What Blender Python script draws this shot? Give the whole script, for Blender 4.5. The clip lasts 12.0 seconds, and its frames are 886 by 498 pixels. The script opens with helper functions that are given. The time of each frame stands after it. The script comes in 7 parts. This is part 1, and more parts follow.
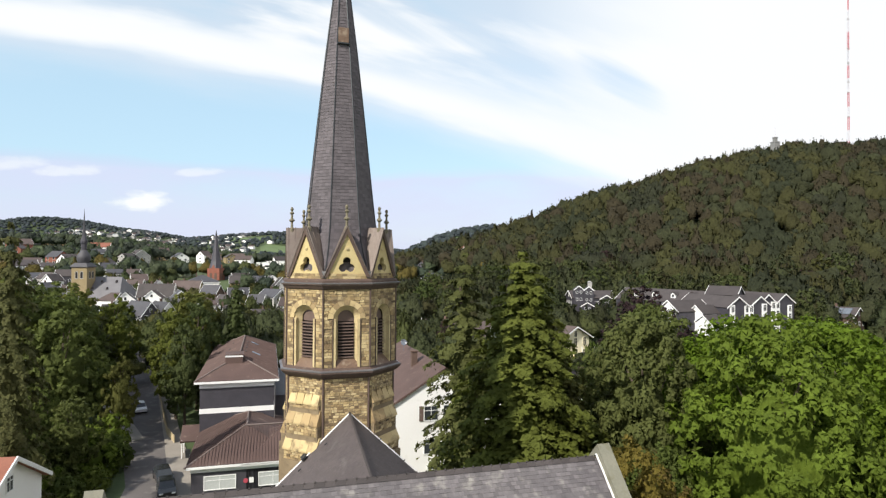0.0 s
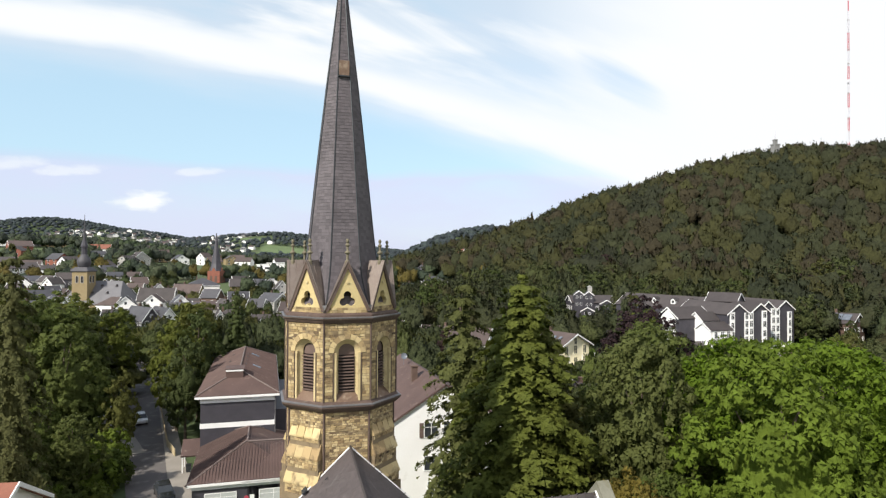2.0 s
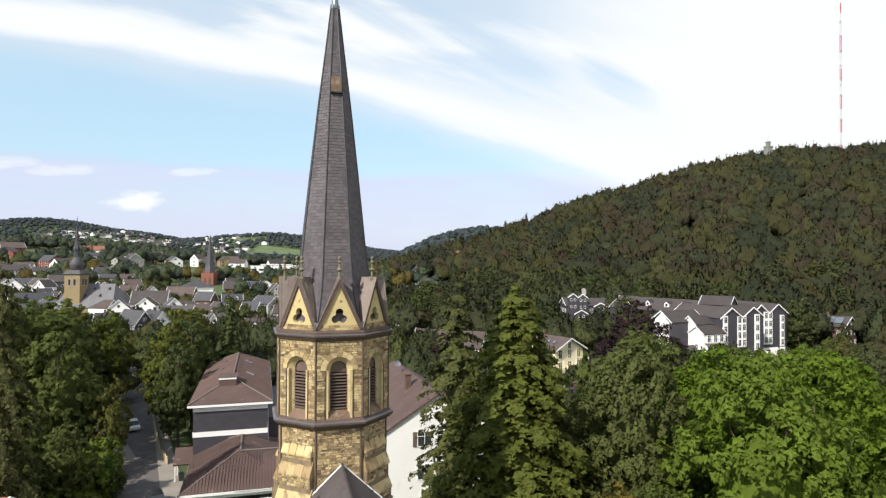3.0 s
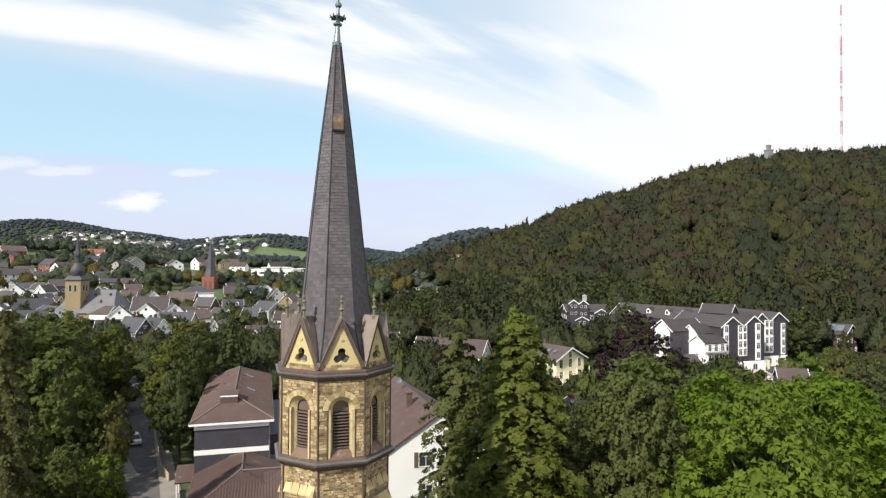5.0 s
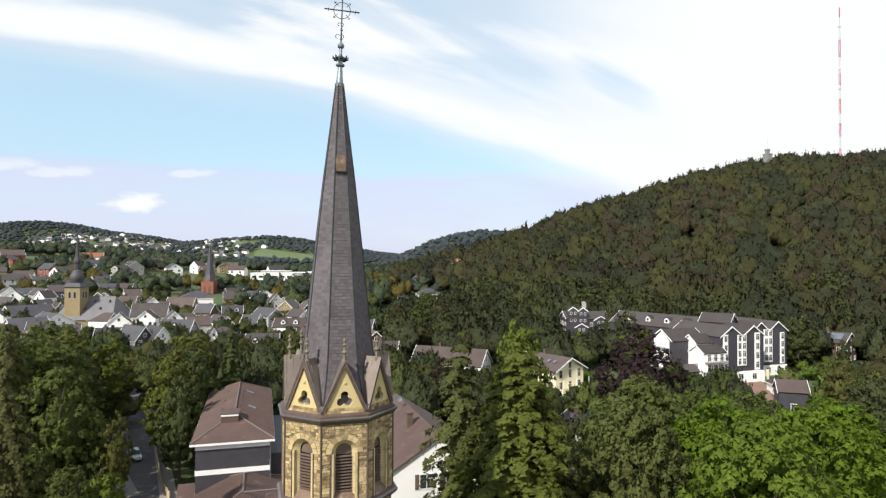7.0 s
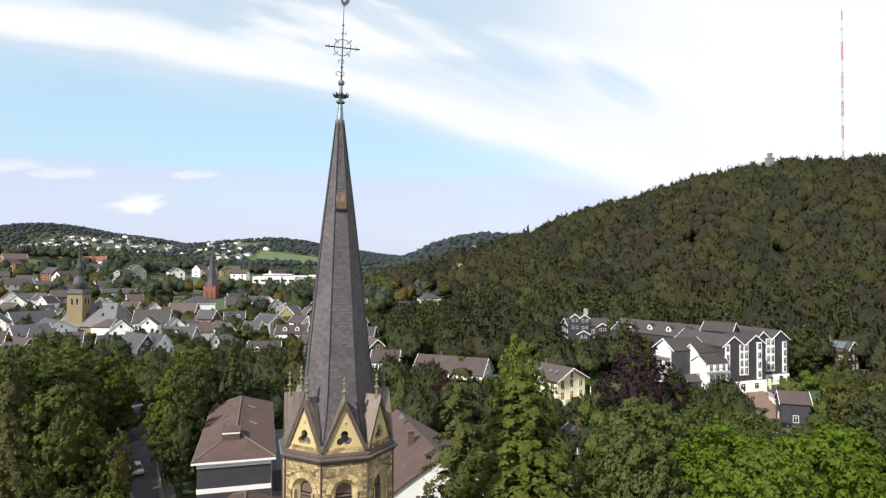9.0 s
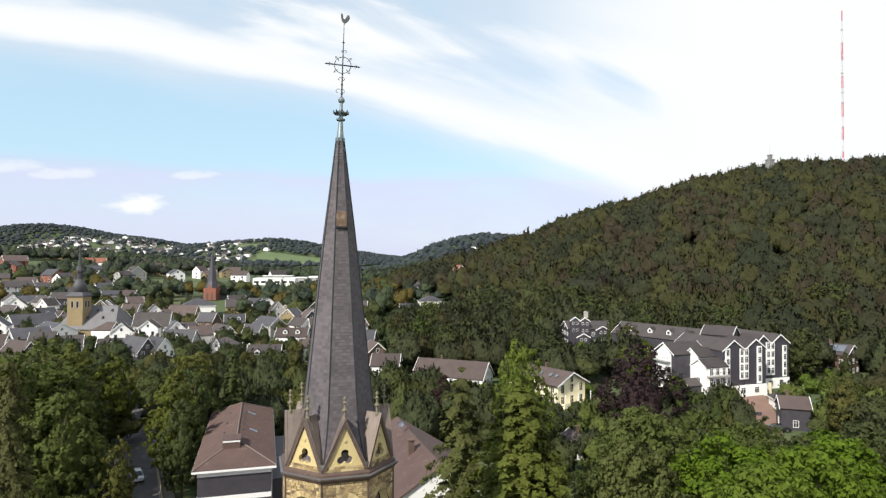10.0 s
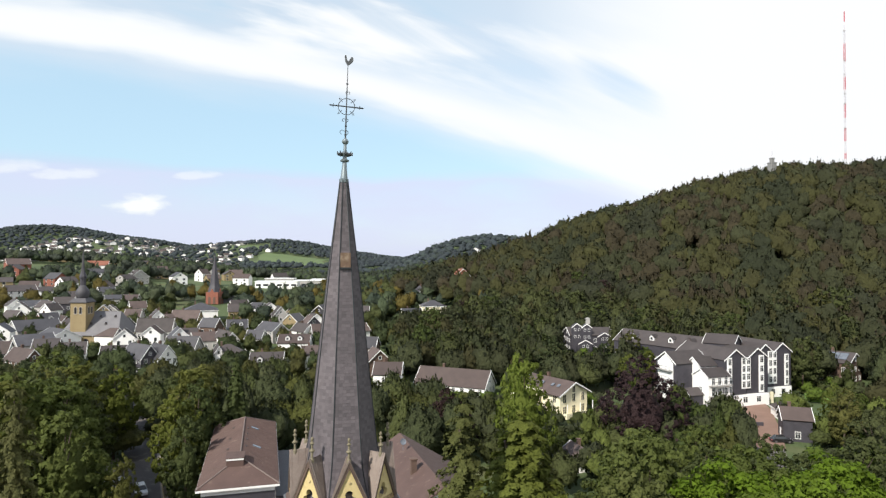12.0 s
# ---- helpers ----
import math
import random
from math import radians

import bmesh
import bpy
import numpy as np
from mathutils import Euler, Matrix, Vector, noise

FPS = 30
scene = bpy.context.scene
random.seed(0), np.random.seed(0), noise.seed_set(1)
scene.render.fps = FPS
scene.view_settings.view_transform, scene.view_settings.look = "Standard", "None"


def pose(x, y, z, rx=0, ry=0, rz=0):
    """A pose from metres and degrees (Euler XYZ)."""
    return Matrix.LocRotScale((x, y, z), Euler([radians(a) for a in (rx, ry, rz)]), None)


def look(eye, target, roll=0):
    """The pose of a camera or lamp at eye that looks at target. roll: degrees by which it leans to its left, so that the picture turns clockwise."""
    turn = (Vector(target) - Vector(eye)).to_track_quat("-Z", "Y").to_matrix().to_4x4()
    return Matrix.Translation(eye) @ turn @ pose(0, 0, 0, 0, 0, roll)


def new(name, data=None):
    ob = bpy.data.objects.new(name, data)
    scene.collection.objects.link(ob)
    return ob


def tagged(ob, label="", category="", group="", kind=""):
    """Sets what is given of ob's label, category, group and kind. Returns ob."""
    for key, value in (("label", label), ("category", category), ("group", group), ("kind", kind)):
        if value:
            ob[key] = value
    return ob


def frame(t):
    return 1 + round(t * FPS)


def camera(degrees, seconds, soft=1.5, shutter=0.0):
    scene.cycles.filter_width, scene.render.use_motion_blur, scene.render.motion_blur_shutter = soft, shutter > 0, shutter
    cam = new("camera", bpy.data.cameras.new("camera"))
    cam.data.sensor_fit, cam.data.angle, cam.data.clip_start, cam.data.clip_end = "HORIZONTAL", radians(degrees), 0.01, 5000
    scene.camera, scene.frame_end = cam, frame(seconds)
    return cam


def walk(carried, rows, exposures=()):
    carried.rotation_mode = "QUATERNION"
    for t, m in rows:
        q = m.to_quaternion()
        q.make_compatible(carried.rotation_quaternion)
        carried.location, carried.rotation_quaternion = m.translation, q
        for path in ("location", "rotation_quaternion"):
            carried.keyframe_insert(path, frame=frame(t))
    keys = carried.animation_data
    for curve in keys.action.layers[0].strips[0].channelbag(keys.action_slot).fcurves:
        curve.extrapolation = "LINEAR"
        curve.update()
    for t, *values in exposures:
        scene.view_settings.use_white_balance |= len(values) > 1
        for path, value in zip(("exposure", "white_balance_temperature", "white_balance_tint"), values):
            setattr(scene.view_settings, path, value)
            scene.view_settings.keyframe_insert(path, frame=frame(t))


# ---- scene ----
cam = camera(71.0, 12.0, 1.3)
# seconds, place, heading, tilt and roll of the rising camera
PATH = [
    (0, -4.774, -37.183, 25.04, -16.728, 0.871, 0.262),
    (0.5, -4.806, -37.281, 25.52, -16.758, 0.852, 0.275),
    (1, -4.792, -37.274, 26.001, -16.813, 0.851, 0.271),
    (1.5, -4.802, -37.354, 26.468, -16.805, 0.849, 0.252),
    (2, -4.839, -37.347, 26.937, -16.717, 0.84, 0.274),
    (2.5, -4.764, -37.368, 27.393, -16.99, 0.873, 0.245),
    (3, -4.713, -37.413, 27.872, -17.205, 0.875, 0.258),
    (5, -4.836, -37.473, 30.033, -17.168, 0.928, 0.256),
    (5.5, -4.891, -37.52, 30.617, -17.287, 0.928, 0.249),
    (6, -4.951, -37.522, 31.214, -17.302, 0.968, 0.253),
    (6.5, -5.042, -37.535, 31.81, -17.279, 0.988, 0.239),
    (7, -5.08, -37.587, 32.397, -17.257, 1.005, 0.232),
    (9, -5.003, -37.713, 34.535, -17.07, 1.121, 0.238),
    (9.5, -4.991, -37.772, 35.033, -17.064, 1.121, 0.214),
    (10, -5.028, -37.789, 35.572, -17.057, 1.135, 0.218),
    (10.5, -5.099, -37.836, 36.139, -17.005, 1.143, 0.204),
    (11, -5.152, -38.002, 36.778, -16.988, 1.137, 0.204),
    (11.5, -5.174, -38.024, 37.422, -16.902, 1.148, 0.221),
    (12, -5.214, -38.128, 38.002, -16.89, 1.137, 0.194),
]


def sight(x, y, z, yaw, pitch, roll):
    a, b = radians(yaw), radians(pitch)
    ahead = Vector((-math.sin(a) * math.cos(b), math.cos(a) * math.cos(b), math.sin(b)))
    return look((x, y, z), Vector((x, y, z)) + 100 * ahead, roll)


walk(cam, [(row[0], sight(*row[1:])) for row in PATH])

# ---- sky and sun ----
SUN_TO = Vector((-0.74, -0.52, 0.76)).normalized()      # towards the sun
sun = new("sun", bpy.data.lights.new("sun", "SUN"))
sun.data.energy, sun.data.angle, sun.data.color = 4.6, radians(1.5), (1.0, 0.94, 0.84)
sun.matrix_world = SUN_TO.to_track_quat("Z", "Y").to_matrix().to_4x4()
scene.view_settings.exposure = 0.3

world = bpy.data.worlds.new("sky")
scene.world = world
world.use_nodes = True
W = world.node_tree
W.nodes.clear()


def wn(kind):
    return W.nodes.new(kind)


def wmath(op, a, b=None, c=None):
    node = wn("ShaderNodeMath")
    node.operation = op
    for i, v in enumerate((a, b, c)):
        if v is None:
            continue
        if isinstance(v, (int, float)):
            node.inputs[i].default_value = v
        else:
            W.links.new(v, node.inputs[i])
    return node.outputs[0]


def wstep(x, lo, hi, a=0.0, b=1.0):
    node = wn("ShaderNodeMapRange")
    node.interpolation_type = "SMOOTHSTEP"
    for i, v in enumerate((x, lo, hi, a, b)):
        if isinstance(v, (int, float)):
            node.inputs[i].default_value = v
        else:
            W.links.new(v, node.inputs[i])
    return node.outputs[0]


def wnoise(x, y, scale, detail, seed):
    comb = wn("ShaderNodeCombineXYZ")
    W.links.new(x, comb.inputs[0])
    W.links.new(y, comb.inputs[1])
    comb.inputs[2].default_value = seed
    tex = wn("ShaderNodeTexNoise")
    tex.inputs["Scale"].default_value, tex.inputs["Detail"].default_value = scale, detail
    W.links.new(comb.outputs[0], tex.inputs["Vector"])
    return tex.outputs[0]


turned = wn("ShaderNodeMapping")
turned.inputs["Rotation"].default_value = (0, 0, radians(16.9))
W.links.new(wn("ShaderNodeTexCoord").outputs["Generated"], turned.inputs["Vector"])
split = wn("ShaderNodeSeparateXYZ")
W.links.new(turned.outputs[0], split.inputs[0])
az = wmath("ARCTAN2", split.outputs[0], split.outputs[1])
el = wmath("ARCSINE", split.outputs[2])
azc = wmath("MINIMUM", wmath("MAXIMUM", az, -0.9), 0.9)
# a long band of high cloud whose lower edge sinks towards the hill
edge = wmath("SUBTRACT", wmath("SUBTRACT", 0.19, wmath("MULTIPLY", azc, 0.27)), wmath("MULTIPLY", wmath("MULTIPLY", azc, azc), 0.27))
above = wmath("SUBTRACT", el, edge)
wisps = wnoise(wmath("MULTIPLY", az, 2.2), wmath("MULTIPLY", above, 11.0), 1.0, 5.0, 3.0)
puffs = wnoise(wmath("MULTIPLY", az, 5.0), wmath("MULTIPLY", el, 16.0), 1.0, 4.0, 7.0)
curls = wnoise(wmath("MULTIPLY", az, 26.0), wmath("MULTIPLY", el, 60.0), 1.0, 5.0, 2.0)
band = wstep(wmath("ADD", above, wmath("MULTIPLY", wmath("SUBTRACT", wisps, 0.5), 0.10)), -0.02, 0.045)
gaps = wstep(wisps, 0.40, 0.62)
open_sky = wmath("MULTIPLY", wstep(above, 0.055, 0.12), wstep(az, 0.42, -0.30))
band = wmath("MULTIPLY", band, wmath("SUBTRACT", 1.0, wmath("MULTIPLY", open_sky, wmath("MULTIPLY", wmath("SUBTRACT", 1.0, gaps), 0.85))))
low = wmath("MULTIPLY", wstep(wmath("ADD", el, wmath("MULTIPLY", wmath("SUBTRACT", puffs, 0.5), 0.05)), 0.150, 0.125), wstep(puffs, 0.18, 0.62, 0.72, 1.0))


def puff(a, e, wa, we):
    da = wmath("DIVIDE", wmath("SUBTRACT", az, a), wa)
    de = wmath("DIVIDE", wmath("SUBTRACT", wmath("SUBTRACT", el, e), wmath("MULTIPLY", wmath("SUBTRACT", az, a), 0.12)), we)
    r = wmath("ADD", wmath("MULTIPLY", da, da), wmath("MULTIPLY", de, de))
    r = wmath("ADD", r, wmath("MULTIPLY", wmath("SUBTRACT", curls, 0.5), 3.2))
    return wstep(r, 1.25, 0.15)


def streak(a, e, length, width, slope):
    """A gap of blue drawn out along the cloud."""
    da, de = wmath("SUBTRACT", az, a), wmath("SUBTRACT", el, e)
    across_ = wmath("DIVIDE", wmath("ADD", de, wmath("MULTIPLY", da, slope)), width)
    along_ = wmath("DIVIDE", da, length)
    r = wmath("ADD", wmath("MULTIPLY", across_, across_), wmath("MULTIPLY", along_, along_))
    return wstep(wmath("ADD", r, wmath("MULTIPLY", wmath("SUBTRACT", fibres, 0.5), 1.8)), 1.5, -0.5)


fibres = wnoise(wmath("MULTIPLY", wmath("ADD", az, el), 9.0), wmath("MULTIPLY", wmath("ADD", el, wmath("MULTIPLY", az, 0.5)), 46.0), 1.0, 5.0, 5.0)
for gap_ in ((0.065, 0.335, 0.13, 0.026, 0.5), (0.275, 0.272, 0.07, 0.024, 0.6), (-0.10, 0.372, 0.13, 0.022, 0.35)):
    band = wmath("MULTIPLY", band, wmath("SUBTRACT", 1.0, wmath("MULTIPLY", streak(*gap_), 0.33)))
white = puff(-0.456, 0.081, 0.040, 0.0155)
for cloudlet in ((-0.540, 0.120, 0.050, 0.008), (-0.610, 0.1235, 0.040, 0.010), (-0.378, 0.128, 0.035, 0.007)):
    white = wmath("MAXIMUM", white, wmath("MULTIPLY", puff(*cloudlet), 0.6))
cover = wmath("MAXIMUM", wmath("MAXIMUM", band, wmath("MULTIPLY", low, 0.9)), white)
cover = wmath("MULTIPLY", wmath("MAXIMUM", cover, 0.66), wstep(el, 0.50, 0.85, 1.0, 0.38))

bright = wmath("MAXIMUM", band, white)
veil = wn("ShaderNodeMix")                              # pale blue haze, lilac low down
veil.data_type = "RGBA"
veil.inputs["A"].default_value, veil.inputs["B"].default_value = (0.60, 0.85, 1.0, 1), (0.70, 0.75, 0.95, 1)
W.links.new(low, veil.inputs["Factor"])
tint = wn("ShaderNodeMix")
tint.data_type = "RGBA"
tint.inputs["B"].default_value = (0.96, 0.98, 1.0, 1)
W.links.new(veil.outputs["Result"], tint.inputs["A"])
W.links.new(bright, tint.inputs["Factor"])
sky = wn("ShaderNodeTexSky")
sky.sky_type = "NISHITA"
sky.sun_disc, sky.sun_elevation, sky.sun_rotation = False, math.asin(SUN_TO.z), math.atan2(SUN_TO.x, SUN_TO.y)
blue, cloud, mixed = wn("ShaderNodeBackground"), wn("ShaderNodeBackground"), wn("ShaderNodeMixShader")
W.links.new(sky.outputs[0], blue.inputs[0])
blue.inputs[1].default_value = 0.14
W.links.new(tint.outputs["Result"], cloud.inputs[0])
cloud.inputs[1].default_value = 0.84
W.links.new(cover, mixed.inputs[0])
W.links.new(blue.outputs[0], mixed.inputs[1])
W.links.new(cloud.outputs[0], mixed.inputs[2])
W.links.new(mixed.outputs[0], wn("ShaderNodeOutputWorld").inputs[0])

# ---- materials ----
def surface(name, a, b, rough=0.8, scale=1.0, fine=8.0, bump=0.3, metal=0.0, vary=0.0, island=0.0, stain=None, stain_at=(0.55, 0.75), depth=0.05):
    """Two colours mixed by coarse and fine noise, with relief. vary: brightness by object; island: by piece."""
    m = bpy.data.materials.new(name)
    m.use_nodes = True
    t = m.node_tree
    p = t.nodes["Principled BSDF"]
    co = t.nodes.new("ShaderNodeTexCoord").outputs["Object"]

    def noise_at(s, d=4.0):
        n = t.nodes.new("ShaderNodeTexNoise")
        n.inputs["Scale"].default_value, n.inputs["Detail"].default_value = s, d
        t.links.new(co, n.inputs["Vector"])
        return n.outputs[0]

    def mix(kind, f, x, y):
        n = t.nodes.new("ShaderNodeMix")
        n.data_type, n.blend_type = "RGBA", kind
        for sock, v in ((n.inputs["Factor"], f), (n.inputs["A"], x), (n.inputs["B"], y)):
            if isinstance(v, (int, float)):
                sock.default_value = v
            elif isinstance(v, tuple):
                sock.default_value = (*v, 1)
            else:
                t.links.new(v, sock)
        return n.outputs["Result"]

    def ramp(x, lo, hi, o0=0.0, o1=1.0):
        n = t.nodes.new("ShaderNodeMapRange")
        n.inputs[1].default_value, n.inputs[2].default_value, n.inputs[3].default_value, n.inputs[4].default_value = lo, hi, o0, o1
        t.links.new(x, n.inputs[0])
        return n.outputs[0]

    big, small = noise_at(scale), noise_at(fine, 6.0)
    both = t.nodes.new("ShaderNodeMath")
    both.operation = "MULTIPLY_ADD"
    t.links.new(big, both.inputs[0])
    both.inputs[1].default_value = 0.55
    half = t.nodes.new("ShaderNodeMath")
    half.operation = "MULTIPLY"
    t.links.new(small, half.inputs[0])
    half.inputs[1].default_value = 0.45
    t.links.new(half.outputs[0], both.inputs[2])
    colour = mix("MIX", ramp(both.outputs[0], 0.32, 0.68), a, b)
    if stain:
        colour = mix("MIX", ramp(noise_at(scale * 2.3, 5.0), stain_at[0], stain_at[1], 0.0, 0.85), colour, stain)
    if vary:
        r = t.nodes.new("ShaderNodeObjectInfo").outputs["Random"]
        colour = mix("MULTIPLY", 1.0, colour, mix("MIX", r, (1 - vary,) * 3, (1 + vary,) * 3))
    if island:
        r = t.nodes.new("ShaderNodeNewGeometry").outputs["Random Per Island"]
        colour = mix("MULTIPLY", 1.0, colour, mix("MIX", r, (1 - island,) * 3, (1 + island,) * 3))
    height = small
    t.links.new(colour, p.inputs["Base Color"])
    t.links.new(ramp(small, 0.2, 0.8, max(rough - 0.12, 0.03), min(rough + 0.12, 1.0)), p.inputs["Roughness"])
    p.inputs["Metallic"].default_value = metal
    if bump:
        bp = t.nodes.new("ShaderNodeBump")
        bp.inputs["Strength"].default_value, bp.inputs["Distance"].default_value = bump, depth
        t.links.new(height, bp.inputs["Height"])
        t.links.new(bp.outputs[0], p.inputs["Normal"])
    return m


def leaf(name, a, b, c, glow=0.42, patch=0.3, lo=0.65, hi=1.35, grain=2.6, relief=0.25):
    """Foliage: three hues shared out leaf by leaf and tree by tree, some light passing through."""
    m = bpy.data.materials.new(name)
    m.use_nodes = True
    t = m.node_tree
    p = t.nodes["Principled BSDF"]
    isl = t.nodes.new("ShaderNodeNewGeometry").outputs["Random Per Island"]
    ob = t.nodes.new("ShaderNodeObjectInfo").outputs["Random"]
    r1 = t.nodes.new("ShaderNodeValToRGB")
    a, c = tuple(0.5 * (x + y) for x, y in zip(a, b)), tuple(0.5 * (x + y) for x, y in zip(c, b))
    r1.color_ramp.elements[0].color, r1.color_ramp.elements[1].color = (*a, 1), (*c, 1)
    r1.color_ramp.elements.new(0.5).color = (*b, 1)
    t.links.new(isl, r1.inputs[0])
    n = t.nodes.new("ShaderNodeTexNoise")
    n.inputs["Scale"].default_value = patch
    co = t.nodes.new("ShaderNodeTexCoord").outputs["Object"]
    t.links.new(co, n.inputs["Vector"])
    n.inputs["Detail"].default_value, n.inputs["Roughness"].default_value = 6, 0.72
    hsv = t.nodes.new("ShaderNodeHueSaturation")
    for src, lo, hi, sock in ((ob, 0.488, 0.522, "Hue"), (n.outputs[0], lo, hi, "Value"), (ob, 0.92, 1.1, "Saturation")):
        mr = t.nodes.new("ShaderNodeMapRange")
        mr.inputs[1].default_value, mr.inputs[2].default_value = (0.25, 0.75) if sock == "Value" else (0, 1)
        mr.inputs[3].default_value, mr.inputs[4].default_value = lo, hi
        t.links.new(src, mr.inputs[0])
        t.links.new(mr.outputs[0], hsv.inputs[sock])
    t.links.new(r1.outputs[0], hsv.inputs["Color"])
    t.links.new(hsv.outputs[0], p.inputs["Base Color"])
    p.inputs["Roughness"].default_value = 0.75
    p.inputs["Specular IOR Level"].default_value = 0.2
    twig, bp = t.nodes.new("ShaderNodeTexNoise"), t.nodes.new("ShaderNodeBump")
    twig.inputs["Scale"].default_value, twig.inputs["Detail"].default_value = grain, 4
    t.links.new(co, twig.inputs["Vector"])
    bp.inputs["Strength"].default_value, bp.inputs["Distance"].default_value = 1.0, relief
    t.links.new(twig.outputs[0], bp.inputs["Height"])
    t.links.new(bp.outputs[0], p.inputs["Normal"])
    tr, mx = t.nodes.new("ShaderNodeBsdfTranslucent"), t.nodes.new("ShaderNodeMixShader")
    t.links.new(hsv.outputs[0], tr.inputs[0])
    mx.inputs[0].default_value = glow
    t.links.new(p.outputs[0], mx.inputs[1])
    t.links.new(tr.outputs[0], mx.inputs[2])
    t.links.new(mx.outputs[0], t.nodes["Material Output"].inputs[0])
    return m


M = {}
M["mortar"] = surface("mortar", (0.16, 0.118, 0.07), (0.25, 0.19, 0.115), 0.95, 1.2, 20, 0.4, stain=(0.09, 0.07, 0.045))
M["dressed"] = surface("dressed_stone", (0.4, 0.315, 0.165), (0.53, 0.43, 0.24), 0.85, 0.8, 12, 0.25, island=0.15, stain=(0.17, 0.11, 0.06), stain_at=(0.54, 0.78))
M["plain_stone"] = surface("gable_stone", (0.46, 0.36, 0.165), (0.57, 0.465, 0.24), 0.85, 1.0, 10, 0.2, stain=(0.26, 0.18, 0.08), stain_at=(0.62, 0.85))
M["brown_stone"] = surface("brown_moulding", (0.062, 0.040, 0.033), (0.115, 0.076, 0.060), 0.75, 1.4, 12, 0.25, stain=(0.17, 0.135, 0.11), stain_at=(0.60, 0.8))
M["lead"] = surface("lead_sheet", (0.13, 0.125, 0.13), (0.21, 0.205, 0.21), 0.5, 1.0, 10, 0.15, metal=0.5)
M["copper"] = surface("brown_sheet_metal", (0.12, 0.074, 0.05), (0.2, 0.13, 0.088), 0.55, 1.2, 9, 0.15, metal=0.3, stain=(0.34, 0.27, 0.20))
M["sheet"] = surface("gable_sheet", (0.13, 0.10, 0.085), (0.22, 0.18, 0.155), 0.55, 1.2, 9, 0.15, metal=0.25, stain=(0.16, 0.12, 0.10))
M["slate"] = surface("spire_slate", (0.068, 0.058, 0.065), (0.110, 0.095, 0.104), 0.72, 0.5, 9, 0.25, island=0.22)
M["slate_piece"] = surface("spire_slate_piece", (0.068, 0.058, 0.065), (0.110, 0.095, 0.104), 0.72, 0.5, 9, 0.25, vary=0.22)
M["slate_old"] = surface("nave_slate", (0.098, 0.088, 0.094), (0.150, 0.136, 0.138), 0.75, 0.6, 7, 0.35, island=0.22, stain=(0.25, 0.235, 0.215), stain_at=(0.57, 0.70))
M["slate_old_piece"] = surface("nave_slate_piece", (0.098, 0.088, 0.094), (0.150, 0.136, 0.138), 0.75, 0.6, 7, 0.35, vary=0.22, stain=(0.25, 0.235, 0.215), stain_at=(0.57, 0.70))
M["slate_link"] = surface("link_slate", (0.066, 0.054, 0.054), (0.098, 0.081, 0.079), 0.7, 0.5, 9, 0.25, island=0.10, stain=(0.15, 0.14, 0.13), stain_at=(0.62, 0.8))
M["wood_louvre"] = surface("louvre_wood", (0.095, 0.064, 0.054), (0.15, 0.103, 0.086), 0.8, 2, 14, 0.3)
M["black"] = surface("belfry_dark", (0.012, 0.010, 0.010), (0.02, 0.016, 0.015), 0.9, 1, 6, 0)
M["finial"] = surface("finial_stone", (0.12, 0.105, 0.068), (0.21, 0.185, 0.125), 0.9, 2.5, 12, 0.4)
M["iron"] = surface("dark_iron", (0.03, 0.035, 0.04), (0.06, 0.065, 0.07), 0.55, 2, 12, 0.1, metal=0.6)
M["zinc"] = surface("zinc_cap", (0.17, 0.21, 0.23), (0.25, 0.29, 0.31), 0.45, 2, 10, 0.1, metal=0.6)
M["coping"] = surface("coping_stone", (0.14, 0.14, 0.105), (0.21, 0.2, 0.155), 0.9, 1.0, 10, 0.3, stain=(0.13, 0.12, 0.07))
M["white"] = surface("white_render", (0.83, 0.82, 0.80), (0.88, 0.87, 0.86), 0.8, 0.35, 6, 0.08, stain=(0.66, 0.64, 0.60), stain_at=(0.64, 0.9))
M["trim"] = surface("white_trim", (0.78, 0.78, 0.77), (0.84, 0.84, 0.83), 0.5, 0.6, 5, 0.05)
M["cream"] = surface("cream_render", (0.74, 0.68, 0.48), (0.82, 0.76, 0.57), 0.8, 0.4, 6, 0.08)
M["ochre"] = surface("ochre_render", (0.23, 0.175, 0.09), (0.29, 0.225, 0.12), 0.8, 0.4, 6, 0.1)
M["grey_wall"] = surface("grey_render", (0.32, 0.31, 0.295), (0.44, 0.425, 0.405), 0.85, 0.4, 6, 0.1)
M["slate_wall"] = surface("slate_cladding", (0.035, 0.033, 0.042), (0.060, 0.056, 0.068), 0.55, 0.8, 14, 0.35)
M["brick"] = surface("red_brick", (0.2, 0.068, 0.045), (0.28, 0.105, 0.072), 0.9, 0.8, 16, 0.4, stain=(0.16, 0.07, 0.05))
M["brownbrick"] = surface("brown_brick", (0.085, 0.055, 0.042), (0.14, 0.09, 0.07), 0.9, 0.8, 16, 0.4)
M["tile_brown"] = surface("brown_roof_tile", (0.07, 0.042, 0.036), (0.106, 0.066, 0.056), 0.8, 0.5, 6, 0.4, island=0.10, stain=(0.20, 0.15, 0.12), stain_at=(0.62, 0.8))
M["tile_pale"] = surface("hip_tile", (0.13, 0.10, 0.09), (0.19, 0.15, 0.135), 0.85, 0.8, 8, 0.3)
M["tile_dark"] = surface("dark_roof_tile", (0.04, 0.033, 0.033), (0.068, 0.057, 0.055), 0.75, 0.5, 6, 0.4, vary=0.25)
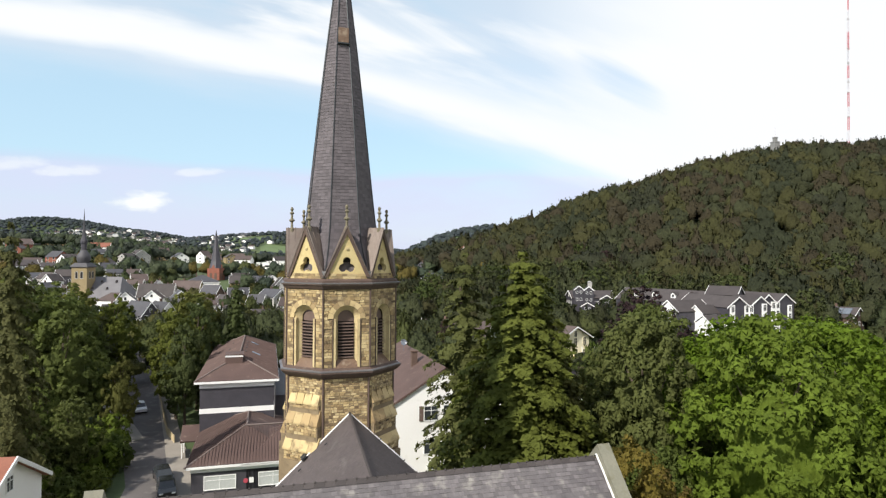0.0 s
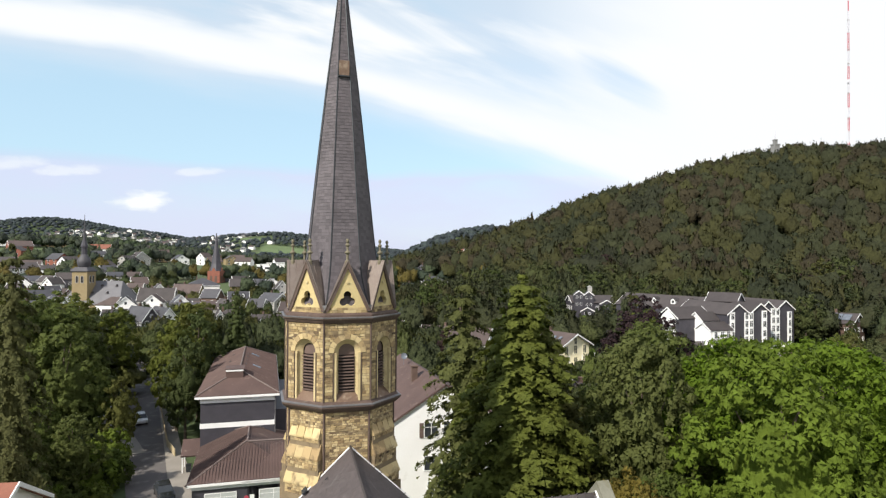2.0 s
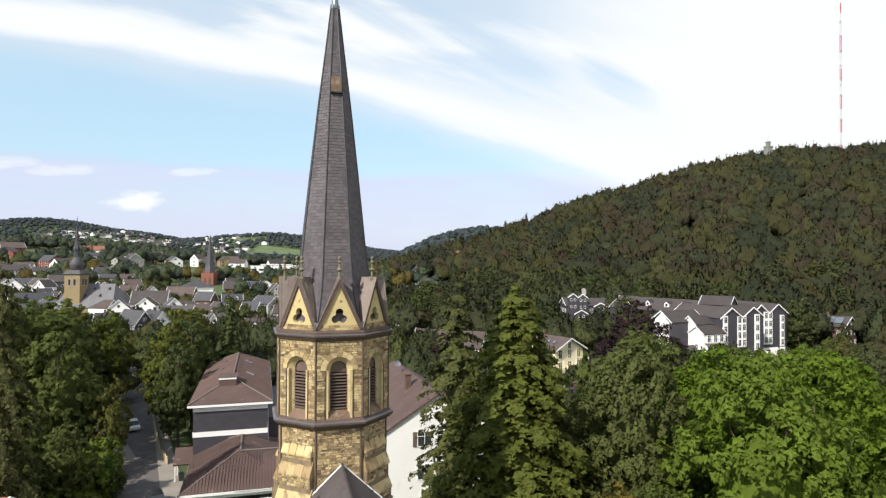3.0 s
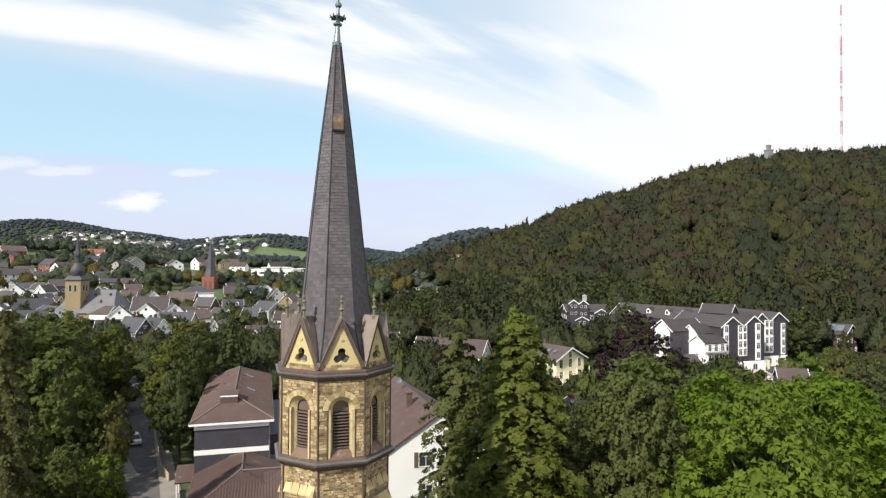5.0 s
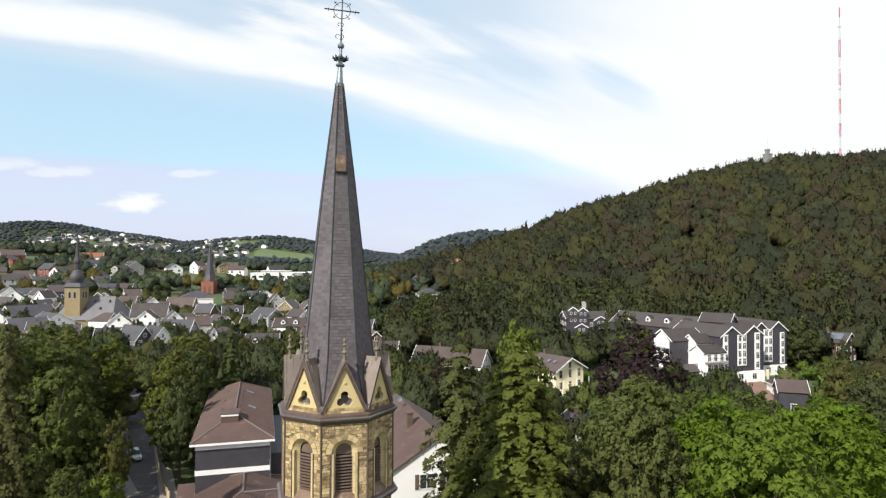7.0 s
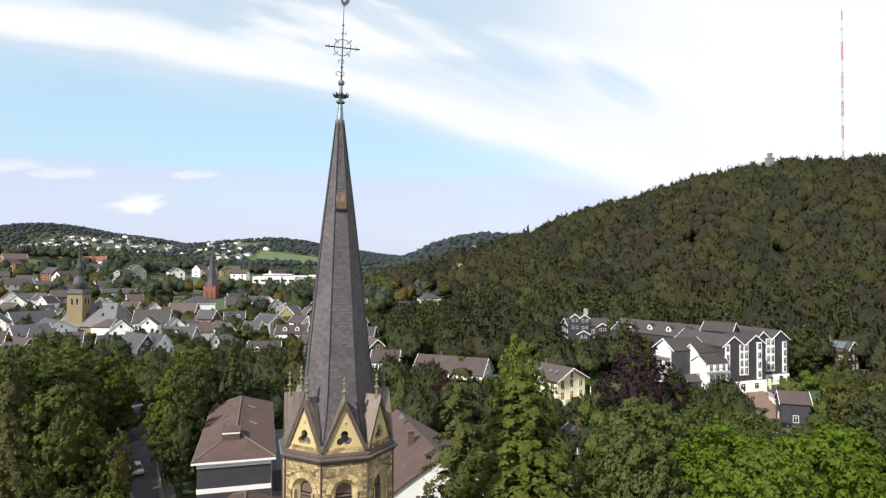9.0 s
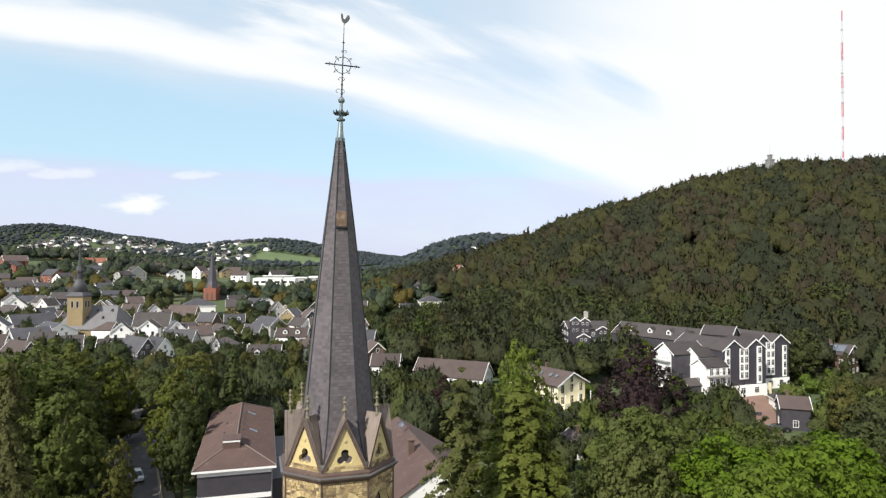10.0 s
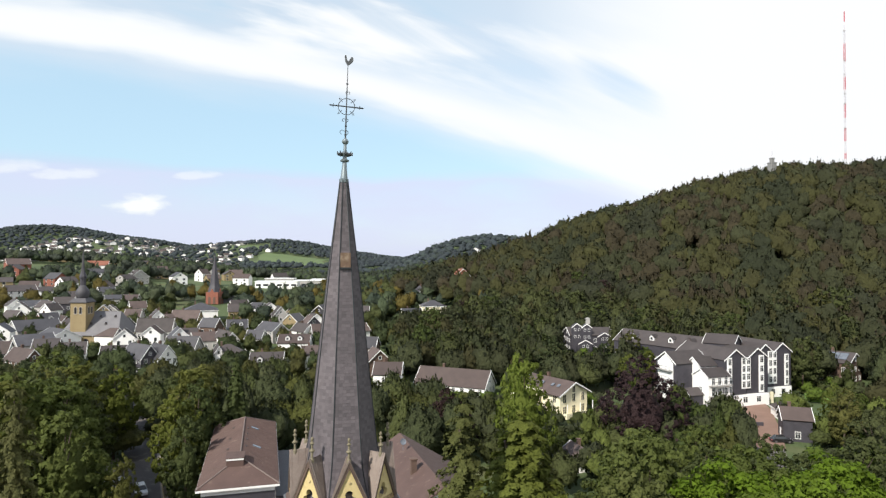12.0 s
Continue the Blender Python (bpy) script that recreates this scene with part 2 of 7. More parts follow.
M["tile_grey"] = surface("grey_roof_slate", (0.04, 0.039, 0.045), (0.07, 0.068, 0.075), 0.65, 0.4, 6, 0.3, vary=0.2)
M["slate_pale"] = surface("pale_roof_slate", (0.115, 0.112, 0.120), (0.165, 0.160, 0.168), 0.6, 0.4, 6, 0.3)
M["tile_umber"] = surface("umber_roof_tile", (0.058, 0.042, 0.039), (0.092, 0.067, 0.060), 0.8, 0.5, 6, 0.4, vary=0.25)
M["tile_red"] = surface("red_roof_tile", (0.2, 0.072, 0.046), (0.28, 0.115, 0.075), 0.85, 0.5, 6, 0.4)
M["asphalt"] = surface("asphalt", (0.092, 0.083, 0.08), (0.14, 0.126, 0.118), 0.9, 0.25, 9, 0.2, stain=(0.25, 0.225, 0.205), stain_at=(0.55, 0.75))
M["paving"] = surface("pale_paving", (0.23, 0.205, 0.175), (0.31, 0.28, 0.24), 0.9, 0.4, 9, 0.25)
M["redpave"] = surface("red_paving", (0.19, 0.115, 0.088), (0.26, 0.165, 0.125), 0.9, 0.3, 8, 0.2)
M["grass"] = surface("grass", (0.045, 0.068, 0.024), (0.078, 0.11, 0.036), 0.95, 0.02, 0.6, 0.6, stain=(0.13, 0.12, 0.05), depth=0.3)
M["lawn"] = surface("lawn", (0.10, 0.18, 0.03), (0.15, 0.25, 0.05), 0.95, 0.1, 3, 0.4)
M["field"] = surface("ripe_field", (0.24, 0.2, 0.08), (0.3, 0.25, 0.1), 0.95, 0.02, 0.3, 0.2)
M["meadow"] = surface("meadow", (0.085, 0.125, 0.045), (0.115, 0.16, 0.06), 0.95, 0.02, 0.3, 0.2)
M["glass"] = surface("window_glass", (0.025, 0.03, 0.035), (0.05, 0.055, 0.06), 0.12, 0.5, 3, 0)
M["blind"] = surface("pale_blind", (0.42, 0.44, 0.43), (0.52, 0.54, 0.53), 0.4, 0.7, 5, 0)
M["bark"] = surface("bark", (0.06, 0.045, 0.032), (0.11, 0.085, 0.06), 0.95, 2, 14, 0.6)
M["car_black"] = surface("black_car_paint", (0.012, 0.012, 0.014), (0.02, 0.02, 0.022), 0.2, 1, 4, 0)
M["car_white"] = surface("white_car_paint", (0.72, 0.72, 0.72), (0.78, 0.78, 0.78), 0.25, 1, 4, 0)
M["rubber"] = surface("tyre_rubber", (0.015, 0.015, 0.015), (0.03, 0.03, 0.03), 0.9, 2, 9, 0)
M["fence"] = surface("pale_timber", (0.42, 0.34, 0.20), (0.52, 0.43, 0.27), 0.85, 1.2, 10, 0.3)
M["solar"] = surface("solar_glass", (0.1, 0.115, 0.14), (0.17, 0.19, 0.22), 0.15, 1, 4, 0)
M["mast_red"] = surface("mast_red_paint", (0.40, 0.05, 0.08), (0.48, 0.08, 0.11), 0.6, 0.5, 4, 0)
M["mast_white"] = surface("mast_white_paint", (0.50, 0.49, 0.54), (0.58, 0.57, 0.61), 0.6, 0.5, 4, 0)
M["leaf_green"] = leaf("leaf_green", (0.0712, 0.0877, 0.0213), (0.0990, 0.1217, 0.0304), (0.1340, 0.1638, 0.0404))
M["leaf_bright"] = leaf("leaf_bright", (0.0934, 0.1210, 0.0190), (0.1304, 0.1674, 0.0266), (0.1760, 0.2257, 0.0361))
M["leaf_dark"] = leaf("leaf_dark", (0.0576, 0.0672, 0.0247), (0.0800, 0.0941, 0.0349), (0.1081, 0.1266, 0.0472))
M["leaf_olive"] = leaf("leaf_olive", (0.085, 0.089, 0.022), (0.118, 0.124, 0.03), (0.159, 0.167, 0.041))
M["leaf_needle"] = leaf("leaf_needle", (0.0790, 0.0859, 0.0190), (0.1100, 0.1187, 0.0270), (0.1490, 0.1601, 0.0360), 0.35)
M["leaf_fir"] = leaf("leaf_fir", (0.0648, 0.0708, 0.0230), (0.0912, 0.0991, 0.0299), (0.1224, 0.1322, 0.0403), 0.35)
M["leaf_copper"] = leaf("leaf_copper", (0.019, 0.010, 0.010), (0.026, 0.014, 0.015), (0.035, 0.019, 0.020), 0.1)
M["leaf_gold"] = leaf("leaf_gold", (0.119, 0.092, 0.019), (0.165, 0.128, 0.026), (0.223, 0.173, 0.035))
M["leaf_rust"] = leaf("leaf_rust", (0.075, 0.045, 0.014), (0.112, 0.065, 0.020), (0.150, 0.088, 0.027))

M["wood_green"] = leaf("wood_green", (0.0473, 0.0560, 0.0182), (0.0651, 0.0780, 0.0246), (0.0882, 0.1050, 0.0332), 0.25, 0.45, 0.55, 1.45, 1.6, 0.9)
M["wood_bright"] = leaf("wood_bright", (0.072, 0.095, 0.018), (0.1, 0.132, 0.025), (0.135, 0.178, 0.034), 0.25, 0.45, 0.55, 1.45, 1.6, 0.9)
M["wood_dark"] = leaf("wood_dark", (0.0381, 0.0450, 0.0187), (0.0525, 0.0625, 0.0268), (0.0709, 0.0850, 0.0362), 0.25, 0.45, 0.55, 1.45, 1.6, 0.9)
M["wood_olive"] = leaf("wood_olive", (0.055, 0.055, 0.017), (0.076, 0.076, 0.023), (0.103, 0.103, 0.031), 0.25, 0.45, 0.55, 1.45, 1.6, 0.9)
M["wood_rust"] = leaf("wood_rust", (0.075, 0.056, 0.020), (0.090, 0.065, 0.023), (0.105, 0.074, 0.027), 0.15, 0.45, 0.55, 1.45, 1.6, 0.9)
M["wood_copper"] = leaf("wood_copper", (0.036, 0.022, 0.020), (0.044, 0.027, 0.024), (0.054, 0.033, 0.029), 0.1, 0.45, 0.55, 1.45, 1.6, 0.9)



def stonework(name, hues, by_piece):
    """Masonry whose blocks differ in hue, each with grain, dark weather stains and relief."""
    m = surface(name, (0.4, 0.3, 0.15), (0.5, 0.4, 0.2), 0.9, 1.1, 16, 0.6, depth=0.03)
    t = m.node_tree
    p = t.nodes["Principled BSDF"]
    old = p.inputs["Base Color"].links[0].from_socket
    src = t.nodes.new("ShaderNodeObjectInfo").outputs["Random"] if by_piece else t.nodes.new("ShaderNodeNewGeometry").outputs["Random Per Island"]
    r = t.nodes.new("ShaderNodeValToRGB")
    els = r.color_ramp.elements
    els[0].color, els[1].color = (*hues[0], 1), (*hues[-1], 1)
    for i, h in enumerate(hues[1:-1]):
        els.new((i + 1) / (len(hues) - 1)).color = (*h, 1)
    t.links.new(src, r.inputs[0])
    mul = t.nodes.new("ShaderNodeMix")
    mul.data_type, mul.blend_type = "RGBA", "OVERLAY"
    mul.inputs["Factor"].default_value = 0.22
    t.links.new(r.outputs[0], mul.inputs["A"])
    t.links.new(old, mul.inputs["B"])
    n = t.nodes.new("ShaderNodeTexNoise")
    n.inputs["Scale"].default_value, n.inputs["Detail"].default_value = 2.1, 7
    geo = t.nodes.new("ShaderNodeNewGeometry")
    t.links.new(geo.outputs["Position"], n.inputs["Vector"])
    mr = t.nodes.new("ShaderNodeMapRange")
    mr.inputs[1].default_value, mr.inputs[2].default_value, mr.inputs[3].default_value, mr.inputs[4].default_value = 0.50, 0.70, 0.0, 0.75
    t.links.new(n.outputs[0], mr.inputs[0])
    dirt = t.nodes.new("ShaderNodeMix")
    dirt.data_type = "RGBA"
    dirt.inputs["B"].default_value = (0.085, 0.058, 0.035, 1)
    t.links.new(mr.outputs[0], dirt.inputs["Factor"])
    t.links.new(mul.outputs["Result"], dirt.inputs["A"])
    t.links.new(dirt.outputs["Result"], p.inputs["Base Color"])
    return m


STONE_HUES = ((0.085, 0.058, 0.037), (0.44, 0.345, 0.185), (0.20, 0.138, 0.075), (0.58, 0.485, 0.29), (0.125, 0.085, 0.052), (0.50, 0.40, 0.22), (0.29, 0.21, 0.112))
M["sandstone"] = stonework("sandstone", STONE_HUES, False)
M["sandstone_piece"] = stonework("sandstone_piece", STONE_HUES, True)
M["arch_stone"] = stonework("arch_stone", ((0.40, 0.31, 0.165), (0.54, 0.44, 0.25), (0.30, 0.22, 0.12), (0.60, 0.50, 0.30)), True)
M["weathering"] = stonework("weathering_stone", ((0.46, 0.365, 0.19), (0.58, 0.485, 0.28), (0.30, 0.21, 0.11), (0.52, 0.42, 0.235)), True)
# greens shifted towards blue: haze over the valley put into the leaf colour
M["vale_haze_green"] = leaf("vale_haze_green", (0.0460, 0.0610, 0.0330), (0.0598, 0.0768, 0.0401), (0.0759, 0.0960, 0.0496), 0.2, 0.2, 0.6, 1.4, 0.6, 1.8)
M["vale_haze_dark"] = leaf("vale_haze_dark", (0.0336, 0.0437, 0.0300), (0.0420, 0.0543, 0.0375), (0.0528, 0.0673, 0.0450), 0.2, 0.2, 0.6, 1.4, 0.6, 1.8)
# bluer and greyer still: haze before the far ridges painted into the foliage
M["far_haze_green"] = leaf("far_haze_green", (0.033, 0.043, 0.04), (0.046, 0.06, 0.056), (0.062, 0.081, 0.076), 0.1, 0.06, 0.8, 1.2, 0.3, 1.5)
M["far_haze_dark"] = leaf("far_haze_dark", (0.026, 0.033, 0.036), (0.036, 0.046, 0.05), (0.049, 0.062, 0.068), 0.1, 0.06, 0.8, 1.2, 0.3, 1.5)
M["tower_grey"] = surface("grey_rubble", (0.17, 0.17, 0.17), (0.26, 0.26, 0.25), 0.9, 0.6, 5, 0.2)

# hill hues with blue raised, so the colour carries haze over the slope
M["hill_green"] = leaf("hill_green", (0.0344, 0.0392, 0.0168), (0.0430, 0.0490, 0.0210), (0.0537, 0.0612, 0.0263), 0.3, 0.3, 0.62, 1.38, 0.9, 1.3)
M["hill_dark"] = leaf("hill_dark", (0.0272, 0.0312, 0.0160), (0.0340, 0.0390, 0.0200), (0.0425, 0.0488, 0.0250), 0.3, 0.3, 0.62, 1.38, 0.9, 1.3)
M["hill_olive"] = leaf("hill_olive", (0.0440, 0.0424, 0.0168), (0.0550, 0.0530, 0.0210), (0.0688, 0.0663, 0.0263), 0.3, 0.3, 0.62, 1.38, 0.9, 1.3)
M["hill_rust"] = leaf("hill_rust", (0.0392, 0.0336, 0.0168), (0.0490, 0.0420, 0.0210), (0.0612, 0.0525, 0.0263), 0.3, 0.3, 0.62, 1.38, 0.9, 1.3)

# ---- mesh tools ----
class Geo:
    """Vertices and faces gathered piece by piece, then made into one mesh."""

    def __init__(self):
        self.v, self.f = [], []

    def add(self, verts, faces, m=None):
        n = len(self.v)
        self.v += [tuple(m @ Vector(p)) for p in verts] if m else [tuple(p) for p in verts]
        self.f += [tuple(i + n for i in face) for face in faces]
        return self

    def box(self, x0, x1, y0, y1, z0, z1, m=None, chamfer=0.0):
        c = [(x, y, z) for z in (z0, z1) for y in (y0, y1) for x in (x0, x1)]
        return self.add(c, [(0, 2, 3, 1), (4, 5, 7, 6), (0, 1, 5, 4), (2, 6, 7, 3), (0, 4, 6, 2), (1, 3, 7, 5)], m)

    def prism(self, poly, y0, y1, m=None):
        """An outline in x and z, run from y0 to y1."""
        n = len(poly)
        v = [(x, y0, z) for x, z in poly] + [(x, y1, z) for x, z in poly]
        f = [tuple(range(n)), tuple(range(2 * n - 1, n - 1, -1))]
        return self.add(v, f + [(i, i + n, (i + 1) % n + n, (i + 1) % n) for i in range(n)], m)

    def rings(self, loops, close=True, cap=True):
        """Loops of equal length joined in turn."""
        n, base = len(loops[0]), len(self.v)
        for loop in loops:
            self.v += [tuple(p) for p in loop]
        for k in range(len(loops) - 1):
            for i in range(n if close else n - 1):
                a, b = base + k * n + i, base + k * n + (i + 1) % n
                self.f.append((a, b, b + n, a + n))
        if cap:
            self.f.append(tuple(base + i for i in reversed(range(n))))
            self.f.append(tuple(base + (len(loops) - 1) * n + i for i in range(n)))
        return self

    def turned(self, profile, sides=12, m=None, start=0.0):
        """A profile of (radius, z) spun about z."""
        m = m or Matrix()
        loops = [[tuple(m @ Vector((r * math.cos(start + 2 * math.pi * i / sides), r * math.sin(start + 2 * math.pi * i / sides), z))) for i in range(sides)] for r, z in profile]
        return self.rings(loops)

    def tube(self, a, b, r0, r1=None, sides=8):
        a, b = Vector(a), Vector(b)
        r1 = r0 if r1 is None else r1
        q = (b - a).to_track_quat("Z", "Y").to_matrix()
        ring = lambda c, r: [tuple(c + q @ Vector((r * math.cos(2 * math.pi * i / sides), r * math.sin(2 * math.pi * i / sides), 0))) for i in range(sides)]  # noqa: E731
        return self.rings([ring(a, r0), ring(b, r1)])

    def mesh(self, name, mat, smooth=False):
        me = bpy.data.meshes.new(name)
        me.from_pydata(self.v, [], self.f)
        me.materials.append(mat)
        if smooth:
            me.shade_smooth()
        return me


def outward(me):
    bm = bmesh.new()
    bm.from_mesh(me)
    bmesh.ops.recalc_face_normals(bm, faces=bm.faces)
    bm.to_mesh(me)
    bm.free()
    return me


def part(name, geo, mat, parent, label="", smooth=False, kind="", fix=True):
    me = geo if isinstance(geo, bpy.types.Mesh) else geo.mesh(name, mat, smooth)
    if fix and not isinstance(geo, bpy.types.Mesh):
        outward(me)
    ob = new(name, me)
    ob.parent = parent
    return tagged(ob, label, kind=kind)


def thing(name, label, category, m=None, group="", kind=""):
    ob = new(name)
    ob.empty_display_size = 0.5
    ob.matrix_world = m or Matrix()
    return tagged(ob, label, category, group, kind)


def single(name, geo, mat, label, category, m=None, kind="", group="", smooth=False):
    ob = part(name, geo, mat, None, smooth=smooth)
    ob.matrix_world = m or Matrix()
    return tagged(ob, label, category, group, kind)


def fast_mesh(name, verts, faces, mat, soft=None):
    """A mesh from arrays of vertices (n, 3) and of triangles or four-sided faces (n, 3 or 4); soft: a shading normal for each corner."""
    me = bpy.data.meshes.new(name)
    k = faces.shape[1]
    me.vertices.add(len(verts))
    me.vertices.foreach_set("co", np.ascontiguousarray(verts, dtype=np.float32).ravel())
    me.loops.add(len(faces) * k)
    me.loops.foreach_set("vertex_index", np.ascontiguousarray(faces, dtype=np.int32).ravel())
    me.polygons.add(len(faces))
    me.polygons.foreach_set("loop_start", np.arange(0, len(faces) * k, k, dtype=np.int32))
    me.polygons.foreach_set("loop_total", np.full(len(faces), k, dtype=np.int32))
    me.update(calc_edges=True)
    me.materials.append(mat)
    if soft is not None:
        me.polygons.foreach_set("use_smooth", np.ones(len(faces), dtype=bool))
        me.normals_split_custom_set(soft.astype(np.float32))
    return me


# ---- the lie of the land: u across the valley, v along it ----
RIGHT, AHEAD, START = Vector((0.957, -0.290)), Vector((0.290, 0.957)), Vector((-4.8, -37.2))


def spot(u, v):
    p = START + u * RIGHT + v * AHEAD
    return p.x, p.y


def uv_of(x, y):
    d = Vector((x, y)) - START
    return d.dot(RIGHT), d.dot(AHEAD)


HILL_U = (-40, 20, 74, 107, 132, 153, 180, 216, 246, 295, 328, 450, 700, 1000)
HILL_Z = (7, 22, 41, 54, 61, 67, 76, 85, 91, 93, 96, 106, 96, 60)
END_U = (-200, -110, -70, -26, 17, 61, 105, 170, 300, 500)
END_Z = (0, 4, 21, 42, 56, 65, 68, 60, 36, 20)
FAR_U = (-2600, -1500, -1319, -1142, -1033, -898, -763, -679, -511, -444, -309, -141, 100, 900)
FAR_Z = (80, 96, 104, 128, 101, 88, 60, 70, 84, 84, 57, 32, 32, 50)


def ridge_line(u, us, zs, soft):
    return sum(np.interp(u + d * soft, us, zs) for d in (-1, -0.5, 0, 0.5, 1)) / 5


def across(v, c, near, far):
    return np.exp(-(((v - c) / np.where(v < c, near, far)) ** 2))


def land(u, v):
    """Height of the ground: a wooded hill beside the town, one closing the valley, ridges far off."""
    u, v = np.asarray(u, float), np.asarray(v, float)
    z = ridge_line(u, HILL_U, HILL_Z, 12) * across(v, 460, 135, 240)
    z = z + ridge_line(u, END_U, END_Z, 15) * across(v, 1200, 330, 400)
    z = z + ridge_line(u, FAR_U, FAR_Z, 40) * across(v, 1850, 500, 800)
    z = z + 8 * (1 - np.exp(-np.maximum(v - 150, 0) / 400.0))
    return z + 27 * np.exp(-(((u + 430) / 220) ** 2) - ((v - 640) / 250) ** 2)


def land_xy(x, y):
    return float(land(*uv_of(x, y)))

# ---- ground ----
def spread(lo, hi, n, p):
    t = np.linspace(-1, 1, n)
    return np.where(t < 0, -np.abs(t) ** p * abs(lo), np.abs(t) ** p * hi)


def ground_sheet():
    us, vs = spread(-4300, 4300, 181, 2.2), spread(-900, 4400, 231, 2.0)
    uu, vv = np.meshgrid(us, vs)
    zz = land(uu, vv)
    xx = START.x + uu * RIGHT.x + vv * AHEAD.x
    yy = START.y + uu * RIGHT.y + vv * AHEAD.y
    verts = np.stack([xx, yy, zz], -1).reshape(-1, 3)
    n = len(us)
    i = (np.arange(len(vs) - 1)[:, None] * n + np.arange(n - 1)[None]).ravel()
    me = fast_mesh("ground", verts, np.stack([i, i + 1, i + n + 1, i + n], -1), M["grass"])
    me.shade_smooth()
    return tagged(new("ground", me), "grassy valley floor rising into wooded hills", "ground", kind="structure")


ground_sheet()


def strip(name, pts, mat, label, category, z=0.05, thick=0.12):
    """A ribbon of paving along pts of (x, y, half width)."""
    loops = []
    for k, (x, y, w) in enumerate(pts):
        a, b = pts[max(k - 1, 0)], pts[min(k + 1, len(pts) - 1)]
        d = Vector((b[0] - a[0], b[1] - a[1])).normalized()
        n = Vector((-d.y, d.x)) * w
        h = land_xy(x, y) + z
        loops.append([(x + n.x, y + n.y, h), (x - n.x, y - n.y, h), (x - n.x, y - n.y, h - thick), (x + n.x, y + n.y, h - thick)])
    return single(name, Geo().rings(loops), mat, label, category, kind="structure")


strip("road", [(-13.8, 10, 2.6), (-15.3, 30, 2.6), (-15.6, 38, 2.6), (-19.2, 56, 2.7), (-23.4, 80, 3.0), (-28.5, 110, 3.0), (-34, 140, 3.0), (-42, 180, 3.2)],
      M["asphalt"], "patched grey asphalt street between trees", "road")
strip("pavement", [(-11.0, 28, 1.3), (-12.4, 38, 1.5), (-15.6, 56, 1.1), (-19.6, 80, 1.0), (-24.6, 110, 1.0), (-30.3, 140, 1.0)],
      M["paving"], "pale slab pavement along the street", "pavement", z=0.16, thick=0.3)
strip("parking_lane", [(-20.5, 56, 1.4), (-24.0, 66, 1.6), (-27.8, 78, 1.9), (-31.5, 94, 1.8)], M["paving"], "worn pale parking lane beside the street", "pavement", z=0.07)
strip("forecourt", [(95, 64, 3.2), (101, 74, 5.5), (108, 84, 6.5), (116, 93, 6.0), (122, 99, 4)], M["redpave"], "red paved forecourt of the apartment house", "pavement", z=0.25, thick=0.6)
strip("drive", [(72, 34, 2.2), (80, 46, 2.2), (88, 55, 2.4), (96, 65, 2.8)], M["asphalt"], "narrow asphalt drive up to the forecourt", "road", z=0.2, thick=0.5)



def plot(name, u0, u1, v0, v1, mat, label):
    """A field lying on the slope."""
    us, vs = np.linspace(u0, u1, 14), np.linspace(v0, v1, 14)
    uu, vv = np.meshgrid(us, vs)
    uu = uu + 12 * np.sin(vv / 30)
    verts = np.stack([START.x + uu * RIGHT.x + vv * AHEAD.x, START.y + uu * RIGHT.y + vv * AHEAD.y, land(uu, vv) + 1.0], -1).reshape(-1, 3)
    i = (np.arange(13)[:, None] * 14 + np.arange(13)[None]).ravel()
    me = fast_mesh(name, verts, np.stack([i, i + 1, i + 15, i + 14], -1), M[mat])
    BARE.append((u0 - 8, u1 + 20, v0 - 10, v1 + 10))
    return tagged(new(name, me), label, "field", kind="structure")


BARE = []
plot("ripe_field", -330, -235, 985, 1090, "field", "pale golden field of ripe grain")
plot("meadow", -420, -270, 1330, 1500, "meadow", "bright green meadow on the far slope")
plot("upper_meadow", -560, -470, 1560, 1640, "meadow", "bright green meadow under the ridge")
plot("low_meadow", -150, -60, 1180, 1330, "meadow", "bright green meadow at the valley end")
plot("slope_meadow", -560, -420, 760, 850, "meadow", "green meadow on the near slope")
# ---- church ----
def oct_ring(ap, z, turn=22.5):
    r = ap / math.cos(radians(22.5))
    return [(r * math.sin(radians(45 * k - turn)), -r * math.cos(radians(45 * k - turn)), z) for k in range(8)]


def face_m(k, ap, z=0.0):
    """Frame of the k-th side of the tower: x along the wall, y inwards, z up."""
    a = radians(45 * k)
    return Matrix.Translation((ap * math.sin(a), -ap * math.cos(a), z)) @ Matrix.Rotation(a, 4, "Z")


def band(parent, name, profile, mat, label=""):
    """A moulding round the tower: (apothem, z) pairs."""
    return part(name, Geo().rings([oct_ring(a, z) for a, z in profile]), mat, parent, label)


WALL = 3.10       # apothem of the belfry walls
SILL, EAVE = 19.0, 23.45
tower = thing("church_tower", "octagonal yellow sandstone church tower with a slate spire", "church tower")
part("lower_wall", Geo().rings([oct_ring(2.98, 0), oct_ring(2.98, 18.72)]), M["mortar"], tower)

# belfry walls with an arched opening through each side
HALF = WALL * math.tan(radians(22.5))


def weld(me):
    bm = bmesh.new()
    bm.from_mesh(me)
    bmesh.ops.remove_doubles(bm, verts=bm.verts, dist=0.002)
    bmesh.ops.recalc_face_normals(bm, faces=bm.faces)
    bm.to_mesh(me)
    bm.free()


def arch(w, z0, spring, n=10):
    return [(-w, z0)] + [(-w * math.cos(math.pi * i / n), spring + w * math.sin(math.pi * i / n)) for i in range(n + 1)] + [(w, z0)]


